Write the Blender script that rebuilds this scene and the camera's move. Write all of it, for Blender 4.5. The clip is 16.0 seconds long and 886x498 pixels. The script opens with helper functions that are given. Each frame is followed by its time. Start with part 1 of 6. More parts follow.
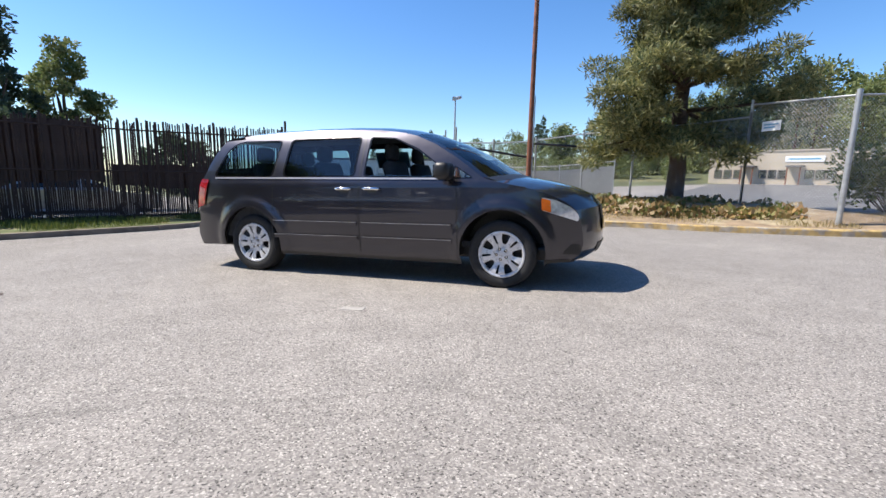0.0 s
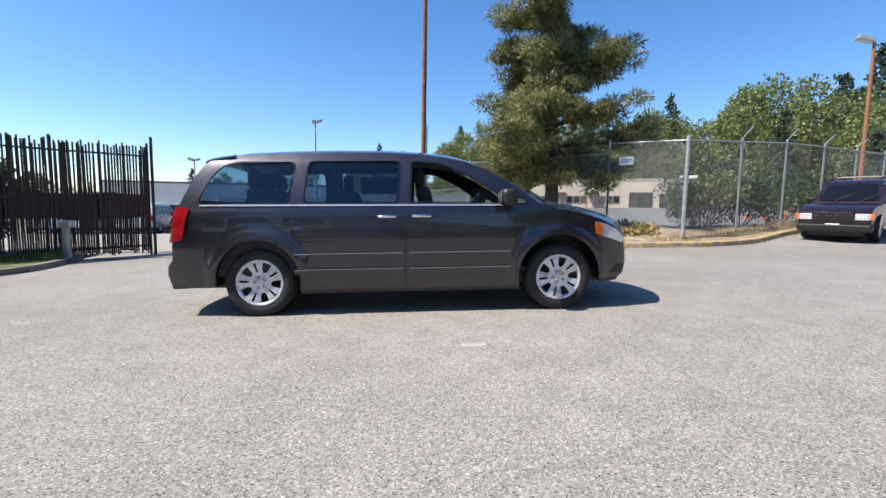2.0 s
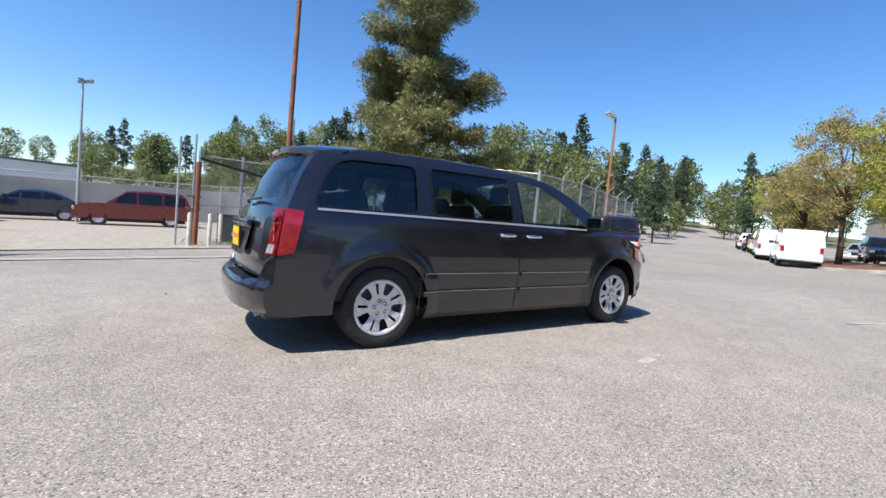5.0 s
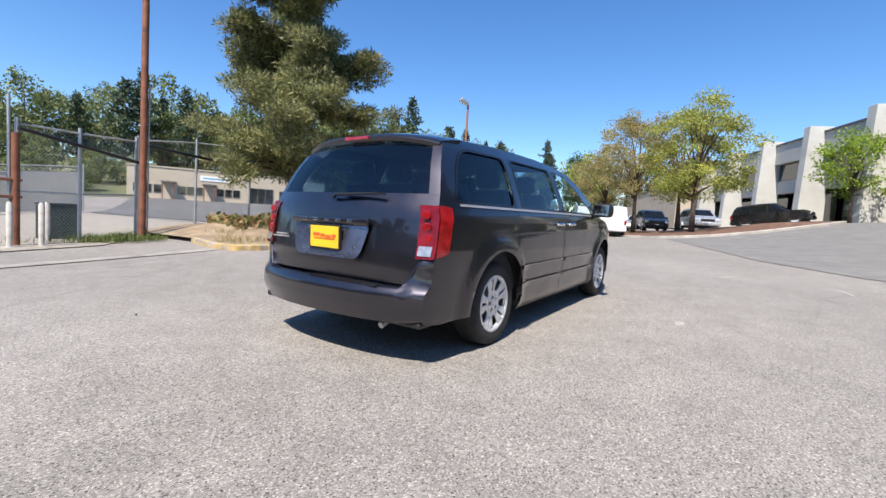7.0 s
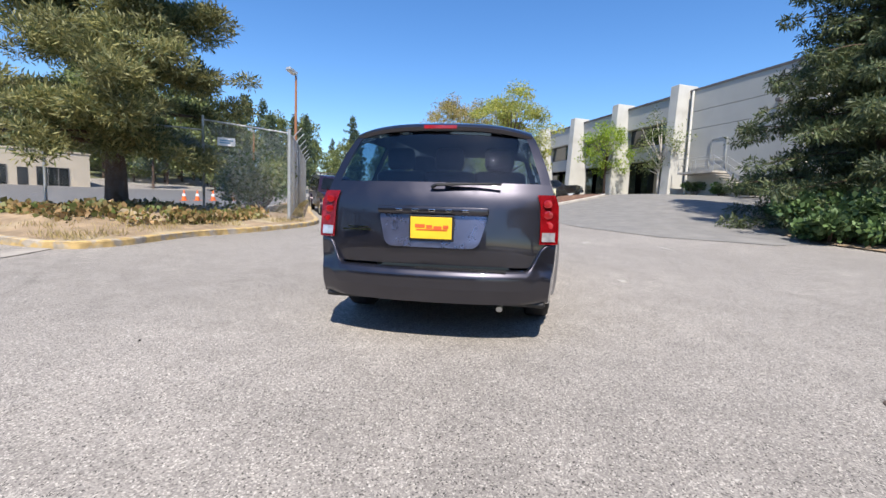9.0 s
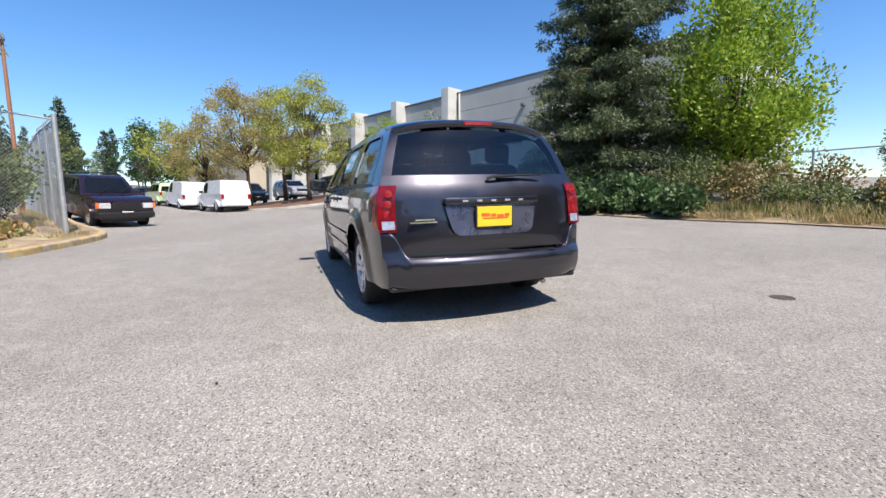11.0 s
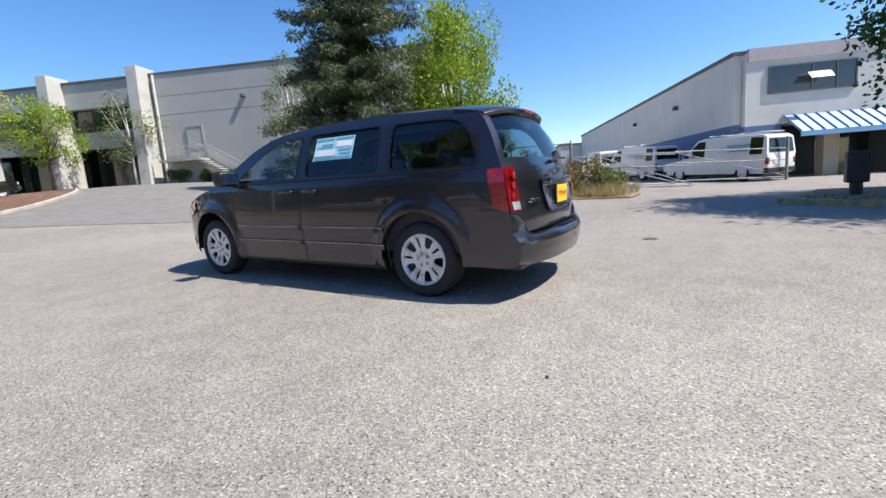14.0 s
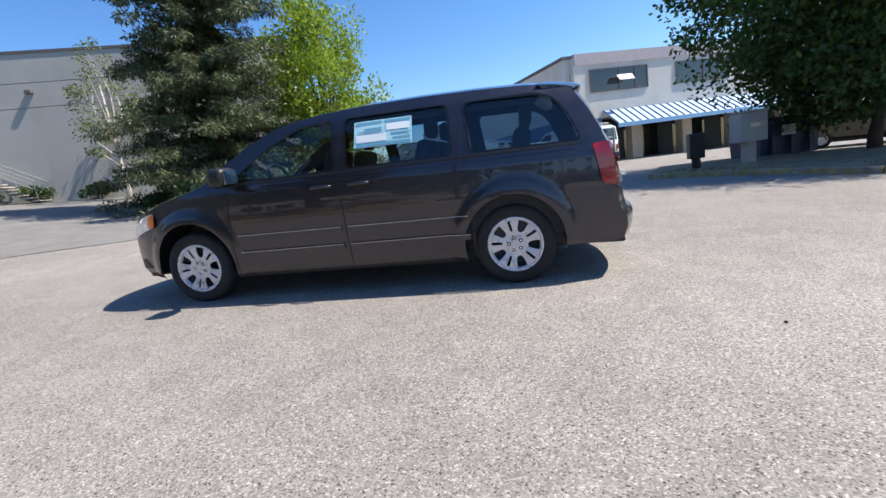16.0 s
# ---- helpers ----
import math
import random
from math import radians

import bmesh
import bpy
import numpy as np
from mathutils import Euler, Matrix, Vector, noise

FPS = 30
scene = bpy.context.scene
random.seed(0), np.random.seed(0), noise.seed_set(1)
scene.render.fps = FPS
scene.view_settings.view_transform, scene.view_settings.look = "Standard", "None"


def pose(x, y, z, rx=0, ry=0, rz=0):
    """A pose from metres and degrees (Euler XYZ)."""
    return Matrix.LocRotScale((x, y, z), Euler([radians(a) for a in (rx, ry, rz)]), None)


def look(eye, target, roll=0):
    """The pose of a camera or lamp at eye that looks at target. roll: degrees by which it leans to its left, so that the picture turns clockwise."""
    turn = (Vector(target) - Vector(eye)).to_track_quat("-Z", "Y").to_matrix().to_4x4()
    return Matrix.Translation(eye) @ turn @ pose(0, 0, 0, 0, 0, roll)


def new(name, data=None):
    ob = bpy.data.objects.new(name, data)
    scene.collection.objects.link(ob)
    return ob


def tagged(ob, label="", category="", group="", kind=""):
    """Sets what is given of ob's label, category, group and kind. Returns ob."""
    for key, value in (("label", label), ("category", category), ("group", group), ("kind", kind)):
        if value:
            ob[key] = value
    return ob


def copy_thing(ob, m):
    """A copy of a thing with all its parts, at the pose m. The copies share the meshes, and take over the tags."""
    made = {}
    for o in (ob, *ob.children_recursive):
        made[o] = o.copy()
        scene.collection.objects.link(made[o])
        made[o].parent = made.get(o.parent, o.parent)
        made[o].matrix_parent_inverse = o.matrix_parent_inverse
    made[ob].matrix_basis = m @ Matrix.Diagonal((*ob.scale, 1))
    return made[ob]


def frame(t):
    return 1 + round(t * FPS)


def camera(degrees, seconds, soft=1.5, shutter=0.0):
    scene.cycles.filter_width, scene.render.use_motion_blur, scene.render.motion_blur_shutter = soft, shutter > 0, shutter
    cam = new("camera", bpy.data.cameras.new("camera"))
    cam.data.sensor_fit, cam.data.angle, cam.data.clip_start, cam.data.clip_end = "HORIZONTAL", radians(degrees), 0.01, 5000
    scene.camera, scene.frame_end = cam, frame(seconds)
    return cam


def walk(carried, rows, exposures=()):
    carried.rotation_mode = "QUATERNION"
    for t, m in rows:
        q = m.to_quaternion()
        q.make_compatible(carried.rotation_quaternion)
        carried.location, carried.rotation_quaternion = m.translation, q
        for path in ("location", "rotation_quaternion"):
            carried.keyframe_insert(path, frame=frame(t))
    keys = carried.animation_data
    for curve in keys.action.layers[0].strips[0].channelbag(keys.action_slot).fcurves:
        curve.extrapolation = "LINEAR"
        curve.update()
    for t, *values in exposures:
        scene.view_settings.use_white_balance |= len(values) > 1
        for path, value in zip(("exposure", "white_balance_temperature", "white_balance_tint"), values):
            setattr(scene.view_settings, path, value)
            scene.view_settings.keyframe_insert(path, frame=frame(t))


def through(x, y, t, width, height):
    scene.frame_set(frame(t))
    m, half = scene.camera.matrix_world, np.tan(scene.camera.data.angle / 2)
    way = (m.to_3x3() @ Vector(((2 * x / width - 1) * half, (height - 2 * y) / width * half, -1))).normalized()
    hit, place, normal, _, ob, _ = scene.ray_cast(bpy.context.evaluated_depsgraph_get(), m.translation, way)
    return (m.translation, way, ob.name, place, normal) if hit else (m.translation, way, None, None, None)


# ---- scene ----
cam = camera(90.4, 16.0)
PATH = [
    (0, pose(2.370, -5.265, 1.141, 80.91, -1.26, 18.86)),
    (0.5, pose(1.801, -5.373, 1.131, 81.38, -1.05, 14.67)),
    (1, pose(1.224, -5.482, 1.120, 82.19, -1.20, 8.09)),
    (1.5, pose(0.640, -5.459, 1.118, 82.56, -0.63, 2.74)),
    (2, pose(0.070, -5.435, 1.108, 84.56, -0.87, -2.96)),
    (2.5, pose(-0.490, -5.330, 1.111, 84.80, -0.58, -7.27)),
    (3, pose(-1.040, -5.180, 1.110, 85.34, -1.38, -11.37)),
    (3.65, pose(-1.761, -4.975, 1.089, 85.80, -2.59, -17.60)),
    (4.25, pose(-2.409, -4.706, 1.069, 86.24, -3.71, -24.27)),
    (4.85, pose(-3.013, -4.354, 1.050, 86.67, -4.83, -31.23)),
    (5.5, pose(-3.592, -3.867, 1.029, 87.13, -6.04, -38.42)),
    (6, pose(-3.984, -3.420, 1.000, 84.96, -4.82, -44.28)),
    (6.5, pose(-4.407, -3.027, 0.988, 86.58, -4.25, -48.81)),
    (7, pose(-4.780, -2.598, 0.981, 86.12, -3.67, -55.31)),
    (7.5, pose(-5.096, -2.133, 0.982, 87.16, -4.63, -60.46)),
    (8, pose(-5.387, -1.650, 0.968, 85.54, -3.97, -66.89)),
    (8.5, pose(-5.564, -1.121, 0.966, 85.17, -4.10, -71.48)),
    (9, pose(-5.754, -0.596, 0.960, 84.41, -2.22, -80.73)),
    (9.7, pose(-5.923, 0.177, 0.947, 84.28, -1.16, -90.66)),
    (10.5, pose(-5.902, 1.092, 0.932, 84.12, 0.04, -102.36)),
    (11.5, pose(-5.553, 2.149, 0.913, 83.93, 1.54, -116.88)),
    (12, pose(-5.299, 2.625, 0.928, 84.45, 1.03, -122.54)),
    (12.5, pose(-5.023, 3.102, 0.931, 83.88, 2.09, -131.11)),
    (13, pose(-4.617, 3.493, 0.939, 83.29, 2.14, -135.45)),
    (13.5, pose(-4.236, 3.897, 0.953, 83.18, 2.60, -144.17)),
    (14, pose(-3.756, 4.182, 0.955, 81.63, 4.28, -149.18)),
    (14.5, pose(-3.272, 4.454, 0.962, 82.66, 4.73, -155.86)),
    (15, pose(-2.737, 4.616, 0.962, 80.46, 6.28, -160.51)),
    (15.5, pose(-2.206, 4.678, 0.987, 81.09, 6.04, -164.47)),
    (16, pose(-1.650, 4.679, 1.013, 79.61, 7.84, -170.33)),
]
walk(cam, PATH)

# light: high summer sun, clear sky
SUN = Vector((-0.68, -0.15, 1.0)).normalized()
world = bpy.data.worlds.new("sky")
scene.world = world
world.use_nodes = True
wn = world.node_tree.nodes
sky = wn.new("ShaderNodeTexSky")
sky.sky_type = "NISHITA"
sky.sun_disc = False
sky.sun_elevation = math.asin(SUN.z)
sky.sun_rotation = math.atan2(SUN.x, SUN.y)
sky.air_density, sky.dust_density, sky.ozone_density = 1.0, 0.25, 4.0
deep = wn.new("ShaderNodeHueSaturation")
deep.inputs["Hue"].default_value = 0.505
deep.inputs["Saturation"].default_value = 1.22
world.node_tree.links.new(sky.outputs[0], deep.inputs["Color"])
world.node_tree.links.new(deep.outputs[0], wn["Background"].inputs[0])
wn["Background"].inputs[1].default_value = 0.128
sun = new("sun", bpy.data.lights.new("sun", "SUN"))
sun.data.energy, sun.data.angle, sun.data.color = 5.0, radians(0.5), (1.0, 0.925, 0.82)
sun.matrix_world = look((0, 0, 40), Vector((0, 0, 40)) - SUN)
scene.view_settings.exposure = 0.66


# ---- materials ----
def material(name, base, rough=0.6, metal=0.0, vary=0.15, size=4.0, bump=0.0, bump_size=40.0, coat=0.0, second=None,
             second_at=0.55, second_size=1.0, island=0.0, random_tint=0.0, emit=0.0):
    """A surface with fine grain, broad mottling and, if given, stains of a second colour."""
    m = bpy.data.materials.new(name)
    m.use_nodes = True
    n, l = m.node_tree.nodes, m.node_tree.links
    b = n["Principled BSDF"]
    b.inputs["Roughness"].default_value, b.inputs["Metallic"].default_value = rough, metal
    b.inputs["Coat Weight"].default_value = coat
    b.inputs["Coat Roughness"].default_value = 0.03
    co = n.new("ShaderNodeTexCoord").outputs["Object"]

    def noise_at(scale, detail=4.0):
        t = n.new("ShaderNodeTexNoise")
        t.inputs["Scale"].default_value, t.inputs["Detail"].default_value = scale, detail
        l.new(co, t.inputs["Vector"])
        return t.outputs["Fac"]

    def mix(kind, fac, a, c):
        x = n.new("ShaderNodeMix")
        x.data_type, x.blend_type = "RGBA", kind
        for k, v in ((0, fac), (6, a), (7, c)):
            if isinstance(v, (int, float, tuple)):
                x.inputs[k].default_value = v if k == 0 else (*v, 1)[:4]
            else:
                l.new(v, x.inputs[k])
        return x.outputs[2]

    def ramp(fac, lo, hi, a=0.0, c=1.0):
        x = n.new("ShaderNodeMapRange")
        for k, v in ((1, lo), (2, hi), (3, a), (4, c)):
            x.inputs[k].default_value = v
        l.new(fac, x.inputs[0])
        return x.outputs[0]

    colour = base
    if second:
        colour = mix("MIX", ramp(noise_at(second_size, 6.0), second_at, second_at + 0.12), base, second)
    shade = ramp(noise_at(size, 8.0), 0.3, 0.7, 1 - vary, 1 + vary)
    g = n.new("ShaderNodeCombineColor")
    for k in range(3):
        l.new(shade, g.inputs[k])
    colour = mix("MULTIPLY", 1.0, colour, g.outputs[0])
    if island or random_tint:
        r = n.new("ShaderNodeNewGeometry").outputs["Random Per Island"] if island else n.new("ShaderNodeObjectInfo").outputs["Random"]
        k = island or random_tint
        h = n.new("ShaderNodeCombineColor")
        rr = ramp(r, 0, 1, 1 - k, 1 + k)
        for i in range(3):
            l.new(rr, h.inputs[i])
        colour = mix("MULTIPLY", 1.0, colour, h.outputs[0])
    l.new(colour, b.inputs["Base Color"])
    if bump:
        p = n.new("ShaderNodeBump")
        p.inputs["Strength"].default_value, p.inputs["Distance"].default_value = bump, 0.01
        l.new(noise_at(bump_size, 3.0), p.inputs["Height"])
        l.new(p.outputs[0], b.inputs["Normal"])
    l.new(ramp(noise_at(size * 3, 4.0), 0.3, 0.7, max(rough - 0.06, 0.02), min(rough + 0.06, 1)), b.inputs["Roughness"])
    if emit:
        b.inputs["Emission Strength"].default_value = emit
    return m


def glass(name, tint, rough=0.0, clear=0.5, mirror=0.07):
    """Thin tinted pane: part see-through, part mirror."""
    m = bpy.data.materials.new(name)
    m.use_nodes = True
    n, l = m.node_tree.nodes, m.node_tree.links
    out = n["Material Output"]
    t = n.new("ShaderNodeBsdfTransparent")
    t.inputs[0].default_value = (*[c * clear for c in tint], 1)
    g = n.new("ShaderNodeBsdfGlossy")
    g.inputs["Roughness"].default_value = rough
    w = n.new("ShaderNodeLayerWeight")
    w.inputs[0].default_value = 0.5
    p = n.new("ShaderNodeMath")
    p.operation = "POWER"
    p.inputs[1].default_value = 5.0
    l.new(w.outputs["Facing"], p.inputs[0])
    f = n.new("ShaderNodeMapRange")
    for k, v in ((1, 0.0), (2, 1.0), (3, mirror), (4, 1.0)):
        f.inputs[k].default_value = v
    l.new(p.outputs[0], f.inputs[0])
    x = n.new("ShaderNodeMixShader")
    l.new(f.outputs[0], x.inputs[0])
    l.new(t.outputs[0], x.inputs[1])
    l.new(g.outputs[0], x.inputs[2])
    l.new(x.outputs[0], out.inputs[0])
    n.remove(n["Principled BSDF"])
    return m


def leafy(name, base, tip, spread=0.35, through=0.35):
    """Leaves or needles: some light passes through, each clump with a tint of its own."""
    m = bpy.data.materials.new(name)
    m.use_nodes = True
    n, l = m.node_tree.nodes, m.node_tree.links
    out, b = n["Material Output"], n["Principled BSDF"]
    r = n.new("ShaderNodeNewGeometry").outputs["Random Per Island"]
    x = n.new("ShaderNodeMix")
    x.data_type = "RGBA"
    l.new(r, x.inputs[0])
    x.inputs[6].default_value, x.inputs[7].default_value = (*base, 1), (*tip, 1)
    h = n.new("ShaderNodeHueSaturation")
    l.new(x.outputs[2], h.inputs["Color"])
    t = n.new("ShaderNodeTexNoise")
    t.inputs["Scale"].default_value = 0.9
    co = n.new("ShaderNodeTexCoord").outputs["Object"]
    l.new(co, t.inputs["Vector"])
    k = n.new("ShaderNodeMapRange")
    for i, v in ((1, 0.3), (2, 0.7), (3, 1 - spread), (4, 1 + spread)):
        k.inputs[i].default_value = v
    l.new(t.outputs["Fac"], k.inputs[0])
    l.new(k.outputs[0], h.inputs["Value"])
    b.inputs["Roughness"].default_value = 0.55
    l.new(h.outputs[0], b.inputs["Base Color"])
    d = n.new("ShaderNodeBsdfTranslucent")
    l.new(h.outputs[0], d.inputs[0])
    s = n.new("ShaderNodeMixShader")
    s.inputs[0].default_value = through
    l.new(b.outputs[0], s.inputs[1])
    l.new(d.outputs[0], s.inputs[2])
    l.new(s.outputs[0], out.inputs[0])
    return m


def asphalt_material():
    """Old asphalt with pale and dark stones bared by wear, broad worn patches and hair cracks."""
    m = bpy.data.materials.new("old_asphalt")
    m.use_nodes = True
    n, l = m.node_tree.nodes, m.node_tree.links
    b = n["Principled BSDF"]
    b.inputs["Roughness"].default_value = 0.85
    co = n.new("ShaderNodeTexCoord").outputs["Object"]

    def tex(kind, scale, **k):
        t = n.new(kind)
        t.inputs["Scale"].default_value = scale
        for a, v in k.items():
            t.inputs[a].default_value = v
        l.new(co, t.inputs["Vector"])
        return t

    def remap(src, lo, hi, a, c):
        x = n.new("ShaderNodeMapRange")
        for i, v in ((1, lo), (2, hi), (3, a), (4, c)):
            x.inputs[i].default_value = v
        l.new(src, x.inputs[0])
        return x.outputs[0]

    stone = tex("ShaderNodeTexVoronoi", 135.0)
    ramp = n.new("ShaderNodeValToRGB")
    e = ramp.color_ramp.elements
    e[0].position, e[0].color = 0.0, (0.045, 0.042, 0.040, 1)
    e[1].position, e[1].color = 1.0, (0.52, 0.481, 0.433, 1)
    for p, c in ((0.035, (0.070, 0.064, 0.058, 1)), (0.10, (0.178, 0.162, 0.148, 1)), (0.5, (0.24, 0.221, 0.201, 1)), (0.78, (0.305, 0.281, 0.254, 1)), (0.92, (0.365, 0.336, 0.302, 1))):
        x = e.new(p)
        x.color = c
    sep = n.new("ShaderNodeSeparateColor")
    l.new(stone.outputs["Color"], sep.inputs[0])
    l.new(sep.outputs[0], ramp.inputs[0])
    broad = remap(tex("ShaderNodeTexNoise", 0.22, Detail=6.0).outputs["Fac"], 0.3, 0.7, 0.86, 1.12)
    fine = remap(tex("ShaderNodeTexNoise", 3.0, Detail=8.0).outputs["Fac"], 0.3, 0.7, 0.9, 1.1)
    crack = tex("ShaderNodeTexVoronoi", 0.16)
    crack.feature = "DISTANCE_TO_EDGE"
    wob = tex("ShaderNodeTexNoise", 1.2, Detail=6.0)
    mixv = n.new("ShaderNodeMix")
    mixv.data_type = "VECTOR"
    mixv.inputs[0].default_value = 0.35
    l.new(co, mixv.inputs[4])
    l.new(wob.outputs["Color"], mixv.inputs[5])
    l.new(mixv.outputs[1], crack.inputs["Vector"])
    line = remap(crack.outputs["Distance"], 0.0, 0.004, 0.87, 1.0)
    mul = None
    for src in (broad, fine, line):
        if mul is None:
            mul = src
            continue
        q = n.new("ShaderNodeMath")
        q.operation = "MULTIPLY"
        l.new(mul, q.inputs[0])
        l.new(src, q.inputs[1])
        mul = q.outputs[0]
    g = n.new("ShaderNodeVectorMath")
    g.operation = "SCALE"
    l.new(ramp.outputs[0], g.inputs[0])
    l.new(mul, g.inputs["Scale"])
    l.new(g.outputs[0], b.inputs["Base Color"])
    p = n.new("ShaderNodeBump")
    p.inputs["Strength"].default_value, p.inputs["Distance"].default_value = 0.5, 0.006
    l.new(sep.outputs[1], p.inputs["Height"])
    l.new(p.outputs[0], b.inputs["Normal"])
    return m


ASPHALT = asphalt_material()
DIRT = material("dry_dirt", (0.27, 0.20, 0.13), 0.95, vary=0.3, size=3, bump=0.6, second=(0.35, 0.29, 0.19), second_size=0.8)
MULCH = material("bark_mulch", (0.14, 0.075, 0.05), 0.95, vary=0.45, size=9, bump=1.0, bump_size=60, second=(0.22, 0.14, 0.09))
FIELD = material("far_grass", (0.10, 0.11, 0.05), 0.95, vary=0.4, size=0.3, second=(0.2, 0.18, 0.09), second_size=0.1)
CONCRETE = material("old_concrete", (0.42, 0.39, 0.35), 0.85, vary=0.2, size=2, bump=0.3)
YELLOW_KERB = material("worn_yellow_kerb_paint", (0.44, 0.31, 0.13), 0.88, vary=0.3, size=6, second=(0.33, 0.29, 0.235), second_at=0.47, second_size=5)
PAINT = material("dark_grey_metallic_paint", (0.044, 0.042, 0.053), 0.37, 0.9, 0.04, 2, coat=1.0)
GLOSS_BLACK = material("gloss_black_trim", (0.010, 0.010, 0.011), 0.12, vary=0.1, size=20)
BLACK = material("black_plastic", (0.012, 0.012, 0.013), 0.45, vary=0.1, size=20)
RUBBER = material("tyre_rubber", (0.018, 0.018, 0.019), 0.8, vary=0.25, size=15, bump=0.2)
SILVER = material("silver_wheel_paint", (0.62, 0.63, 0.66), 0.3, 0.35, 0.06, 8, coat=0.4)
STRIP = material("satin_trim", (0.46, 0.46, 0.48), 0.35, 0.5, 0.05, 6)
CHROME = material("chrome", (0.75, 0.76, 0.78), 0.12, 1.0, 0.03, 5)
CABIN = material("dark_grey_cloth", (0.035, 0.036, 0.04), 0.9, vary=0.2, size=20)
RED_LENS = material("red_lamp_lens", (0.30, 0.006, 0.010), 0.14, vary=0.3, size=14, bump=0.25, bump_size=55, coat=1.0)
CLEAR_LENS = material("clear_lamp_lens", (0.80, 0.81, 0.84), 0.10, 0.5, 0.25, 25, coat=1.0)
AMBER_LENS = material("amber_lamp_lens", (0.75, 0.16, 0.02), 0.15, vary=0.1, size=20, coat=1.0)
YELLOW = material("yellow_paper_plate", (0.80, 0.50, 0.02), 0.6, vary=0.05, size=8)
RED_INK = material("red_ink", (0.6, 0.10, 0.02), 0.6, vary=0.05, size=8)
WHITE = material("white_paint", (0.78, 0.78, 0.77), 0.45, vary=0.06, size=2)
PAPER = material("white_paper", (0.75, 0.82, 0.85), 0.7, vary=0.05, size=3)
INK_BLUE = material("blue_ink", (0.12, 0.35, 0.50), 0.6, vary=0.05, size=8)
GALV = material("galvanised_steel", (0.45, 0.46, 0.46), 0.45, 0.6, 0.15, 6)
RUST = material("rusty_steel", (0.23, 0.09, 0.05), 0.75, 0.2, 0.3, 4, second=(0.12, 0.06, 0.045), second_size=3)
BROWN_SLAT = material("dark_brown_slat", (0.042, 0.026, 0.022), 0.8, vary=0.3, size=5)
BARK = material("bark", (0.10, 0.065, 0.045), 0.95, vary=0.4, size=9, bump=1.0, bump_size=25)
PALE_BARK = material("pale_birch_bark", (0.55, 0.50, 0.44), 0.85, vary=0.3, size=7, second=(0.2, 0.17, 0.14), second_at=0.6, second_size=5)
WALL_GREY = material("pale_grey_tilt_up_wall", (0.40, 0.40, 0.38), 0.85, vary=0.06, size=0.7, bump=0.1)
WALL_WHITE = material("off_white_wall", (0.66, 0.64, 0.59), 0.8, vary=0.07, size=0.8)
WALL_TAN = material("tan_stucco", (0.47, 0.40, 0.31), 0.9, vary=0.08, size=0.8)
BLUE_BAND = material("blue_wall_paint", (0.10, 0.17, 0.33), 0.75, vary=0.08, size=1.2)
AWNING_BLUE = material("blue_metal_awning", (0.22, 0.42, 0.66), 0.4, 0.2, 0.08, 2)
# near-black: the gloom of deep openings is put into the colour
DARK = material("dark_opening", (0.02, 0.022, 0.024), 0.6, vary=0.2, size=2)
ROOFING = material("dark_roof_edge", (0.12, 0.11, 0.11), 0.7, vary=0.15, size=2)
CAR_GLASS = glass("tinted_car_glass", (0.80, 0.92, 1.0), 0.0, 0.85)
PRIVACY_GLASS = glass("privacy_car_glass", (0.62, 0.84, 1.0), 0.0, 0.62, 0.08)
PANE = material("dark_window_pane", (0.015, 0.018, 0.02), 0.06, vary=0.1, size=1, coat=1.0)


# ---- building blocks ----
def part(name, bm, mat, parent=None, label="", smooth=False, angle=None):
    me = bpy.data.meshes.new(name)
    bm.to_mesh(me)
    bm.free()
    for k in (mat if isinstance(mat, (list, tuple)) else [mat]):
        me.materials.append(k)
    if smooth:
        me.shade_smooth()
        if angle:
            me.set_sharp_from_angle(angle=radians(angle))
    ob = new(name, me)
    if parent:
        ob.parent = parent
    if label:
        ob["label"] = label
    return ob


def thing(name, m, label, category, group="", kind=""):
    ob = new(name)
    ob.matrix_world = m
    return tagged(ob, label, category, group, kind)


def add_box(bm, x0, x1, y0, y1, z0, z1, bevel=0.0, m=None):
    r = bmesh.ops.create_cube(bm, size=1)
    vs = r["verts"]
    for v in vs:
        v.co = Vector((x0 + (v.co.x + 0.5) * (x1 - x0), y0 + (v.co.y + 0.5) * (y1 - y0), z0 + (v.co.z + 0.5) * (z1 - z0)))
    if bevel:
        es = list({e for v in vs for e in v.link_edges})
        q = bmesh.ops.bevel(bm, geom=es, offset=bevel, segments=2, affect="EDGES", profile=0.5)
        vs = list({v for f in q["faces"] for v in f.verts} | {v for v in vs if v.is_valid})
    if m:
        bmesh.ops.transform(bm, matrix=m, verts=[v for v in vs if v.is_valid])
    return vs


def box_bm(x0, x1, y0, y1, z0, z1, bevel=0.0):
    bm = bmesh.new()
    add_box(bm, x0, x1, y0, y1, z0, z1, bevel)
    return bm


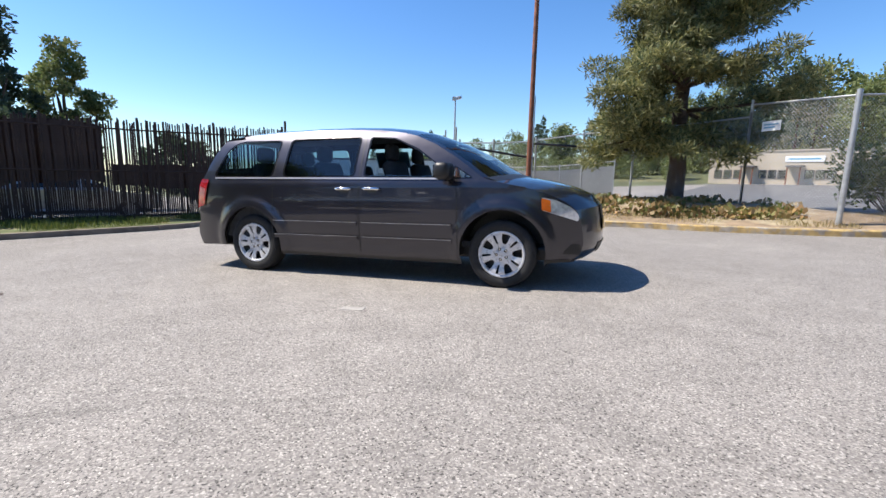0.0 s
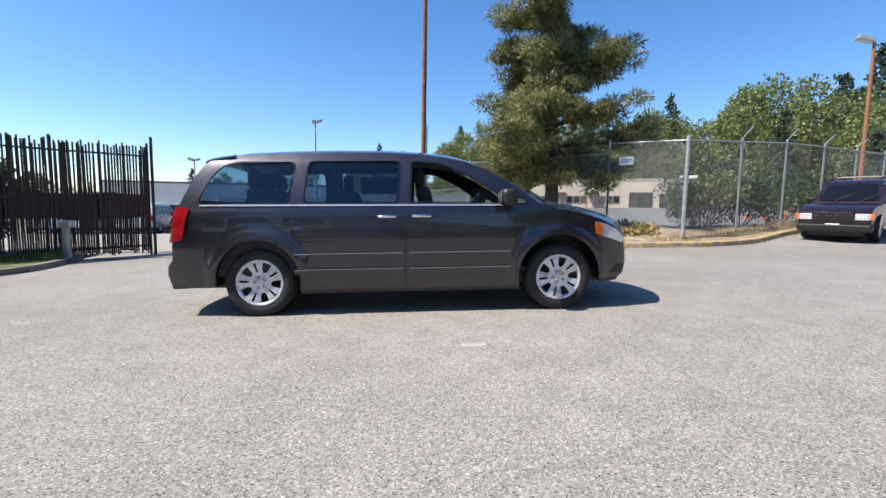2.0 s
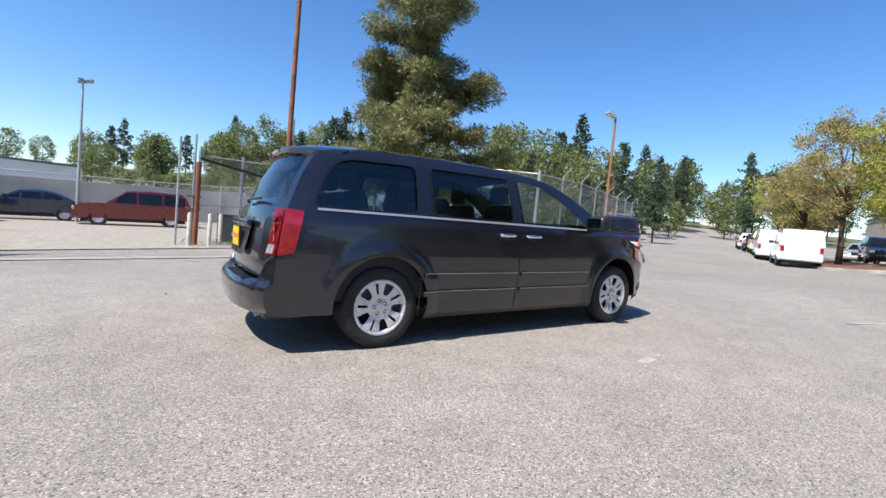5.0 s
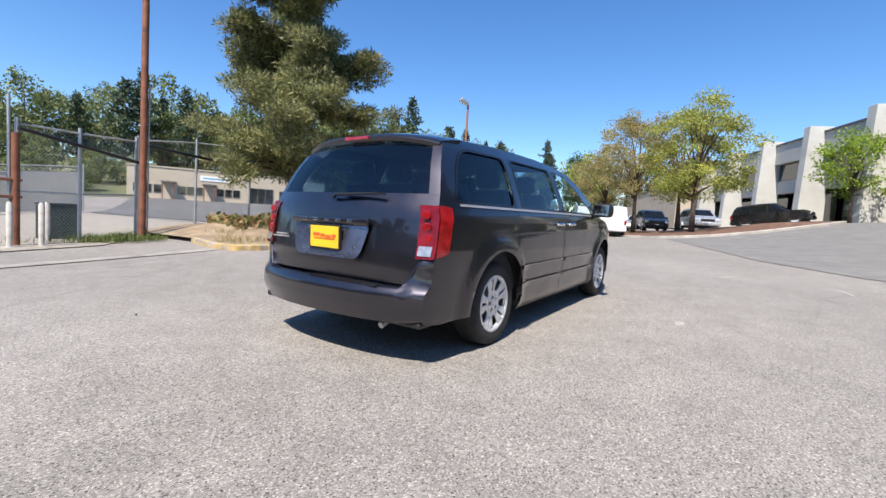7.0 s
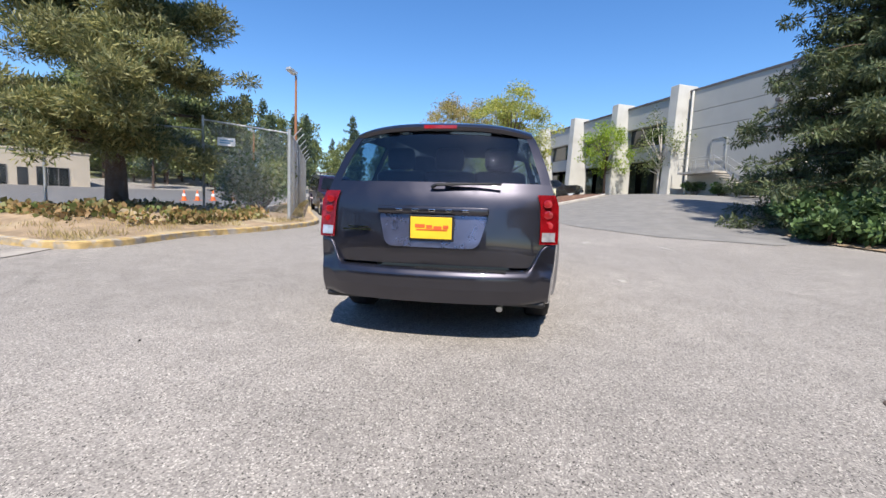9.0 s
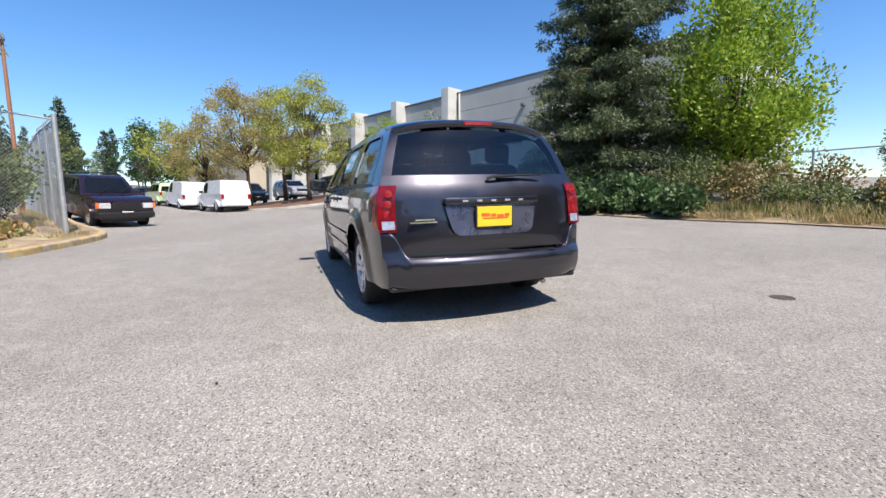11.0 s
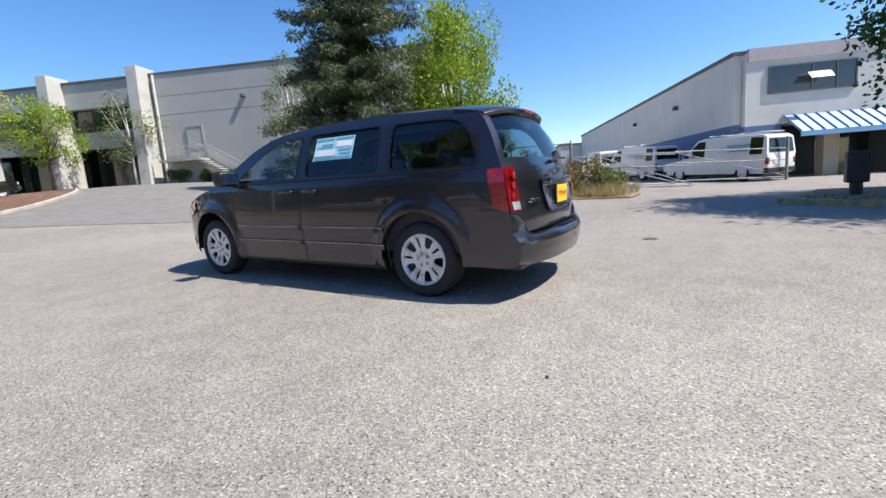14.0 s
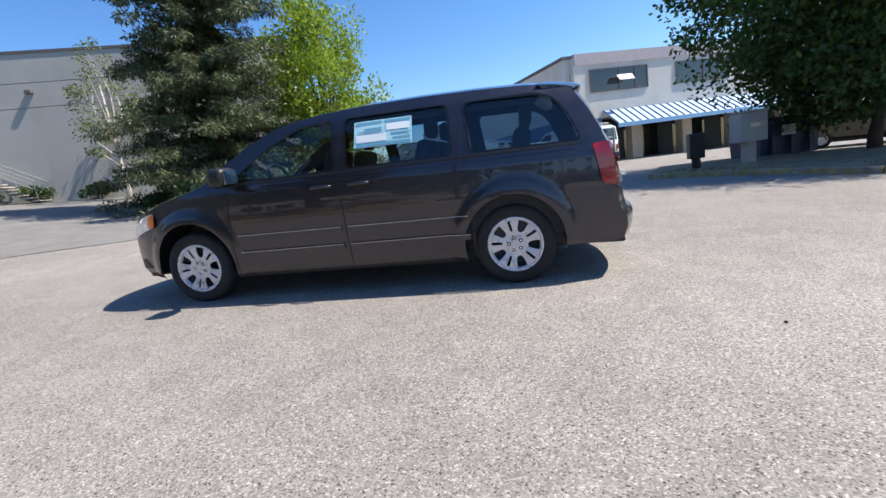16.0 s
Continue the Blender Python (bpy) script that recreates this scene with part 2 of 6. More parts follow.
def add_tube(bm, pts, radii, sides=8, cap=True):
    """A tapering tube along points."""
    pts = [Vector(p) for p in pts]
    if isinstance(radii, (int, float)):
        radii = [radii] * len(pts)
    rings = []
    side = None
    for i, p in enumerate(pts):
        d = (pts[min(i + 1, len(pts) - 1)] - pts[max(i - 1, 0)]).normalized()
        ref = side if side is not None else (Vector((1, 0, 0)) if abs(d.x) < 0.9 else Vector((0, 1, 0)))
        u = (ref - d * ref.dot(d)).normalized()
        side = u
        w = d.cross(u)
        rings.append([bm.verts.new(p + radii[i] * (math.cos(a) * u + math.sin(a) * w)) for a in [2 * math.pi * k / sides for k in range(sides)]])
    for a, b in zip(rings, rings[1:]):
        for k in range(sides):
            bm.faces.new((a[k], a[(k + 1) % sides], b[(k + 1) % sides], b[k]))
    if cap:
        bm.faces.new(rings[0][::-1])
        bm.faces.new(rings[-1])


def tube_bm(pts, radii, sides=8):
    bm = bmesh.new()
    add_tube(bm, pts, radii, sides)
    return bm


def lathe_bm(profile, sides=40, axis="Y"):
    """Turns (radius, height) pairs round an axis."""
    bm = bmesh.new()
    rings = []
    for r, h in profile:
        ring = []
        for k in range(sides):
            a = 2 * math.pi * k / sides
            ring.append(bm.verts.new((r * math.cos(a), h, r * math.sin(a)) if axis == "Y" else (r * math.cos(a), r * math.sin(a), h)))
        rings.append(ring)
    for a, b in zip(rings, rings[1:]):
        for k in range(sides):
            bm.faces.new((a[k], a[(k + 1) % sides], b[(k + 1) % sides], b[k]))
    bmesh.ops.recalc_face_normals(bm, faces=bm.faces)
    return bm


def lerp_table(table, x):
    """Straight lines through (x, value) pairs, smoothed at the knots."""
    if x <= table[0][0]:
        return table[0][1]
    for (a, u), (b, v) in zip(table, table[1:]):
        if x <= b:
            return u + (v - u) * (x - a) / (b - a)
    return table[-1][1]


def step01(u):
    u = min(max(u, 0.0), 1.0)
    return u * u * (3 - 2 * u)


# ---- ground ----
def gz(x, y):
    """Height of the ground: a gentle slope up the road, and the rise of the side drive."""
    z = 0.0275 * min(x, 70) - 0.0093 * max(min(y, 60), -60)
    z += 1.5 * step01((x - 3) / 24) * step01((4 - y) / 14)
    z += 0.25 * step01((x + 0.5) / 3) * step01((y - 6.2) / 3.0)
    z += 9.0 * step01((0.30 * x + 0.95 * y - 30) / 100) if y > 0 else 0.0
    return z

# ---- the grey minivan ----
from mathutils.geometry import delaunay_2d_cdt

WIDTH = [(0.20, 0.90), (0.30, 0.945), (0.45, 0.965), (0.62, 0.975), (0.78, 0.982), (0.95, 0.975), (1.05, 0.960), (1.13, 0.935), (1.25, 0.895),
         (1.40, 0.835), (1.52, 0.78), (1.60, 0.735), (1.65, 0.695), (1.70, 0.63)]
PLAN = [(-2.60, 0.86), (-2.45, 0.925), (-2.25, 0.962), (-1.9, 0.985), (-1.2, 1.0), (0.6, 1.0), (1.3, 0.992), (1.7, 0.975), (2.0, 0.935), (2.2, 0.875),
        (2.35, 0.79), (2.5, 0.66)]


def half_width(x, z):
    def soft(table, v, h):
        return sum(lerp_table(table, v + h * k) for k in (-1, -0.5, 0, 0.5, 1)) / 5
    w = soft(WIDTH, z, 0.05) * soft(PLAN, x, 0.10)
    # lips over the wheels
    for c in (-1.539, 1.539):
        d = math.hypot(x - c, z - 0.36)
        if d < 0.60 and z < 1.0:
            w += 0.030 * (1 - step01((d - 0.485) / 0.075))
    # crease under the belt line and hollow lower doors
    if -1.1 < x < 1.1:
        w -= 0.012 * math.exp(-((z - 0.40) / 0.10) ** 2)
    w += 0.008 * math.exp(-((z - 1.045) / 0.03) ** 2)
    return w


def rounded(poly, r, n=4):
    """Polygon with its corners rounded."""
    out = []
    for i, p in enumerate(poly):
        a, p, b = Vector(poly[i - 1]), Vector(p), Vector(poly[(i + 1) % len(poly)])
        u, v = (a - p), (b - p)
        k = min(r, u.length * 0.45, v.length * 0.45)
        p0, p1 = p + u.normalized() * k, p + v.normalized() * k
        for j in range(n + 1):
            t = j / n
            out.append(tuple((1 - t) ** 2 * p0 + 2 * t * (1 - t) * p + t * t * p1))
    return out


def inside(p, poly):
    c = False
    for (x0, y0), (x1, y1) in zip(poly, poly[1:] + poly[:1]):
        if (y0 > p[1]) != (y1 > p[1]) and p[0] < (x1 - x0) * (p[1] - y0) / (y1 - y0) + x0:
            c = not c
    return c


def dense(poly, step=0.06):
    out = []
    for a, b in zip(poly, poly[1:] + poly[:1]):
        a, b = Vector(a), Vector(b)
        k = max(1, int((b - a).length / step))
        out += [tuple(a.lerp(b, i / k)) for i in range(k)]
    return out


def sheet(outline, holes, surface, side, lift=0.0, step=0.07, thick=0.0):
    """A curved panel over an outline in x and z, less its holes, laid on a surface."""
    out = dense(outline, step)
    hol = [dense(h, step) for h in holes]
    xs, zs = [p[0] for p in out], [p[1] for p in out]
    pts, edges = [], []
    for loop in [out] + hol:
        o = len(pts)
        pts += [Vector(p) for p in loop]
        edges += [(o + i, o + (i + 1) % len(loop)) for i in range(len(loop))]
    nx, nz = int((max(xs) - min(xs)) / step) + 1, int((max(zs) - min(zs)) / step) + 1
    for i in range(nx):
        for j in range(nz):
            p = (min(xs) + (i + 0.5) * step, min(zs) + (j + 0.5) * step)
            if inside(p, out) and not any(inside(p, h) for h in hol):
                if min(math.hypot(p[0] - q.x, p[1] - q.y) for q in pts[:len(edges)]) > 0.35 * step:
                    pts.append(Vector(p))
    vs, _, fs, _, _, _ = delaunay_2d_cdt(pts, edges, [], 0, 1e-4)
    bm = bmesh.new()
    bv = [bm.verts.new((v.x, side * (surface(v.x, v.y) + lift), v.y)) for v in vs]
    for f in fs:
        c = (sum(vs[i].x for i in f) / len(f), sum(vs[i].y for i in f) / len(f))
        if inside(c, out) and not any(inside(c, h) for h in hol):
            bm.faces.new([bv[i] for i in f])
    bmesh.ops.delete(bm, geom=[v for v in bm.verts if not v.link_faces], context="VERTS")
    bmesh.ops.recalc_face_normals(bm, faces=bm.faces)
    if sum(f.normal.y * side * f.calc_area() for f in bm.faces) < 0:
        bmesh.ops.reverse_faces(bm, faces=bm.faces)
    if thick:
        bmesh.ops.solidify(bm, geom=bm.faces, thickness=thick)
    return bm


def arc(cx, cz, r, a0, a1, n=14):
    return [(cx + r * math.cos(radians(a0 + (a1 - a0) * i / n)), cz + r * math.sin(radians(a0 + (a1 - a0) * i / n))) for i in range(n + 1)]


# outline of the body from the side, from the rear bumper's foot over the roof to the front bumper's foot:
# x, z, and how far the middle of the van stands out from its edge there (dx, dz)
RIM = [(-2.28, 0.30, -0.22, 0.0), (-2.43, 0.32, -0.17, 0.0), (-2.465, 0.43, -0.155, 0.0), (-2.455, 0.52, -0.165, 0.0), (-2.43, 0.555, -0.165, 0.005),
       (-2.405, 0.565, -0.105, 0.0), (-2.40, 0.585, -0.10, 0.0), (-2.39, 0.73, -0.12, 0.0), (-2.365, 0.92, -0.12, 0.0), (-2.34, 1.08, -0.12, 0.0), (-2.285, 1.205, -0.11, 0.0),
       (-2.255, 1.28, -0.105, 0.0), (-2.19, 1.42, -0.105, 0.0), (-2.12, 1.53, -0.10, 0.015), (-2.06, 1.595, -0.13, 0.03), (-1.99, 1.618, -0.15, 0.04), (-1.90, 1.635, -0.13, 0.055),
       (-1.70, 1.66, -0.05, 0.075), (-1.30, 1.678, 0.0, 0.075), (-0.80, 1.685, 0.0, 0.075), (-0.30, 1.678, 0.0, 0.075), (0.10, 1.655, 0.0, 0.075),
       (0.38, 1.615, 0.03, 0.075), (0.55, 1.575, 0.06, 0.065), (0.80, 1.47, 0.12, 0.06), (1.05, 1.32, 0.18, 0.055), (1.22, 1.20, 0.22, 0.05),
       (1.34, 1.115, 0.25, 0.05), (1.48, 1.075, 0.24, 0.055), (1.75, 1.02, 0.20, 0.07), (2.0, 0.945, 0.20, 0.08), (2.15, 0.875, 0.23, 0.07),
       (2.24, 0.80, 0.235, 0.03), (2.285, 0.70, 0.21, 0.0), (2.31, 0.58, 0.20, 0.0), (2.32, 0.46, 0.19, 0.0), (2.29, 0.36, 0.18, 0.0), (2.20, 0.295, 0.18, 0.0)]

QUARTER = rounded([(-2.12, 1.165), (-1.235, 1.155), (-1.19, 1.575), (-1.78, 1.565), (-1.90, 1.53), (-2.0, 1.42)], 0.07)
SLIDER = rounded([(-1.06, 1.155), (-0.135, 1.15), (-0.115, 1.575), (-1.03, 1.578)], 0.05)
FRONT = rounded([(0.01, 1.145), (0.97, 1.125), (0.985, 1.16), (0.62, 1.40), (0.33, 1.54), (0.03, 1.572)], 0.04)
CORNER = rounded([(1.03, 1.125), (1.22, 1.12), (1.04, 1.23)], 0.03)


# body paint made paler and bluer, to hold the sky's reflection in its colour
SCOOP = material("sky_toned_scoop_paint", (0.24, 0.235, 0.30), 0.3, 0.8, 0.04, 3, coat=1.0)


def build_van():
    van = thing("minivan", pose(0, 0, 0, -0.53, -1.575, 0), "dark grey metallic minivan with silver wheel covers, parked on asphalt", "minivan")
    top = [(p[0], p[1]) for p in RIM]
    foot = [(1.98, 0.285)] + arc(1.539, 0.36, 0.435, -18, 198, 22) + [(1.12, 0.265), (0.0, 0.26), (-1.12, 0.265)] + arc(-1.539, 0.36, 0.425, -18, 198, 22) + [(-1.96, 0.315)]
    outline = top + foot
    for side in (-1, 1):
        part("body_side", sheet(outline, [QUARTER, SLIDER, FRONT, CORNER], half_width, side, 0, 0.042), PAINT, van, smooth=True)
        for nm, poly, mat in (("quarter_window", QUARTER, PRIVACY_GLASS), ("sliding_door_window", SLIDER, PRIVACY_GLASS), ("front_door_window", FRONT, CAR_GLASS), ("corner_window", CORNER, CAR_GLASS)):
            # the passenger's front window is wound down: only a slip of glass stands in its slot
            pane = [(0.03, 1.13), (0.95, 1.115), (0.95, 1.14), (0.03, 1.16)] if side < 0 and nm == "front_door_window" else poly
            w = part(nm, sheet(pane, [], half_width, side, -0.012, 0.12), mat, van, "dark tinted window glass", smooth=True)
            rim = [tuple(Vector(p) + (Vector(p) - Vector((sum(q[0] for q in poly) / len(poly), sum(q[1] for q in poly) / len(poly)))).normalized() * 0.022) for p in poly]
            part("window_trim", sheet(rim, [poly], half_width, side, 0.004, 0.1), GLOSS_BLACK, w, "black window trim", smooth=True)
        # belt moulding, door gaps and rubbing strips follow the body
        # one moulding, coloured by light: pale on the sunny side, black on the shaded
        part("belt_moulding", sheet([(-2.1, 1.128), (1.0, 1.098), (1.0, 1.116), (-2.1, 1.146)], [], half_width, side, 0.010, 0.1), STRIP if side < 0 else BLACK, van, smooth=True)
        for x0, x1, x2 in ((-1.205, -1.19, 1.58), (-0.06, -0.045, 1.60), (1.09, 1.07, 1.10)):
            part("door_gap", sheet([(x0 - 0.005, 0.27), (x0 + 0.005, 0.27), (x1 + 0.005, x2), (x1 - 0.005, x2)], [], half_width, side, 0.003, 0.08), BLACK, van)
        for z in (0.615, 0.455):
            for a, b in ((-1.17, -0.085), (-0.02, 1.02)):
                st = part("rubbing_strip", sheet([(a, z - 0.022), (b, z - 0.022), (b, z + 0.022), (a, z + 0.022)], [], half_width, side, 0.014, 0.09), PAINT, van, smooth=True)
                part("strip_edge", sheet([(a, z + 0.018), (b, z + 0.018), (b, z + 0.024), (a, z + 0.024)], [], half_width, side, 0.018, 0.09), STRIP, st)
        part("sill", sheet([(-1.12, 0.225), (1.12, 0.225), (1.12, 0.30), (-1.12, 0.30)], [], half_width, side, -0.012, 0.1), BLACK, van)
        for x in (-0.235, 0.115):
            bm = bmesh.new()
            y = half_width(x, 1.0)
            add_tube(bm, [(x - 0.10, side * (y + 0.01), 1.0), (x - 0.08, side * (y + 0.035), 1.003), (x, side * (y + 0.042), 1.005), (x + 0.08, side * (y + 0.035), 1.003), (x + 0.10, side * (y + 0.01), 1.0)], 0.017, 8)
            part("door_handle", bm, CHROME if side < 0 else PAINT, van, smooth=True)
            part("handle_cup", sheet(rounded([(x - 0.06, 0.955), (x + 0.06, 0.955), (x + 0.06, 1.03), (x - 0.06, 1.03)], 0.03), [], half_width, side, 0.002, 0.05), BLACK, van)
        # mirror
        mir = part("mirror_housing", box_bm(0.90, 1.06, 0, 0.24, -0.085, 0.085, 0.045), BLACK, van, smooth=True)
        mir.matrix_local = Matrix.Translation((0, side * 0.97 - (0.24 if side < 0 else 0), 1.18))
        part("mirror_arm", tube_bm([(1.0, side * 0.93, 1.10), (0.99, side * 1.03, 1.13)], 0.035), BLACK, van)
        part("mirror_glass", box_bm(0.893, 0.898, 0.03, 0.21, -0.06, 0.06), CHROME, mir)
        # head lamp wraps the front corner
        lamp = part("headlight", sheet(rounded([(1.93, 0.795), (2.10, 0.745), (2.265, 0.69), (2.275, 0.745), (2.20, 0.825), (2.06, 0.895), (1.92, 0.925)], 0.025), [], half_width, side, 0.010, 0.04), CLEAR_LENS, van, "clear headlight lens", smooth=True)
        part("turn_signal", sheet(rounded([(1.925, 0.80), (2.015, 0.778), (2.005, 0.895), (1.92, 0.915)], 0.015), [], half_width, side, 0.015, 0.03), AMBER_LENS, lamp, "amber turn signal lens", smooth=True)
        # fog lamp recess and lower lip
        part("fog_lamp_recess", sheet(rounded([(2.13, 0.37), (2.295, 0.36), (2.30, 0.46), (2.22, 0.47)], 0.02), [], half_width, side, 0.006, 0.04), BLACK, van, "black fog lamp recess", smooth=True)
        part("lower_lip", sheet([(1.96, 0.275), (2.20, 0.285), (2.20, 0.315), (1.96, 0.305)], [], half_width, side, 0.008, 0.05), BLACK, van, smooth=True)
        # arch lining
        for c, r in ((-1.539, 0.43), (1.539, 0.44)):
            bm = bmesh.new()
            ring = arc(c, 0.36, r, -6, 186, 20)
            a = [bm.verts.new((p[0], side * 0.93, p[1])) for p in ring]
            b = [bm.verts.new((p[0], side * 0.60, p[1])) for p in ring]
            for i in range(len(ring) - 1):
                bm.faces.new((a[i], a[i + 1], b[i + 1], b[i]))
            bm.faces.new(b)
            part("wheel_arch_liner", bm, BLACK, van)
    # skin across the van from edge to edge
    n = 12

    def skin(i0, i1, s0=-1.0, s1=1.0, lift=0.0, fine=2, k=n):
        bm = bmesh.new()
        rows = []
        for i in range(i0, i1):
            for f in range(fine):
                rows.append([a + (b - a) * f / fine for a, b in zip(RIM[i], RIM[i + 1])])
        rows.append(list(RIM[i1]))
        grid = []
        for x, z, dx, dz in rows:
            y = half_width(x, z)
            line = []
            for j in range(k + 1):
                s = s0 + (s1 - s0) * j / k
                c = 1 - abs(s) ** 2.6
                line.append(bm.verts.new((x + dx * c, y * s, z + dz * c)))
            grid.append(line)
        for a, b in zip(grid, grid[1:]):
            for j in range(k):
                bm.faces.new((a[j], b[j], b[j + 1], a[j + 1]))
        bmesh.ops.recalc_face_normals(bm, faces=bm.faces)
        if lift:
            for v in bm.verts:
                v.normal_update()
            bm.normal_update()
            cen = Vector((0, 0, 0.8))
            for v in bm.verts:
                d = v.normal if v.normal.dot(v.co - cen) > 0 else -v.normal
                v.co += d * lift
        if sum(f.normal.dot(f.calc_center_median() - Vector((0, 0, 0.8))) for f in bm.faces) < 0:
            bmesh.ops.reverse_faces(bm, faces=bm.faces)
        return bm

    # rear bumper: a tub with horns rising under the tail lamps, rounded lip, ribbed step pad
    edge_x = [(0.30, -2.28), (0.32, -2.43), (0.43, -2.465), (0.52, -2.455), (0.555, -2.43), (0.585, -2.40), (0.73, -2.39), (0.80, -2.38)]
    swell = [(0.30, -0.22), (0.32, -0.17), (0.43, -0.155), (0.52, -0.16), (0.60, -0.15), (0.80, -0.135)]
    proud = [(0.30, 0.0), (0.45, 0.004), (0.56, 0.02), (0.80, 0.026)]
    bm = bmesh.new()
    ups = [0.0, 0.03, 0.08, 0.18, 0.30, 0.42, 0.48, 0.51, 0.54, 0.64, 0.76, 0.88, 0.95, 1.0]
    k = 60
    grid = []
    for r in range(len(ups) + 3):
        line = []
        for j in range(k + 1):
            s = -1 + 2 * j / k
            h = step01((abs(s) - 0.80) / 0.13)
            zt = 0.548 + 0.20 * h
            z = 0.30 + (zt - 0.30) * ups[min(r, len(ups) - 1)]
            x = lerp_table(edge_x, z) + lerp_table(swell, z) * (1 - abs(s) ** 2.6) - lerp_table(proud, z) * (1 - abs(s) ** 14)
            y = half_width(max(x, -2.46), z) * s
            roll = max(0, r - len(ups) + 1)
            x += (0.0, 0.007, 0.022, 0.10 - 0.03 * h)[roll]
            z += (0.0, 0.010, 0.016, 0.018)[roll]
            line.append(bm.verts.new((x, y, z)))
        grid.append(line)
    for a, b in zip(grid, grid[1:]):
        for j in range(k):
            bm.faces.new((a[j], b[j], b[j + 1], a[j + 1]))
    bmesh.ops.recalc_face_normals(bm, faces=bm.faces)
    if sum(f.normal.x for f in bm.faces) > 0:
        bmesh.ops.reverse_faces(bm, faces=bm.faces)
    bumper = part("rear_bumper", bm, PAINT, van, smooth=True, angle=60)
    pad = part("step_pad", box_bm(-2.572, -2.50, -0.56, 0.12, 0.560, 0.569, 0.002), BLACK, bumper, "black ribbed step pad")
    for k in range(24):
        y = -0.55 + k * 0.028
        x = -2.44 - 0.15 * (1 - abs(y / 0.98) ** 2.6)
        part("step_rib", box_bm(x, -2.505, y - 0.007, y + 0.007, 0.566, 0.573), BLACK, bumper)
    part("tow_valance", box_bm(-2.45, -2.30, -0.86, 0.86, 0.285, 0.335, 0.02), BLACK, bumper)
    gate = part("tailgate", skin(6, 10), PAINT, van, smooth=True, angle=50)
    part("tailgate_frame", skin(10, 14, -1, -0.91), PAINT, gate, smooth=True)
    part("tailgate_frame", skin(10, 14, 0.91, 1, 0), PAINT, gate, smooth=True)
    part("rear_window", skin(10, 14, -0.91, 0.91, -0.002, 3), PRIVACY_GLASS, gate, "dark tinted rear window", smooth=True)
    part("roof_edge", skin(14, 16), PAINT, van, smooth=True, angle=60)
    # spoiler: a thin wing over the rear window, bowed in plan
    section = [(-1.93, 1.709), (-2.07, 1.692), (-2.17, 1.673), (-2.22, 1.657), (-2.235, 1.640), (-2.222, 1.612), (-2.10, 1.600)]
    bm = bmesh.new()
    grid = []
    for j in range(29):
        q = -1 + j / 14
        c = abs(q) ** 3.0
        grid.append([bm.verts.new((x + 0.13 * c, 0.715 * q, z - 0.062 * c)) for x, z in section])
    for a, b in zip(grid, grid[1:]):
        for i in range(len(section)):
            k = (i + 1) % len(section)
            bm.faces.new((a[i], a[k], b[k], b[i]))
    bm.faces.new(grid[0])
    bm.faces.new(grid[-1][::-1])
    bmesh.ops.recalc_face_normals(bm, faces=bm.faces)
    sp = part("spoiler", bm, PAINT, van, smooth=True, angle=40)
    part("brake_light", box_bm(-2.240, -2.20, -0.13, 0.13, 1.624, 1.652, 0.004), RED_LENS, sp, "red high brake light")
    part("roof", skin(16, 23), PAINT, van, smooth=True)
    part("windscreen", skin(23, 27, -0.93, 0.93, 0, 3), CAR_GLASS, van, "clear windscreen", smooth=True)
    part("windscreen_pillar", skin(23, 27, -1, -0.93), PAINT, van, smooth=True)
    part("windscreen_pillar", skin(23, 27, 0.93, 1), PAINT, van, smooth=True)
    part("wiper_cowl", skin(27, 28, -0.97, 0.97, 0.0), BLACK, van, smooth=True)
    part("bonnet", skin(28, 32), PAINT, van, smooth=True)
    part("front_bumper", skin(32, 37), PAINT, van, smooth=True)
    grille = part("grille", skin(32, 34, -0.42, 0.42, 0.008), BLACK, van, "black grille with chrome bars", smooth=True)
    part("grille_bar", skin(33, 34, -0.42, 0.42, 0.016, 1), CHROME, grille)
    part("lower_grille", skin(35, 36, -0.6, 0.6, 0.008), BLACK, van, smooth=True)
    part("underbody", box_bm(-2.42, 2.25, -0.78, 0.78, 0.275, 0.42, 0.03), BLACK, van)
    part("cabin_floor", box_bm(-2.42, 1.3, -0.86, 0.86, 0.40, 0.46), CABIN, van)
    part("dashboard", box_bm(0.85, 1.3, -0.80, 0.80, 0.75, 1.10, 0.06), CABIN, van)
    part("headliner", box_bm(-1.85, 0.35, -0.60, 0.60, 1.635, 1.65), CABIN, van)
    for side in (-1, 1):
        part("door_lining", box_bm(-2.1, 1.1, side * 0.885 - 0.02, side * 0.885 + 0.02, 0.42, 1.12), CABIN, van)
    # tail lamps wrap the rear corners
    for side in (-1, 1):
        poly = rounded([(-2.392, 0.77), (-2.27, 0.80), (-2.20, 1.115), (-2.335, 1.128), (-2.365, 0.95)], 0.02)
        lamp = part("tail_light", sheet(poly, [], half_width, side, 0.014, 0.05), RED_LENS, van, "red tail light with clear reversing lens", smooth=True)
        i = [p[1] for p in RIM]
        rows = [(-2.392, 0.765, -0.12), (-2.375, 0.85, -0.12), (-2.36, 0.95, -0.12), (-2.345, 1.04, -0.12), (-2.325, 1.125, -0.115)]
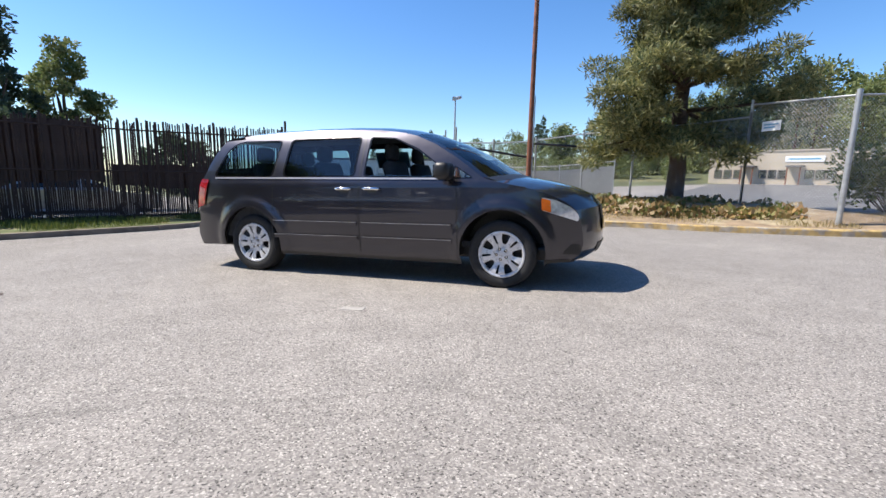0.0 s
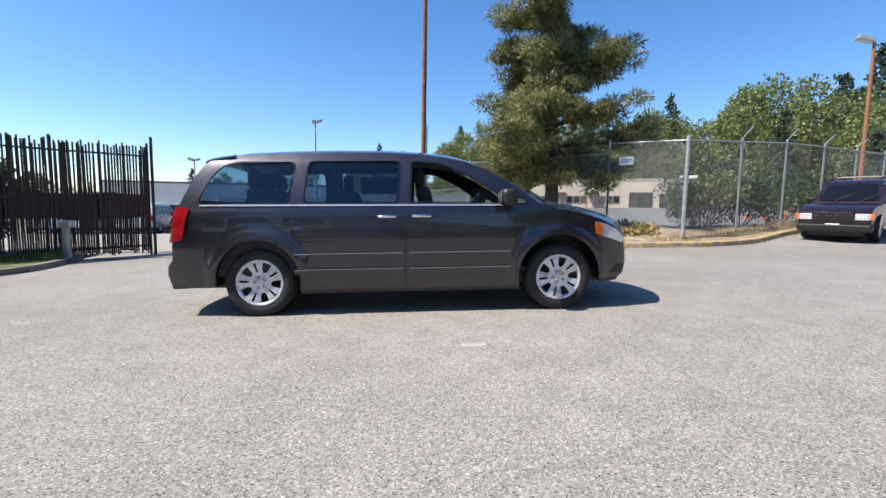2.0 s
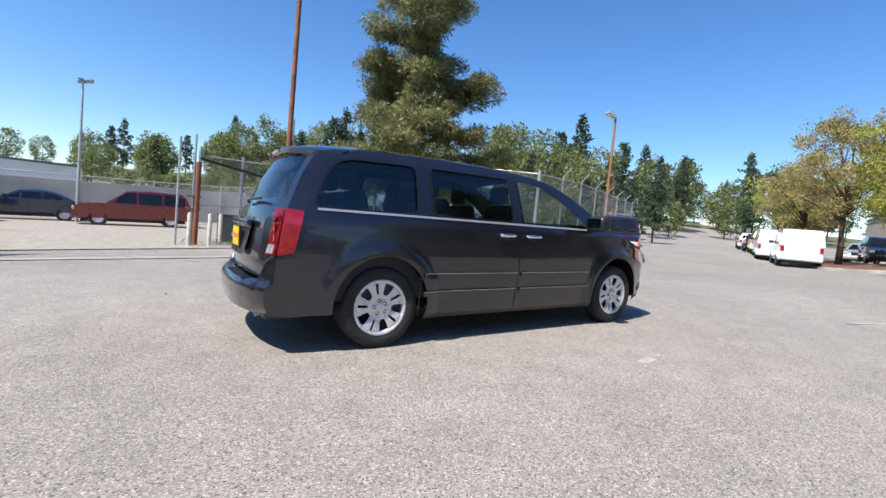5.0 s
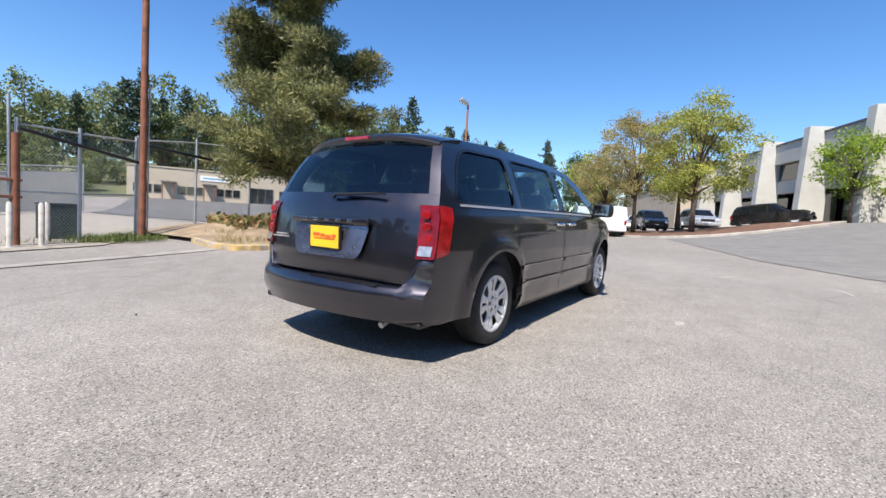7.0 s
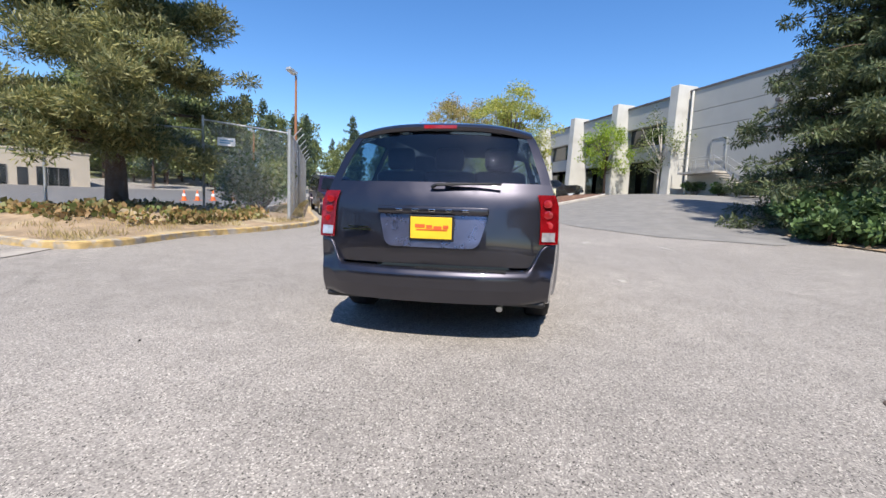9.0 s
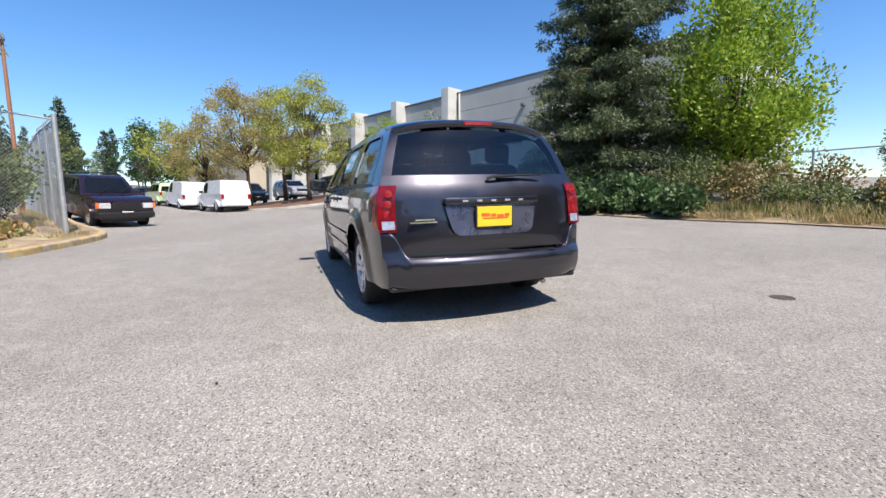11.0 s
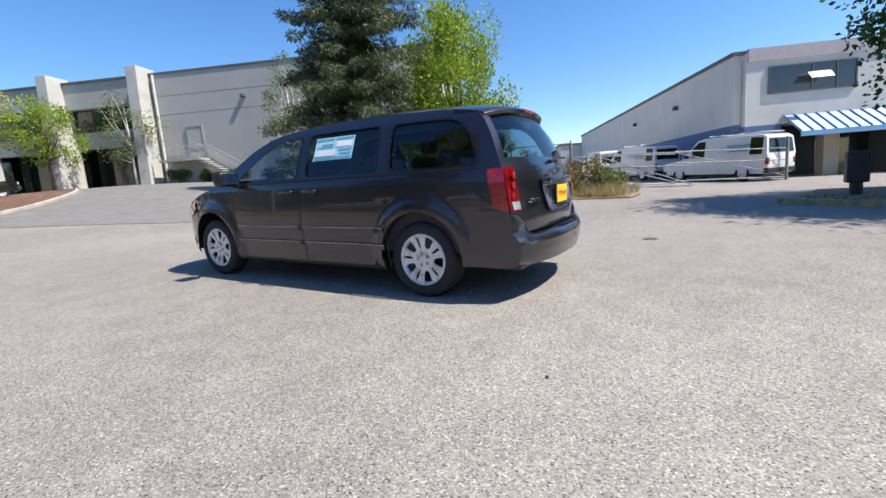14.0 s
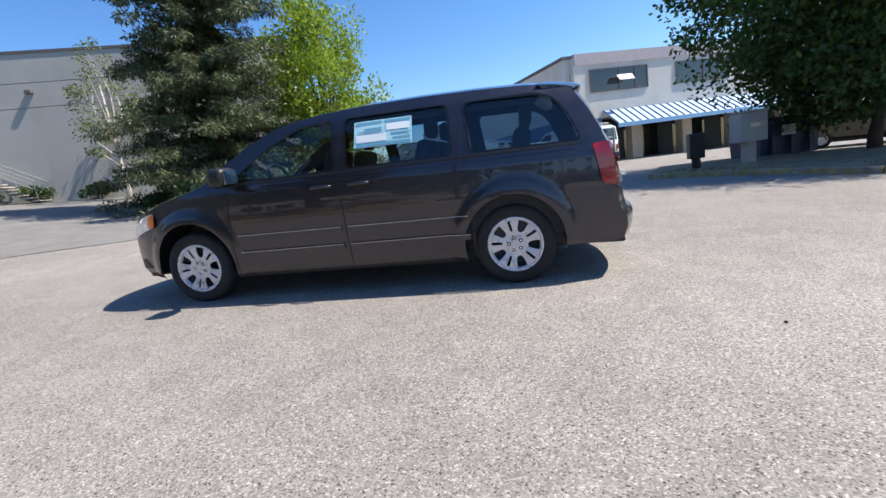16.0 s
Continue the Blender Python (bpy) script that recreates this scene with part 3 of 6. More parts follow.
        for nm, lo, hi, mat, ss, o in (("lens", 0, 4, RED_LENS, (0.865, 0.89, 0.92, 0.95, 0.975, 1.0), 0.0), ("reversing_lens", 0, 1, CLEAR_LENS, (0.88, 0.895, 0.915, 0.935, 0.955, 0.975), 0.006)):
            bm = bmesh.new()
            g = []
            for x, z, dx in rows[lo:hi + 1]:
                y = half_width(x, z)
                g.append([bm.verts.new((x + dx * (1 - s ** 2.6) - 0.014 - o, side * (y * s + 0.012 * (s - 0.85) / 0.15), z + (0.02 if o and z < 0.8 else 0))) for s in ss])
            for a, b in zip(g, g[1:]):
                for j in range(5):
                    bm.faces.new((a[j], b[j], b[j + 1], a[j + 1]))
            bmesh.ops.solidify(bm, geom=bm.faces, thickness=0.012)
            part(nm, bm, mat, lamp, smooth=True, angle=40)
        for z in (0.90, 0.98, 1.06):
            bm = bmesh.new()
            y = half_width(-2.36, z) * 0.932
            bmesh.ops.create_uvsphere(bm, u_segments=16, v_segments=8, radius=0.033, matrix=Matrix.Translation((-2.402, side * y, z)) @ Matrix.Diagonal((0.05, 1, 0.9, 1)))
            part("bulb_bowl", bm, RED_LENS, lamp, smooth=True)
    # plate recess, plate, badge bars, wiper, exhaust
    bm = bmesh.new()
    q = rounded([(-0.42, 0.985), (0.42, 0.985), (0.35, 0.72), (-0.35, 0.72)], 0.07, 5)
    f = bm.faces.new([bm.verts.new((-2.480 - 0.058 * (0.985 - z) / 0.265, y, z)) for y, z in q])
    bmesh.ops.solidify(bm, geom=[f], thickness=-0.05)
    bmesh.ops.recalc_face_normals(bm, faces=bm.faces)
    # reflected sky is put into the recess colour
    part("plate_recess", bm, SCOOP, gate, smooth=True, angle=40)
    part("plate_lip", box_bm(-2.52, -2.47, -0.42, 0.42, 0.965, 1.02, 0.015), PAINT, gate, smooth=True, angle=40)
    plate = part("plate", box_bm(-2.546, -2.536, -0.155, 0.155, 0.785, 0.945, 0.002), YELLOW, gate, "yellow paper dealer plate with red bars")
    part("plate_frame", box_bm(-2.541, -2.520, -0.168, 0.168, 0.770, 0.958, 0.003), BLACK, plate, "black plate frame")
    for a, b, z in ((-0.13, -0.09, 0.875), (-0.08, -0.02, 0.868), (-0.01, 0.035, 0.875), (0.045, 0.12, 0.88), (-0.12, 0.11, 0.852)):
        part("plate_print", box_bm(-2.5495, -2.5465, a, b, z - (0.012 if z > 0.86 else 0.004), z + (0.012 if z > 0.86 else 0.004)), RED_INK, plate)
    for k in range(5):
        part("badge_letter", box_bm(-2.528, -2.519, -0.275 + k * 0.125, -0.225 + k * 0.125, 0.985, 1.003, 0.003), CHROME, gate)
    for z, a, b in ((0.855, 0.50, 0.66), (0.835, 0.48, 0.70)):
        part("model_badge", box_bm(-2.495, -2.46, a, b, z - 0.006, z + 0.006), CHROME, gate)
    wip = part("rear_wiper", tube_bm([(-2.44, 0.02, 1.165), (-2.455, -0.02, 1.185), (-2.435, -0.42, 1.20)], [0.014, 0.012, 0.007]), BLACK, gate)
    part("wiper_blade", box_bm(-2.44, -2.425, -0.50, -0.08, 1.186, 1.203), BLACK, wip)
    part("exhaust_pipe", tube_bm([(-2.25, -0.52, 0.30), (-2.40, -0.52, 0.285), (-2.46, -0.52, 0.262)], 0.024, 12), GALV, van)
    # price sheet inside the sliding door window, facing out on the driver's side
    tint = material("pale_cyan_print_paper", (0.40, 0.68, 0.76), 0.5, vary=0.05)
    stick = part("window_sheet", sheet([(-0.73, 1.30), (-0.20, 1.30), (-0.20, 1.53), (-0.73, 1.53)], [], half_width, 1, -0.008, 0.12), tint, van, "pale blue printed price sheet in window")
    for a, b, c, d, m in ((-0.72, -0.48, 1.50, 1.522, INK_BLUE), (-0.46, -0.22, 1.50, 1.522, INK_BLUE), (-0.71, -0.50, 1.43, 1.487, PAPER), (-0.46, -0.30, 1.452, 1.464, INK_BLUE), (-0.46, -0.24, 1.425, 1.437, INK_BLUE),
                          (-0.72, -0.54, 1.392, 1.406, INK_BLUE), (-0.50, -0.22, 1.345, 1.41, PAPER), (-0.72, -0.56, 1.355, 1.368, INK_BLUE), (-0.72, -0.22, 1.308, 1.332, INK_BLUE)):
        part("print_block", sheet([(a, c), (b, c), (b, d), (a, d)], [], half_width, 1, -0.005, 0.2), m, stick)
    # seats
    for x, ys in ((0.30, (-0.40, 0.40)), (-0.62, (-0.42, 0.42)), (-1.50, (-0.45, 0.0, 0.45))):
        for y in ys:
            seat = part("seat", box_bm(x - 0.05, x + 0.48, y - 0.24, y + 0.24, 0.46, 0.78, 0.06), CABIN, van, smooth=True)
            bm = bmesh.new()
            add_box(bm, -0.08, 0.08, y - 0.24, y + 0.24, 0, 0.62, 0.06, Matrix.Translation((x - 0.03, 0, 0.72)) @ Matrix.Rotation(radians(-14), 4, "Y"))
            part("seat_back", bm, CABIN, seat, smooth=True)
            bm = bmesh.new()
            add_box(bm, x - 0.26, x - 0.15, y - 0.13, y + 0.13, 1.33, 1.53, 0.05)
            part("headrest", bm, CABIN, seat, smooth=True)
    bm = bmesh.new()
    for k in range(24):
        a, b = 2 * math.pi * k / 24, 2 * math.pi * (k + 1) / 24
        add_tube(bm, [(0.80 + 0.07 * math.sin(a), 0.40 + 0.19 * math.cos(a), 1.10 + 0.17 * math.sin(a)), (0.80 + 0.07 * math.sin(b), 0.40 + 0.19 * math.cos(b), 1.10 + 0.17 * math.sin(b))], 0.014, 6, False)
    part("steering_wheel", bm, BLACK, van, smooth=True)
    for x in (-1.539, 1.539):
        for side in (-1, 1):
            add_wheel(van, x, side)
    return van


def add_wheel(van, x, side):
    """Steel wheel with a silver plastic cover: five broad openings, five slots, five nut holes."""
    tyre = part("wheel", lathe_bm([(0.225, -0.10), (0.29, -0.112), (0.325, -0.105), (0.343, -0.085), (0.347, -0.04), (0.347, 0.04), (0.343, 0.085), (0.325, 0.105), (0.29, 0.112), (0.235, 0.10), (0.225, 0.085)], 56), RUBBER, van, "black tyre", smooth=True)
    m = Matrix.Translation((x, side * 0.835, 0.347)) @ Matrix.Rotation(0 if side > 0 else math.pi, 4, "Z") @ Matrix.Rotation(x * 2.1, 4, "Y")
    tyre.matrix_local = m
    part("rim_well", lathe_bm([(0.0, 0.02), (0.16, 0.025), (0.20, 0.045), (0.222, 0.08), (0.235, 0.10)], 40), BLACK, tyre, smooth=True)
    part("rim_edge", lathe_bm([(0.205, 0.075), (0.212, 0.098), (0.226, 0.106), (0.238, 0.104), (0.240, 0.092)], 56), SILVER, tyre, smooth=True)
    rise = [(0.0, 0.092), (0.04, 0.090), (0.075, 0.082), (0.10, 0.086), (0.17, 0.099), (0.20, 0.102), (0.222, 0.098), (0.236, 0.088)]
    holes = []
    for k in range(5):
        t = 2 * math.pi * k / 5

        def polar(pts):
            return [(u * math.cos(t) - v * math.sin(t), u * math.sin(t) + v * math.cos(t)) for u, v in pts]
        holes.append(rounded(polar([(0.108, -0.016), (0.135, -0.031), (0.209, -0.044), (0.209, 0.044), (0.135, 0.031), (0.108, 0.016)]), 0.012, 3))
        t += math.pi / 5
        holes.append(rounded(polar([(0.112, -0.010), (0.207, -0.013), (0.207, 0.013), (0.112, 0.010)]), 0.007, 2))
        holes.append(rounded(polar([(0.055 + 0.018 * math.cos(i * math.pi / 4), 0.018 * math.sin(i * math.pi / 4)) for i in range(8)]), 0.004, 2))

    def crown(px, pz):
        r, a = math.hypot(px, pz), math.atan2(pz, px)
        # shallow valley along each pair of spokes
        return lerp_table(rise, r) - 0.010 * step01((r - 0.08) / 0.05) * (0.5 + 0.5 * math.cos(5 * a)) * (1 - step01((r - 0.205) / 0.02))
    bm = sheet(arc(0, 0, 0.237, 0, 352.5, 47), holes, crown, 1, 0.0, 0.018)
    bmesh.ops.solidify(bm, geom=bm.faces, thickness=0.012)
    part("wheel_cover", bm, SILVER, tyre, "silver five-petal wheel cover", smooth=True, angle=35)
    for k in range(5):
        a = 2 * math.pi * (k + 0.5) / 5
        part("wheel_nut", tube_bm([(0.055 * math.cos(a), 0.05, 0.055 * math.sin(a)), (0.055 * math.cos(a), 0.080, 0.055 * math.sin(a))], 0.009, 6), CHROME, tyre)


build_van()

# ---- ground sheet ----
def axis(lo, hi, near0, near1, step, far):
    v, out = near0, []
    while v <= near1:
        out.append(v)
        v += step
    s, a = step, near1
    while a < hi:
        s *= far
        a += s
        out.append(min(a, hi))
    s, a = step, near0
    while a > lo:
        s *= far
        a -= s
        out.insert(0, max(a, lo))
    return out


def build_ground():
    xs, ys = axis(-900, 1500, -20, 60, 0.8, 1.25), axis(-900, 900, -40, 45, 0.8, 1.25)
    bm = bmesh.new()
    g = [[bm.verts.new((x, y, gz(x, y))) for y in ys] for x in xs]
    for i in range(len(xs) - 1):
        for j in range(len(ys) - 1):
            f = bm.faces.new((g[i][j], g[i + 1][j], g[i + 1][j + 1], g[i][j + 1]))
            x, y = xs[i], ys[j]
            f.material_index = 0 if -40 < x < 95 and -70 < y < 48 else 1
    tagged(part("ground", bm, [ASPHALT, FIELD], smooth=True), "worn light grey asphalt yard and road", "ground", kind="structure")


build_ground()


def upright(x, y, z=None, turn=0.0):
    return pose(x, y, gz(x, y) if z is None else z, 0, 0, turn)


def wall_block(name, x, y, turn, length, depth, height, mat, label, cat="building"):
    """A box building: front face from (x, y) along its turn, the depth to the left."""
    b = thing(name, pose(x, y, min(gz(x, y), gz(x + length * math.cos(radians(turn)), y + length * math.sin(radians(turn)))) - 0.4, 0, 0, turn), label, cat)
    part("wall", box_bm(0, length, 0, depth, 0, height + 0.4), mat, b)
    return b

# ---- planters, kerbs and marks ----
def draped(poly, mat, name, lift=0.03, mound=0.0, step=0.5, label="", kind="structure", cat="ground"):
    """A sheet of ground cover over a plan polygon, with a mound in its middle."""
    pts = dense([tuple(p) for p in poly], step)
    vs2 = [Vector(p) for p in pts]
    edges = [(i, (i + 1) % len(pts)) for i in range(len(pts))]
    x0, x1 = min(p[0] for p in pts), max(p[0] for p in pts)
    y0, y1 = min(p[1] for p in pts), max(p[1] for p in pts)
    for i in range(int((x1 - x0) / step) + 1):
        for j in range(int((y1 - y0) / step) + 1):
            p = (x0 + (i + random.uniform(0.3, 0.7)) * step, y0 + (j + random.uniform(0.3, 0.7)) * step)
            if inside(p, pts) and min(math.hypot(p[0] - q[0], p[1] - q[1]) for q in pts) > 0.4 * step:
                vs2.append(Vector(p))
    vs, _, fs, _, _, _ = delaunay_2d_cdt(vs2, edges, [], 0, 1e-4)
    bm = bmesh.new()
    bv = []
    for v in vs:
        d = min(math.hypot(v.x - q[0], v.y - q[1]) for q in pts)
        h = lift + mound * step01(d / 2.2) * (0.8 + 0.4 * noise.noise(Vector((v.x * 0.5, v.y * 0.5, 3))))
        bv.append(bm.verts.new((v.x, v.y, gz(v.x, v.y) + h)))
    for f in fs:
        c = (sum(vs[i].x for i in f) / len(f), sum(vs[i].y for i in f) / len(f))
        if inside(c, pts):
            bm.faces.new([bv[i] for i in f])
    bmesh.ops.recalc_face_normals(bm, faces=bm.faces)
    if bm.faces and sum(f.normal.z for f in bm.faces) < 0:
        bmesh.ops.reverse_faces(bm, faces=bm.faces)
    return tagged(part(name, bm, mat, smooth=True), label, cat, kind=kind)


def curve_through(pts, per=6):
    out = []
    P = [Vector(p) for p in pts]
    for i in range(len(P) - 1):
        a, b, c, d = P[max(i - 1, 0)], P[i], P[i + 1], P[min(i + 2, len(P) - 1)]
        for k in range(per):
            t = k / per
            out.append(tuple(0.5 * (2 * b + (c - a) * t + (2 * a - 5 * b + 4 * c - d) * t * t + (3 * b - a - 3 * c + d) * t ** 3)))
    return out + [tuple(P[-1])]


def kerb(pts, mat, label, high=0.14, wide=0.16, joint=3.0):
    """Kerb stones end to end along a line."""
    k = thing("kerb", Matrix(), label, "kerb", kind="structure")
    line = curve_through(pts, 8)
    run = 0.0
    stone = [line[0]]
    stones = []
    for a, b in zip(line, line[1:]):
        run += math.dist(a, b)
        stone.append(b)
        if run > joint:
            stones.append(stone)
            stone, run = [b], 0.0
    if len(stone) > 1:
        stones.append(stone)
    for st in stones:
        bm = bmesh.new()
        rows = []
        for i, p in enumerate(st):
            a, b = Vector(st[max(i - 1, 0)]), Vector(st[min(i + 1, len(st) - 1)])
            d = (b - a).normalized()
            if i == 0:
                p = (p[0] + d.x * 0.006, p[1] + d.y * 0.006)
            if i == len(st) - 1:
                p = (p[0] - d.x * 0.006, p[1] - d.y * 0.006)
            nrm = Vector((-d.y, d.x))
            z = gz(p[0], p[1])
            rows.append([bm.verts.new((p[0] + nrm.x * w, p[1] + nrm.y * w, z + h)) for w, h in ((0, -0.1), (0, high - 0.03), (0.03, high), (wide, high), (wide, -0.1))])
        for a, b in zip(rows, rows[1:]):
            for j in range(4):
                bm.faces.new((a[j], b[j], b[j + 1], a[j + 1]))
        bm.faces.new(rows[0])
        bm.faces.new(rows[-1][::-1])
        bmesh.ops.recalc_face_normals(bm, faces=bm.faces)
        part("kerb_stone", bm, mat, k)
    return k


NORTH = [(0.6, 8.6), (0.55, 7.2), (1.2, 6.6), (3.2, 6.55), (5.0, 6.1), (7.5, 5.85), (9.5, 6.5), (12.0, 8.0), (18.0, 10.8), (26.0, 14.5)]
kerb(NORTH, YELLOW_KERB, "worn yellow painted concrete kerb along planting strip")
draped(curve_through(NORTH, 4) + [(26, 16.5), (12, 10), (9, 8.8), (7.4, 11.5), (4, 13), (0.5, 11.5)], DIRT, "dry_verge", 0.12, 0.25, 0.45, "dry straw-coloured verge under fence and pine")
WEST = [(-14.5, -3.3), (-11.2, -2.5), (-9.2, -0.8), (-7.95, 1.5), (-7.45, 3.0), (-7.7, 4.3), (-8.1, 5.4)]
DARK_KERB = material("stained_dark_concrete", (0.20, 0.17, 0.14), 0.9, vary=0.3, size=3, bump=0.4, second=(0.30, 0.27, 0.23), second_at=0.58, second_size=2)
kerb(WEST[::-1], DARK_KERB, "weathered concrete kerb beside grass strip", 0.12)
GRASSY = material("thin_green_grass_soil", (0.10, 0.12, 0.045), 0.95, vary=0.35, size=5, bump=0.6, second=(0.22, 0.18, 0.10), second_size=1.5)
draped(curve_through(WEST, 4) + [(-8.6, 7.2), (-11.5, 3.6), (-14.2, -0.5), (-15.5, -2.8)], GRASSY, "grass_strip", 0.10, 0.05, 0.5, "thin green grass strip below slatted fence")
ISLE = [(23.5, 4.2), (21.4, 2.0), (20.3, -0.5), (21.2, -3.0), (24.0, -5.6), (27.0, -6.9), (29.2, -6.9), (30.6, -5.6), (31.2, -2.8), (31.4, 3.0), (30, 6.6), (26.5, 6.0), (23.5, 4.2)]
kerb(ISLE, CONCRETE, "pale concrete kerb round planted island")
draped(curve_through(ISLE[:-1], 4), MULCH, "mulch_island", 0.12, 0.25, 0.7, "reddish bark mulch mound of planted island")
SOUTH = [(14.3, -10.2), (11.5, -8.9), (9.0, -8.2), (6.6, -8.4), (4.6, -9.4), (2.0, -10.6), (-0.6, -11.0), (-1.6, -11.3)]
draped(SOUTH + [(-1.7, -13.2), (1.0, -14.2), (4.5, -19), (11.5, -20), (15.5, -12.5), (15.2, -9.5)], DIRT, "planted_bank", 0.035, 0.25, 0.5, "dry dirt bank with weeds under trees")
EAST = [(-5.2, -8.6), (-6.6, -7.4), (-7.6, -6.0), (-8.4, -4.7), (-10.2, -4.2), (-14.5, -5.2)]
kerb([p for p in EAST[::-1]], YELLOW_KERB, "worn yellow painted kerb below shade tree", 0.13)
draped(EAST + [(-16, -7), (-15, -11), (-9.5, -13.0), (-6.4, -12.0)], DIRT, "shade_tree_bed", 0.10, 0.10, 0.5, "dirt bed strewn with dry leaves under shade tree")
draped([(25.4, -14.0), (14.0, -19.3), (2.5, -24.7), (3.0, -25.8), (26.0, -15.0)], MULCH, "foundation_bed", 0.10, 0.15, 0.7, "narrow planted bed along warehouse foot")


SMOOTH = material("newer_smooth_asphalt", (0.125, 0.122, 0.12), 0.85, vary=0.18, size=2.5, bump=0.5, bump_size=90, second=(0.16, 0.155, 0.15), second_size=0.4)
DRIVE = material("worn_smooth_asphalt", (0.185, 0.178, 0.168), 0.88, vary=0.14, size=2.0, bump=0.5, bump_size=90, second=(0.215, 0.205, 0.19), second_size=0.35)
GUTTER = material("dusty_gutter_concrete", (0.30, 0.275, 0.245), 0.9, vary=0.2, size=3, bump=0.4, second=(0.22, 0.20, 0.175), second_size=1.2)
GRAVEL = material("dusty_gravel", (0.30, 0.27, 0.23), 0.95, vary=0.25, size=6, bump=0.8, bump_size=70, second=(0.24, 0.23, 0.14), second_at=0.6, second_size=0.6)
draped([(19.8, 0.8), (14.0, -1.0), (9.5, -2.8), (7.2, -4.6), (6.2, -7.0), (6.8, -8.2), (9.0, -8.1), (11.6, -8.8), (14.5, -10.1), (15.4, -12.4), (13.0, -18.2), (25.4, -13.2), (40, -6.5), (36, -2.5), (33.8, -6.9), (31, -8.1), (28, -7.6), (24, -5.8), (21.0, -3.1), (20.0, -0.5)], DRIVE, "side_drive", 0.012, 0, 0.5, "darker smooth asphalt of rising side drive")
draped([(5.0, 13.4), (8.0, 11.6), (9.6, 9.6), (25.0, 16.8), (46, 32), (32, 39.0), (14, 49.0), (3.8, 26)], SMOOTH, "neighbour_lot", 0.022, 0, 0.8, "darker asphalt lot beyond fence")
draped([(-7.3, 6.9), (-4.0, 8.2), (-1.0, 9.3), (0.3, 11.0), (3.5, 13), (3.5, 25.8), (-16, 26), (-18, 14), (-11, 6.0), (-8.6, 7.3)], GRAVEL, "gravel_lot", 0.022, 0, 0.7, "dusty gravel car lot behind gate")
draped([(-7.7, 5.25), (-5.3, 5.75), (-2.6, 6.35), (0.55, 7.15), (0.5, 7.5), (-2.7, 6.7), (-5.4, 6.1), (-7.8, 5.6)], GUTTER, "gutter", 0.015, 0, 0.3, "pale concrete gutter across driveway mouth")


def marks():
    PATCH = material("pale_concrete_patch", (0.36, 0.34, 0.31), 0.8, vary=0.2, size=12)
    for x, y, a, b, r in ((0.50, -2.09, 0.10, 0.045, 10), (5.6, -2.4, 0.5, 0.03, -20), (5.0, -4.0, 0.45, 0.03, 10), (2.6, -7.9, 0.35, 0.05, 25)):
        bm = bmesh.new()
        add_box(bm, -a, a, -b, b, 0.0, 0.006, 0.002)
        ob = tagged(part("pavement_patch", bm, PATCH), "small pale repair patch set in asphalt", "patch", kind="structure")
        ob.matrix_world = pose(x, y, gz(x, y) - 0.001, -0.53, -1.575, r)
    IRON = material("rusty_cast_iron", (0.10, 0.075, 0.06), 0.7, 0.4, 0.3, 15, bump=0.4)
    for x, y, r in ((-3.03, -2.80, 0.10),):
        mh = thing("valve_cover", pose(x, y, gz(x, y), -0.53, -1.575, 0), "round rusty cast iron valve cover in asphalt", "manhole cover")
        part("ring", lathe_bm([(r * 0.82, 0.001), (r * 0.84, 0.006), (r, 0.006), (r * 1.02, 0.0)], 32, "Z"), IRON, mh)
        part("lid", lathe_bm([(0.001, 0.005), (r * 0.5, 0.005), (r * 0.55, 0.003), (r * 0.6, 0.005), (r * 0.80, 0.004), (r * 0.81, 0.0)], 32, "Z"), IRON, mh)
    for x, y in ((-3.03, 2.04),):
        bm = bmesh.new()
        bmesh.ops.create_icosphere(bm, subdivisions=1, radius=0.010)
        for v in bm.verts:
            v.co *= random.uniform(0.7, 1.2)
        ob = tagged(part("pebble", bm, RUBBER), "small dark pebble lying on asphalt", "pebble", "loose pebbles")
        ob.location = (x, y, gz(x, y) + 0.008)


marks()


# ---- greenery ----
def quads_object(name, V, mat, parent=None, label=""):
    """One mesh from an array of four-cornered leaves, n x 4 x 3."""
    n = len(V)
    me = bpy.data.meshes.new(name)
    me.vertices.add(4 * n)
    me.vertices.foreach_set("co", np.ascontiguousarray(V, dtype=np.float32).ravel())
    me.loops.add(4 * n)
    me.loops.foreach_set("vertex_index", np.arange(4 * n, dtype=np.int32))
    me.polygons.add(n)
    me.polygons.foreach_set("loop_start", np.arange(0, 4 * n, 4, dtype=np.int32))
    me.update(calc_edges=True)
    me.materials.append(mat)
    ob = new(name, me)
    if parent:
        ob.parent = parent
    if label:
        ob["label"] = label
    return ob


RNG = np.random.default_rng(7)


def leaves(centres, radii, counts, long, wide, shell=0.5, droop=0.0, up=0.0):
    """Leaves strewn in flattened clumps: centre, three radii and a count for each clump."""
    out = []
    for c, r, k in zip(centres, radii, counts):
        d = RNG.normal(size=(k, 3))
        d /= np.linalg.norm(d, axis=1)[:, None]
        rad = shell + (1 - shell) * RNG.random((k, 1))
        p = np.array(c) + d * rad * np.array(r)
        a = d * 0.7 + RNG.normal(size=(k, 3)) * 0.6 + np.array([0, 0, up - droop])
        a /= np.linalg.norm(a, axis=1)[:, None]
        b = np.cross(a, RNG.normal(size=(k, 3)))
        b /= np.linalg.norm(b, axis=1)[:, None]
        s = RNG.uniform(0.6, 1.3, (k, 1))
        L, W = a * long * s, b * wide * s
        out.append(np.stack([p - W * 0.3, p + L * 0.5 - W, p + L, p + L * 0.5 + W], 1))
    return np.concatenate(out)


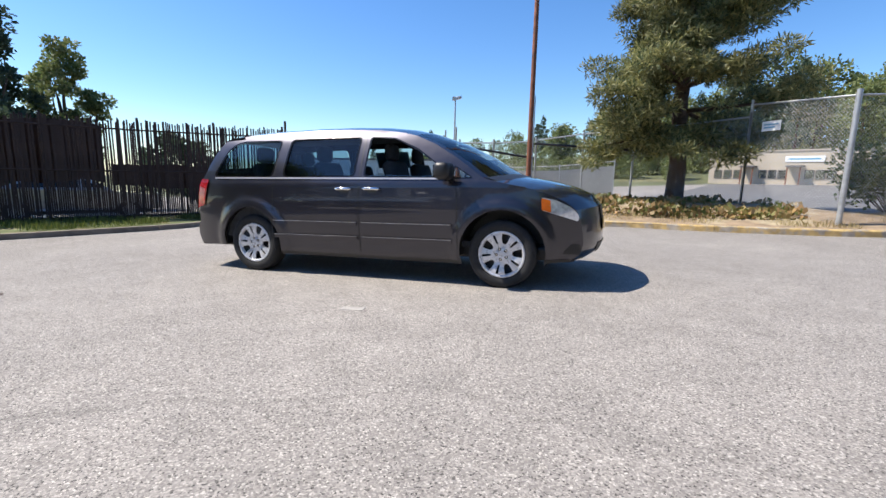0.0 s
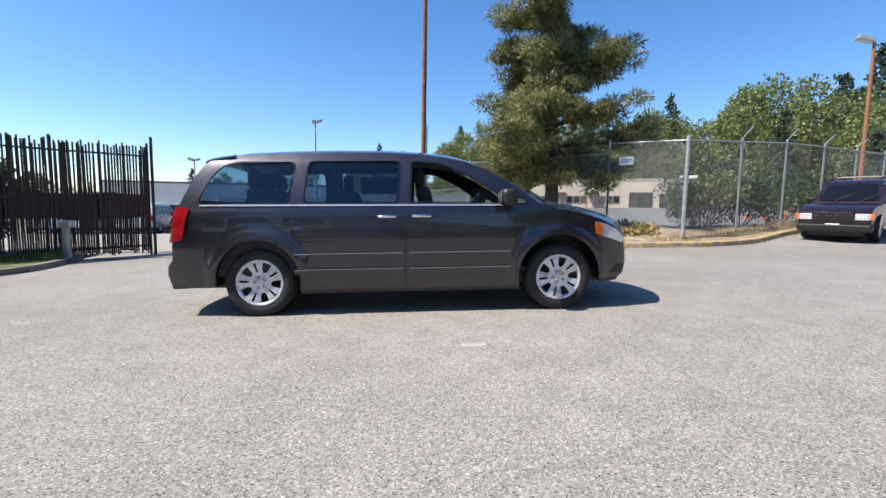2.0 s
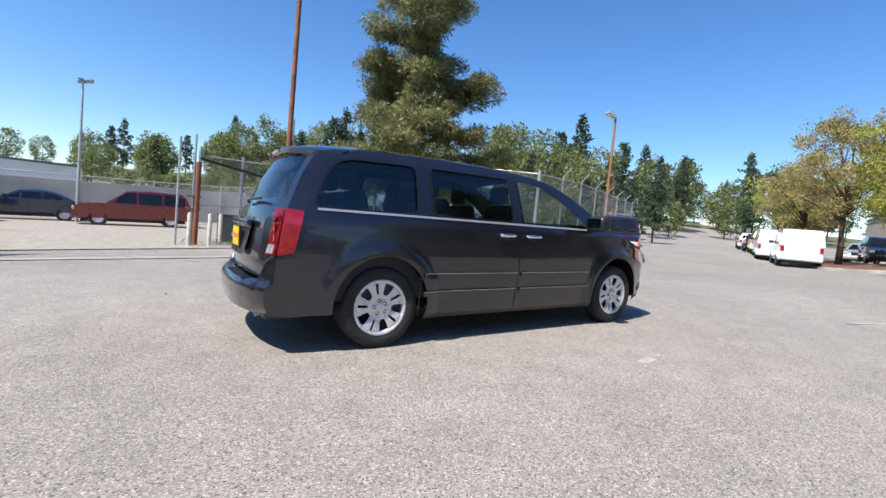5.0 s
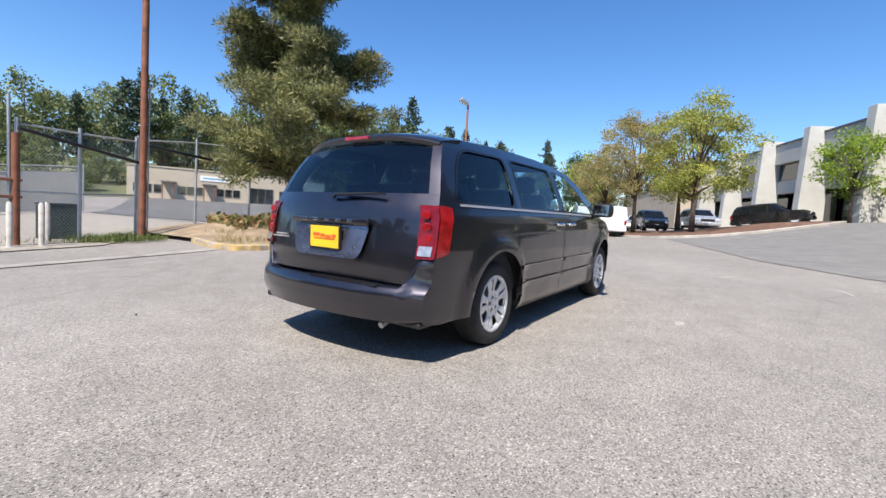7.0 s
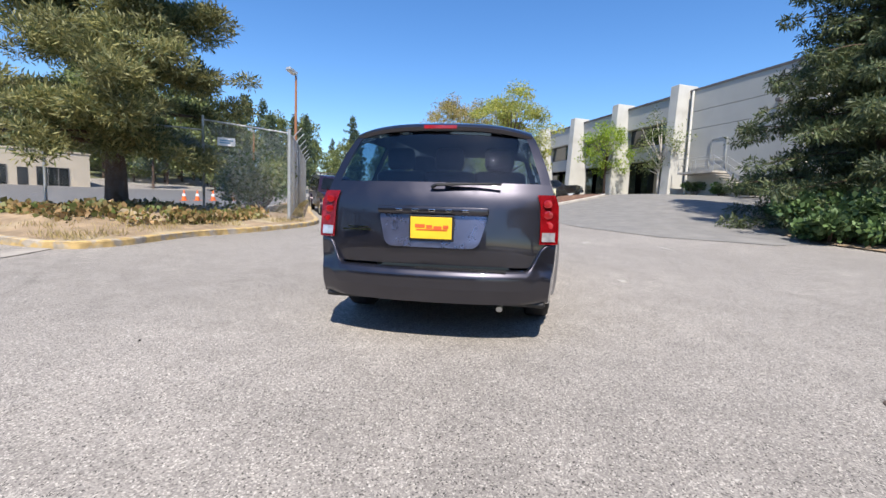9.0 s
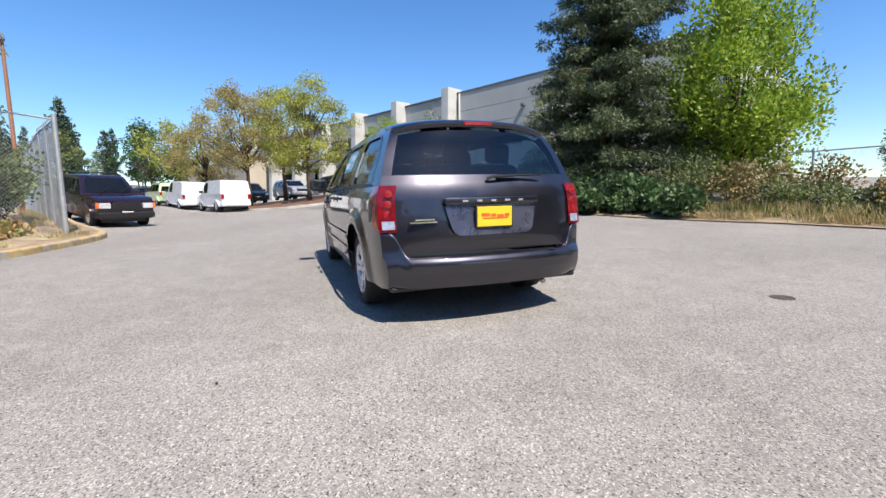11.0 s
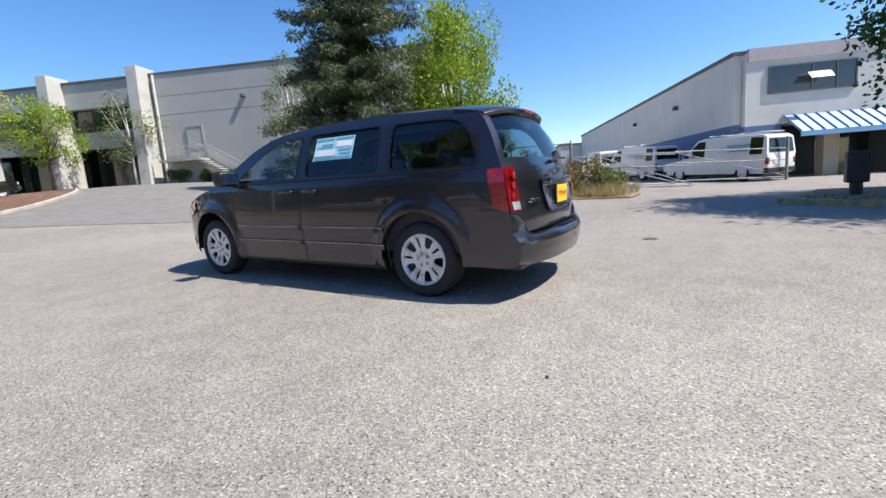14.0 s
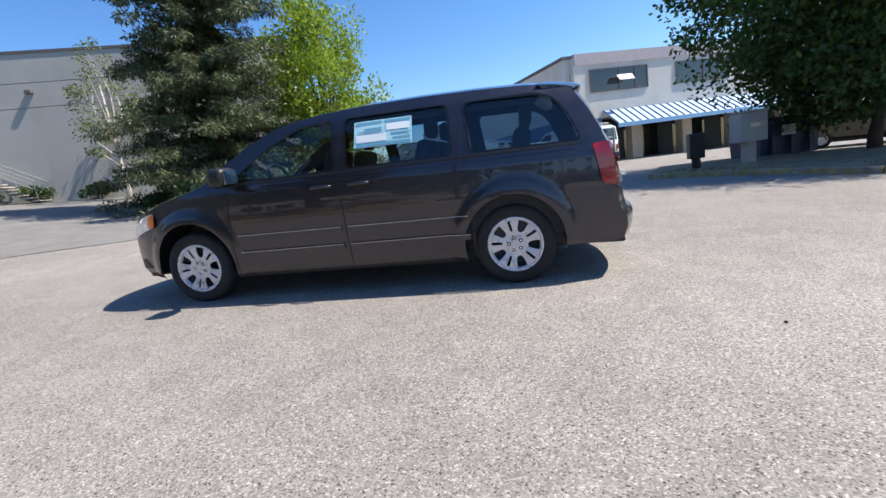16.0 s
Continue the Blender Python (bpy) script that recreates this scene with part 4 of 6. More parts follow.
NEEDLE = leafy("pine_needles", (0.060, 0.090, 0.034), (0.34, 0.315, 0.125), 0.35, 0.34)
SPRUCE = leafy("dark_spruce_needles", (0.028, 0.055, 0.024), (0.14, 0.16, 0.065), 0.35, 0.2)
FOREST = leafy("far_forest_leaves", (0.085, 0.125, 0.040), (0.26, 0.28, 0.10), 0.45, 0.38)
FOREST_DARK = leafy("far_conifer_needles", (0.035, 0.062, 0.038), (0.10, 0.135, 0.07), 0.35, 0.28)
LIME = leafy("bright_lime_leaves", (0.14, 0.26, 0.02), (0.38, 0.46, 0.05), 0.25, 0.45)
MAPLE = leafy("yellow_green_maple_leaves", (0.20, 0.26, 0.05), (0.50, 0.47, 0.10), 0.3, 0.4)
RUSSET = leafy("turning_maple_leaves", (0.24, 0.25, 0.07), (0.46, 0.34, 0.16), 0.3, 0.4)
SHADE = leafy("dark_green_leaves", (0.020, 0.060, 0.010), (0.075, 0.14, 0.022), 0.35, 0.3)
BIRCH = leafy("thin_birch_leaves", (0.10, 0.15, 0.05), (0.24, 0.26, 0.10), 0.3, 0.35)
JUNIPER = leafy("juniper_sprays", (0.035, 0.075, 0.028), (0.12, 0.19, 0.06), 0.3, 0.2)
IVY = leafy("ivy_and_dry_leaves", (0.10, 0.14, 0.03), (0.36, 0.22, 0.10), 0.35, 0.2)
STRAW = leafy("dry_straw_grass", (0.30, 0.24, 0.10), (0.50, 0.40, 0.20), 0.25, 0.3)
GRASS = leafy("green_grass_blades", (0.07, 0.12, 0.02), (0.20, 0.22, 0.06), 0.3, 0.3)


def limb(bm, a, b, r0, r1, bend=0.15, n=4):
    a, b = Vector(a), Vector(b)
    k = Vector((random.uniform(-1, 1), random.uniform(-1, 1), random.uniform(-0.3, 1))) * (b - a).length * bend
    pts = [a.lerp(b, i / n) + k * math.sin(math.pi * i / n) for i in range(n + 1)]
    add_tube(bm, pts, [r0 + (r1 - r0) * i / n for i in range(n + 1)], 6)
    return pts


def pine():
    x, y = 4.7, 10.1
    t = thing("pine_tree", upright(x, y, gz(x, y) + 0.15), "tall irregular pine tree with layered needle pads and dark trunk", "tree")
    random.seed(11)
    bm = bmesh.new()
    trunk = [(0, 0, -0.3), (0.05, 0.05, 1.2), (-0.05, 0.1, 3.2), (0.1, 0.0, 5.5), (0.05, 0.1, 8.0), (0.2, 0.0, 10.5), (0.2, 0.1, 12.6)]
    add_tube(bm, trunk, [0.30, 0.24, 0.21, 0.17, 0.13, 0.08, 0.03], 10)
    C, R, K = [], [], []
    bl = bmesh.new()

    def pad(p, s, k=1.0):
        for _ in range(3):
            q = Vector(p) + Vector((random.gauss(0, s * 0.45), random.gauss(0, s * 0.45), random.gauss(0, s * 0.22)))
            C.append(q)
            R.append((s * random.uniform(0.5, 0.8), s * random.uniform(0.5, 0.8), s * random.uniform(0.25, 0.4)))
            K.append(int(560 * k * s * s) + 80)

    z = 2.0
    while z < 12.6:
        f = (z - 2.0) / 10.6
        reach = lerp_table([(0, 2.5), (0.10, 2.7), (0.2, 2.2), (0.4, 2.1), (0.6, 2.2), (0.8, 1.7), (1.0, 0.5)], f)
        for _ in range(5 if f < 0.42 else 3):
            a = random.uniform(0, 2 * math.pi)
            # the low limbs hang over the yard side
            rr = reach * random.uniform(0.55, 1.1)
            if f < 0.2:
                a = random.choice([random.uniform(math.pi * 0.75, math.pi * 1.75), random.uniform(0, 2 * math.pi)])
            tip = Vector((rr * math.cos(a), rr * math.sin(a), z + rr * random.uniform(-0.05, 0.28) - (0.5 if f < 0.15 else 0)))
            base = Vector((0.05, 0.05, z - 0.2))
            pts = limb(bl, base, tip, 0.065 * (1.2 - f * 0.7), 0.012, 0.1)
            pad(tip, random.uniform(0.6, 0.95))
            pad(pts[3], random.uniform(0.55, 0.85))
            if rr > 1.6:
                pad(Vector(pts[2]) + Vector((0, 0, 0.15)), random.uniform(0.4, 0.7), 0.8)
        z += random.uniform(0.5, 0.75)
    part("trunk", bm, BARK, t, smooth=True)
    part("branchwork", bl, BARK, t, smooth=True)
    quads_object("crown", leaves(C, R, K, 0.17, 0.017, 0.35, up=0.25), NEEDLE, t, "green and olive needle pads")


def conifer(x, y, h, r, mat, label, seed, z0=0.4, dens=1.0, droop=0.35):
    t = thing("conifer_tree", upright(x, y), label, "tree")
    random.seed(seed)
    bm = bmesh.new()
    add_tube(bm, [(0, 0, -0.3), (0, 0, h * 0.5), (0.1, 0, h * 0.98)], [0.24, 0.14, 0.02], 8)
    C, R, K = [], [], []
    bl = bmesh.new()
    z = z0
    while z < h:
        f = z / h
        reach = r * (1 - f) ** 0.75 * (0.85 if f < 0.08 else 1.0) + 0.12
        for _ in range(6):
            a = random.uniform(0, 2 * math.pi)
            rr = reach * random.uniform(0.6, 1.15)
            tip = Vector((rr * math.cos(a), rr * math.sin(a), z - droop * rr * random.uniform(0.2, 0.8) + 0.2))
            tip.z = max(tip.z, 0.15)
            limb(bl, (0, 0, z), tip, 0.04, 0.008, 0.06, 3)
            n = max(2, int(rr * 2.0))
            for i in range(n):
                q = Vector((0, 0, z)).lerp(tip, (i + 1.0) / n)
                s = 0.30 + 0.15 * random.random()
                C.append(q + Vector((random.gauss(0, 0.12), random.gauss(0, 0.12), -0.05)))
                R.append((s * 1.1, s * 1.1, s * 0.55))
                K.append(int(150 * dens))
        z += 0.33
    part("trunk", bm, BARK, t, smooth=True)
    part("branchwork", bl, BARK, t, smooth=True)
    quads_object("crown", leaves(C, R, K, 0.19, 0.021, 0.3, droop=0.35), mat, t)
    return t


def broadleaf(x, y, h, r, mat, label, seed, stem=1.6, leaf=0.12, clumps=60, per=170, bark=None, upswept=0.0, ground=None, flat=0.75, thin=1.0, name="broadleaf_tree"):
    t = thing(name, upright(x, y, ground), label, "tree")
    random.seed(seed)
    bm, bl = bmesh.new(), bmesh.new()
    add_tube(bm, [(0, 0, -0.3), (0.04, 0.02, stem * 0.6), (0.0, 0.05, stem), (0.08, 0, h * 0.55), (0.1, 0.05, h * 0.9)], [h * 0.022, h * 0.017, h * 0.014, h * 0.008, 0.01], 8)
    C, R, K = [], [], []
    cz, rz = (h + stem) / 2 + 0.1, (h - stem) / 2
    for i in range(clumps):
        d = Vector((random.gauss(0, 1), random.gauss(0, 1), random.gauss(0, 1))).normalized()
        k = random.uniform(0.35, 1.0) ** 0.6
        w = 1.0 if d.z < 0 else 1 - 0.25 * d.z
        p = Vector((d.x * r * k * w, d.y * r * k * w, cz + d.z * rz * k))
        s = random.uniform(0.16, 0.32) * r
        C.append(p)
        R.append((s, s, s * flat + upswept * s))
        K.append(int(per * random.uniform(0.6, 1.2) * thin))
        if i % 3 == 0:
            limb(bl, (0, 0.02, stem + (p.z - stem) * 0.35 if p.z > stem else stem * 0.9), p, h * 0.006 + 0.01, 0.006, 0.1)
    part("trunk", bm, bark or BARK, t, smooth=True)
    part("branchwork", bl, bark or BARK, t, smooth=True)
    quads_object("crown", leaves(C, R, K, leaf, leaf * 0.32, 0.3, up=upswept), mat, t)
    return t


def bush(x, y, h, r, mat, label, seed, leaf=0.09, count=10, per=260, name="bush", up=0.3, tall=None):
    t = thing(name, upright(x, y, gz(x, y) + 0.08), label, "bush")
    random.seed(seed)
    C, R, K = [], [], []
    bl = bmesh.new()
    for i in range(count):
        a, k = random.uniform(0, 6.28), random.uniform(0, 0.75) ** 0.5
        p = Vector((r * k * math.cos(a), r * k * math.sin(a), h * random.uniform(0.3, 0.75)))
        C.append(p)
        R.append((r * 0.42, r * 0.42, h * 0.30))
        K.append(per)
        limb(bl, (0.1 * math.cos(a), 0.1 * math.sin(a), -0.1), p, 0.02, 0.006, 0.1, 3)
    part("branchwork", bl, BARK, t)
    quads_object("leaves", leaves(C, R, K, leaf, leaf * 0.35, 0.35, up=up), mat, t)
    return t


def strewn(name, poly, mat, label, count, long, wide, seed, lift=0.1, upright_bias=1.2, cat="plants", high=0.0):
    """Low growth over a plan polygon."""
    random.seed(seed)
    xs, ys = [p[0] for p in poly], [p[1] for p in poly]
    pts = []
    while len(pts) < count:
        p = (random.uniform(min(xs), max(xs)), random.uniform(min(ys), max(ys)))
        if inside(p, [tuple(q) for q in poly]) and noise.noise(Vector((p[0] * 0.7, p[1] * 0.7, seed))) > -0.25 + 0.25 * random.random():
            pts.append((p[0], p[1], gz(p[0], p[1]) + lift + high * random.random() ** 1.5 * (0.5 + 0.5 * noise.noise(Vector((p[0] * 0.9, p[1] * 0.9, 5))))))
    p = np.array(pts)
    k = len(p)
    a = RNG.normal(size=(k, 3)) * 0.5 + np.array([0, 0, upright_bias])
    a /= np.linalg.norm(a, axis=1)[:, None]
    b = np.cross(a, RNG.normal(size=(k, 3)))
    b /= np.linalg.norm(b, axis=1)[:, None]
    s = RNG.uniform(0.5, 1.4, (k, 1))
    L, W = a * long * s, b * wide * s
    ob = quads_object(name, np.stack([p - W * 0.5, p + L * 0.5 - W, p + L, p + L * 0.5 + W], 1), mat)
    return tagged(ob, label, cat, kind="stuff")


pine()
conifer(9.9, -11.6, 15.0, 4.2, SPRUCE, "tall dark green spruce with drooping boughs", 21, 0.5, 1.25)
broadleaf(7.0, -15.7, 8.9, 2.8, LIME, "bright lime green tree with upswept branches", 22, 0.7, 0.15, 150, 260, upswept=0.7)
broadleaf(22.4, -0.1, 7.0, 2.8, MAPLE, "yellow-green young maple on mulch mound", 23, 1.3, 0.115, 84, 238, ground=gz(22.4, -0.1) + 0.5, flat=0.5)
broadleaf(25.2, 3.4, 7.4, 2.6, RUSSET, "maple turning orange on mulch mound", 24, 1.4, 0.115, 84, 221, ground=gz(25.2, 3.4) + 0.5)
broadleaf(27.5, 1.2, 7.8, 2.5, MAPLE, "thin yellow-green maple on mulch mound", 25, 1.5, 0.115, 70, 204, ground=gz(27.5, 1.2) + 0.6)
broadleaf(29.6, 6.4, 6.6, 2.5, RUSSET, "maple turning russet beside road", 26, 1.4, 0.115, 76, 204)
broadleaf(36.0, 9.5, 7.0, 2.8, MAPLE, "yellow-green maple beside road", 27, 1.6, 0.18, 50, 110)
broadleaf(44.0, 13.0, 7.5, 3.0, SHADE, "green street tree beside road", 28, 1.6, 0.2, 50, 110)
broadleaf(-11.3, -9.6, 9.4, 4.5, SHADE, "spreading dark green shade tree over dirt bed", 29, 0.9, 0.15, 400, 270)
broadleaf(-14.5, -7.5, 7.0, 3.2, SHADE, "dark green shade tree beside drive", 30, 2.5, 0.16, 70, 180)
broadleaf(33.2, -7.9, 5.8, 2.4, LIME, "spreading light green tree before warehouse", 31, 1.5, 0.14, 70, 110)
broadleaf(28.4, -10.7, 6.0, 2.1, BIRCH, "half-bare birch with pale branches before warehouse", 32, 1.2, 0.12, 44, 70, PALE_BARK)
broadleaf(17.6, -14.6, 7.4, 2.0, BIRCH, "half-bare birch with pale trunk by warehouse wall", 33, 1.2, 0.12, 48, 80, PALE_BARK)
broadleaf(-19.0, 5.2, 7.6, 1.8, FOREST_DARK, "dark tree standing behind slatted fence", 34, 1.5, 0.2, 60, 200)
broadleaf(-19.5, 8.0, 7.2, 1.5, BIRCH, "grey-green poplar standing behind slatted fence", 35, 1.5, 0.16, 60, 200)
broadleaf(-12.4, 7.6, 2.9, 1.6, FOREST_DARK, "dark shrubby tree behind slatted fence", 36, 0.4, 0.16, 40, 220)
broadleaf(-15.2, 2.6, 3.3, 2.0, FOREST_DARK, "dark shrubby tree behind slatted fence", 37, 0.4, 0.16, 40, 220)
for i, (x, y, h, r) in enumerate(((9.2, -9.7, 1.2, 1.2), (7.6, -9.4, 1.4, 1.4), (6.0, -9.8, 1.2, 1.3), (11.4, -10.4, 0.9, 1.0), (7.0, -8.6, 0.7, 0.9), (5.0, -10.4, 1.0, 1.1))):
    bush(x, y, h, r, JUNIPER, "spreading green juniper below spruce", 40 + i, 0.16, 12, 300, "juniper", 0.4)
for i, (x, y, h, r) in enumerate(((6.4, -12.2, 2.0, 1.2), (0.2, -12.5, 1.3, 0.9), (-0.8, -12.4, 0.9, 0.7), (4.0, -12.6, 1.6, 1.2), (2.4, -12.4, 1.3, 1.0), (5.4, -13.5, 1.9, 1.3), (1.2, -12.6, 0.9, 0.8), (3.4, -14.0, 1.8, 1.2))):
    bush(x, y, h, r, IVY if i % 2 else BIRCH, "scrubby half-dry bush before wire fence", 50 + i, 0.10, 9, 200, "scrub_bush", 0.5)
for i, (x, y, h, r) in enumerate(((9.6, 8.2, 2.3, 1.3), (12.2, 9.9, 2.4, 1.4), (14.4, 10.9, 2.2, 1.3))):
    bush(x, y + 0.8, h, r, SHADE if i else BIRCH, "tall leafy shrub growing behind wire fence", 60 + i, 0.12, 14, 260, "shrub")
for i, k in enumerate((2.2, 4.2, 6.5, 9.0, 12.5, 16.0)):
    bush(27.8 - 0.906 * k + 0.55, -12.2 - 0.423 * k + 0.7, 0.8, 0.75, SHADE if i % 2 else JUNIPER, "clipped green shrub along warehouse foot", 70 + i, 0.1, 8, 200, "shrub")
strewn("ivy_bed", [(1.6, 7.6), (4.5, 7.0), (7.0, 6.9), (6.8, 8.8), (5.0, 11.4), (2.0, 10.6)], IVY, "tangled ivy and dry leaves below pine", 9000, 0.12, 0.05, 3, 0.12, 0.7, high=0.55)
strewn("dry_grass", [(0.7, 6.9), (3.2, 6.75), (7.5, 6.05), (12, 8.4), (25, 14.4), (25, 15.2), (9, 8.0), (6.5, 7.2), (1.5, 8.6), (0.7, 10.2)], STRAW, "dry straw grass along yellow kerb", 9000, 0.14, 0.006, 4, 0.12, 1.6)
strewn("grass", [(-7.7, 4.4), (-7.8, 2.0), (-9.2, -0.5), (-12, -2.3), (-13.4, -1.4), (-10.8, 2.0), (-8.4, 5.8)], GRASS, "green grass along slatted fence", 9000, 0.16, 0.008, 5, 0.1, 1.6)
strewn("grass", [(-2.6, 10.3), (0.4, 9.3), (0.6, 11.2), (-2.0, 11.2)], GRASS, "patchy green grass round gate posts", 1800, 0.16, 0.008, 6, 0.02, 1.6)
strewn("dry_weeds", [(5.2, -11.0), (2.0, -11.2), (-1.2, -11.2), (-1.8, -12.6), (1.0, -13.6), (5.0, -14)], STRAW, "tall dry weeds before wire fence", 6000, 0.45, 0.008, 7, 0.06, 1.6)
strewn("dry_grass", [(4.7, -9.6), (2.0, -10.75), (-1.5, -11.35), (-1.5, -12.1), (2.5, -11.6), (5.2, -10.6)], STRAW, "dry straw grass along edge of bank", 3500, 0.24, 0.007, 12, 0.04, 1.3)
strewn("weeds", [(7, -9.6), (3.0, -11.2), (-0.8, -11.6), (-0.4, -13.0), (5.0, -13.6)], GRASS, "green weeds before wire fence", 3500, 0.40, 0.012, 8, 0.06, 1.4)
strewn("dry_leaves", [(-5.4, -8.6), (-8.4, -5.2), (-12.5, -5.2), (-14, -9), (-8, -11.5)], IVY, "dry fallen leaves under shade tree", 4000, 0.05, 0.02, 9, 0.11, 0.2)


def forest():
    """Woods on the hill round the yard: a few trees, copied."""
    base = []
    for i, (h, r, mat, kind) in enumerate(((13, 3.4, FOREST, 0), (15, 3.8, FOREST, 0), (11, 3.6, FOREST, 0), (18, 3.6, FOREST_DARK, 1), (15, 3.2, FOREST_DARK, 1))):
        if kind:
            t = thing("woodland_tree", Matrix(), "dark conifer in far woods", "tree", "far woods")
            C, R, K = [], [], []
            random.seed(90 + i)
            z = h * 0.26
            while z < h:
                f = (z / h - 0.26) / 0.74
                rr = r * (0.45 + 0.55 * math.sin(math.pi * min(1.0, 0.25 + f * 0.75))) * (1 - f) ** 0.55 + 0.15
                for _ in range(5 if f < 0.75 else 3):
                    a = random.uniform(0, 6.28)
                    k = rr * random.uniform(0.25, 1.05)
                    w = random.uniform(0.35, 0.8)
                    C.append((k * math.cos(a), k * math.sin(a), z + random.uniform(-0.4, 0.4)))
                    R.append((w, w, w * 0.6))
                    K.append(30)
                z += 0.62
        else:
            t = thing("woodland_tree", Matrix(), "leafy green tree in far woods", "tree", "far woods")
            C, R, K = [], [], []
            random.seed(90 + i)
            for _ in range(70):
                d = Vector((random.gauss(0, 1), random.gauss(0, 1), random.gauss(0, 1))).normalized() * random.uniform(0.5, 1) ** 0.5
                C.append((d.x * r, d.y * r, h * 0.56 + d.z * h * 0.44))
                R.append((r * 0.3, r * 0.3, r * 0.3))
                K.append(36)
        part("trunk", tube_bm([(0, 0, -2), (0, 0, h * 0.8)], [h * 0.018, 0.04], 6), BARK, t)
        quads_object("crown", leaves(C, R, K, 0.44, 0.17, 0.35), mat, t)
        base.append(t)
    random.seed(5)
    spots = []
    for az, n, d0, d1 in ((-45, 5, 100, 130), (-30, 8, 95, 125), (-15, 12, 80, 115), (0, 17, 70, 105), (12, 19, 70, 100), (24, 20, 66, 94), (36, 20, 62, 92), (48, 19, 60, 92), (60, 14, 80, 115), (70, 12, 110, 150), (80, 8, 130, 180)):
        for _ in range(n):
            a = radians(az + random.uniform(-9, 9))
            d = random.uniform(d0, d1)
            spots.append((d * math.sin(a), d * math.cos(a)))
    for az, d in ((97, 170), (104, 190), (112, 210), (128, 120), (133, 115), (141, 140), (158, 130), (196, 110)):
        spots.append((d * math.sin(radians(az)), d * math.cos(radians(az))))
    spots += [(52.0, 30.0), (56.5, 34.5), (50.0, 37.0), (58.0, 41.0), (48.5, 40.0), (61.0, 33.0), (66.0, 38.0), (54.0, 46.0)]
    spots += [(37.0, 38.5), (41.0, 34.0), (38.5, 30.5), (44.0, 28.0), (36.0, 24.0), (40.0, 22.5)]
    # young growth along the foot of the hill behind the lot
    for k in range(16):
        a = radians(-8 + 1.6 * k + random.uniform(-0.6, 0.6))
        d = random.uniform(56, 66)
        c = copy_thing(base[k % 3], pose(d * math.sin(a) + 2, d * math.cos(a), gz(d * math.sin(a) + 2, d * math.cos(a)) - 0.6, 0, 0, 37.0 * k))
        c.scale = (0.42, 0.42, random.uniform(0.28, 0.40))
    for i, (x, y) in enumerate(spots):
        az = math.degrees(math.atan2(x, y))
        b = base[random.choice((0, 1, 2, 0, 1, 2, 3, 4)) if az < 55 else random.choice((0, 3, 4, 3, 4, 2))]
        s = random.uniform(0.65, 1.05) * (0.6 if i >= len(spots) - 14 else 1.0) * (0.40 if az < -22 else 0.6 if az < -5 else 0.8 if az < 14 else 1.0)
        m = pose(x, y, gz(x, y) - 0.3, 0, 0, random.uniform(0, 360))
        c = copy_thing(b, m)
        c.scale = (s, s, s * random.uniform(0.9, 1.15))
    for k, b in enumerate(base):
        b.matrix_world = pose(70 + 9 * k, 62, gz(70 + 9 * k, 62) - 0.3, 0, 0, 0)


forest()

# ---- fences ----
def add_wire(bm, a, b, r=0.002):
    a, b = Vector(a), Vector(b)
    d = (b - a).normalized()
    u = d.cross(Vector((0.3, 0.7, 0.2))).normalized() * r
    w = d.cross(u).normalized() * r
    va = [bm.verts.new(a + k) for k in (u, -0.5 * u + 0.87 * w, -0.5 * u - 0.87 * w)]
    vb = [bm.verts.new(b + k) for k in (u, -0.5 * u + 0.87 * w, -0.5 * u - 0.87 * w)]
    for i in range(3):
        bm.faces.new((va[i], va[(i + 1) % 3], vb[(i + 1) % 3], vb[i]))


def mesh_panel(length, height, gap=0.08, r=0.0018):
    """Woven wire between two posts, in the plane y = 0."""
    bm = bmesh.new()
    n = int((length + height) / gap)
    for i in range(n):
        s = i * gap
        for sign in (1, -1):
            x0, z0 = s - height, 0.0
            a = max(0.0, -x0)
            b = min(height, length - x0)
            if b - a < 0.05:
                continue
            p, q = (x0 + a, a), (x0 + b, b)
            if sign < 0:
                p, q = (length - p[0], p[1]), (length - q[0], q[1])
            add_wire(bm, (p[0], 0.003 * sign, p[1]), (q[0], 0.003 * sign, q[1]), r)
    return bm


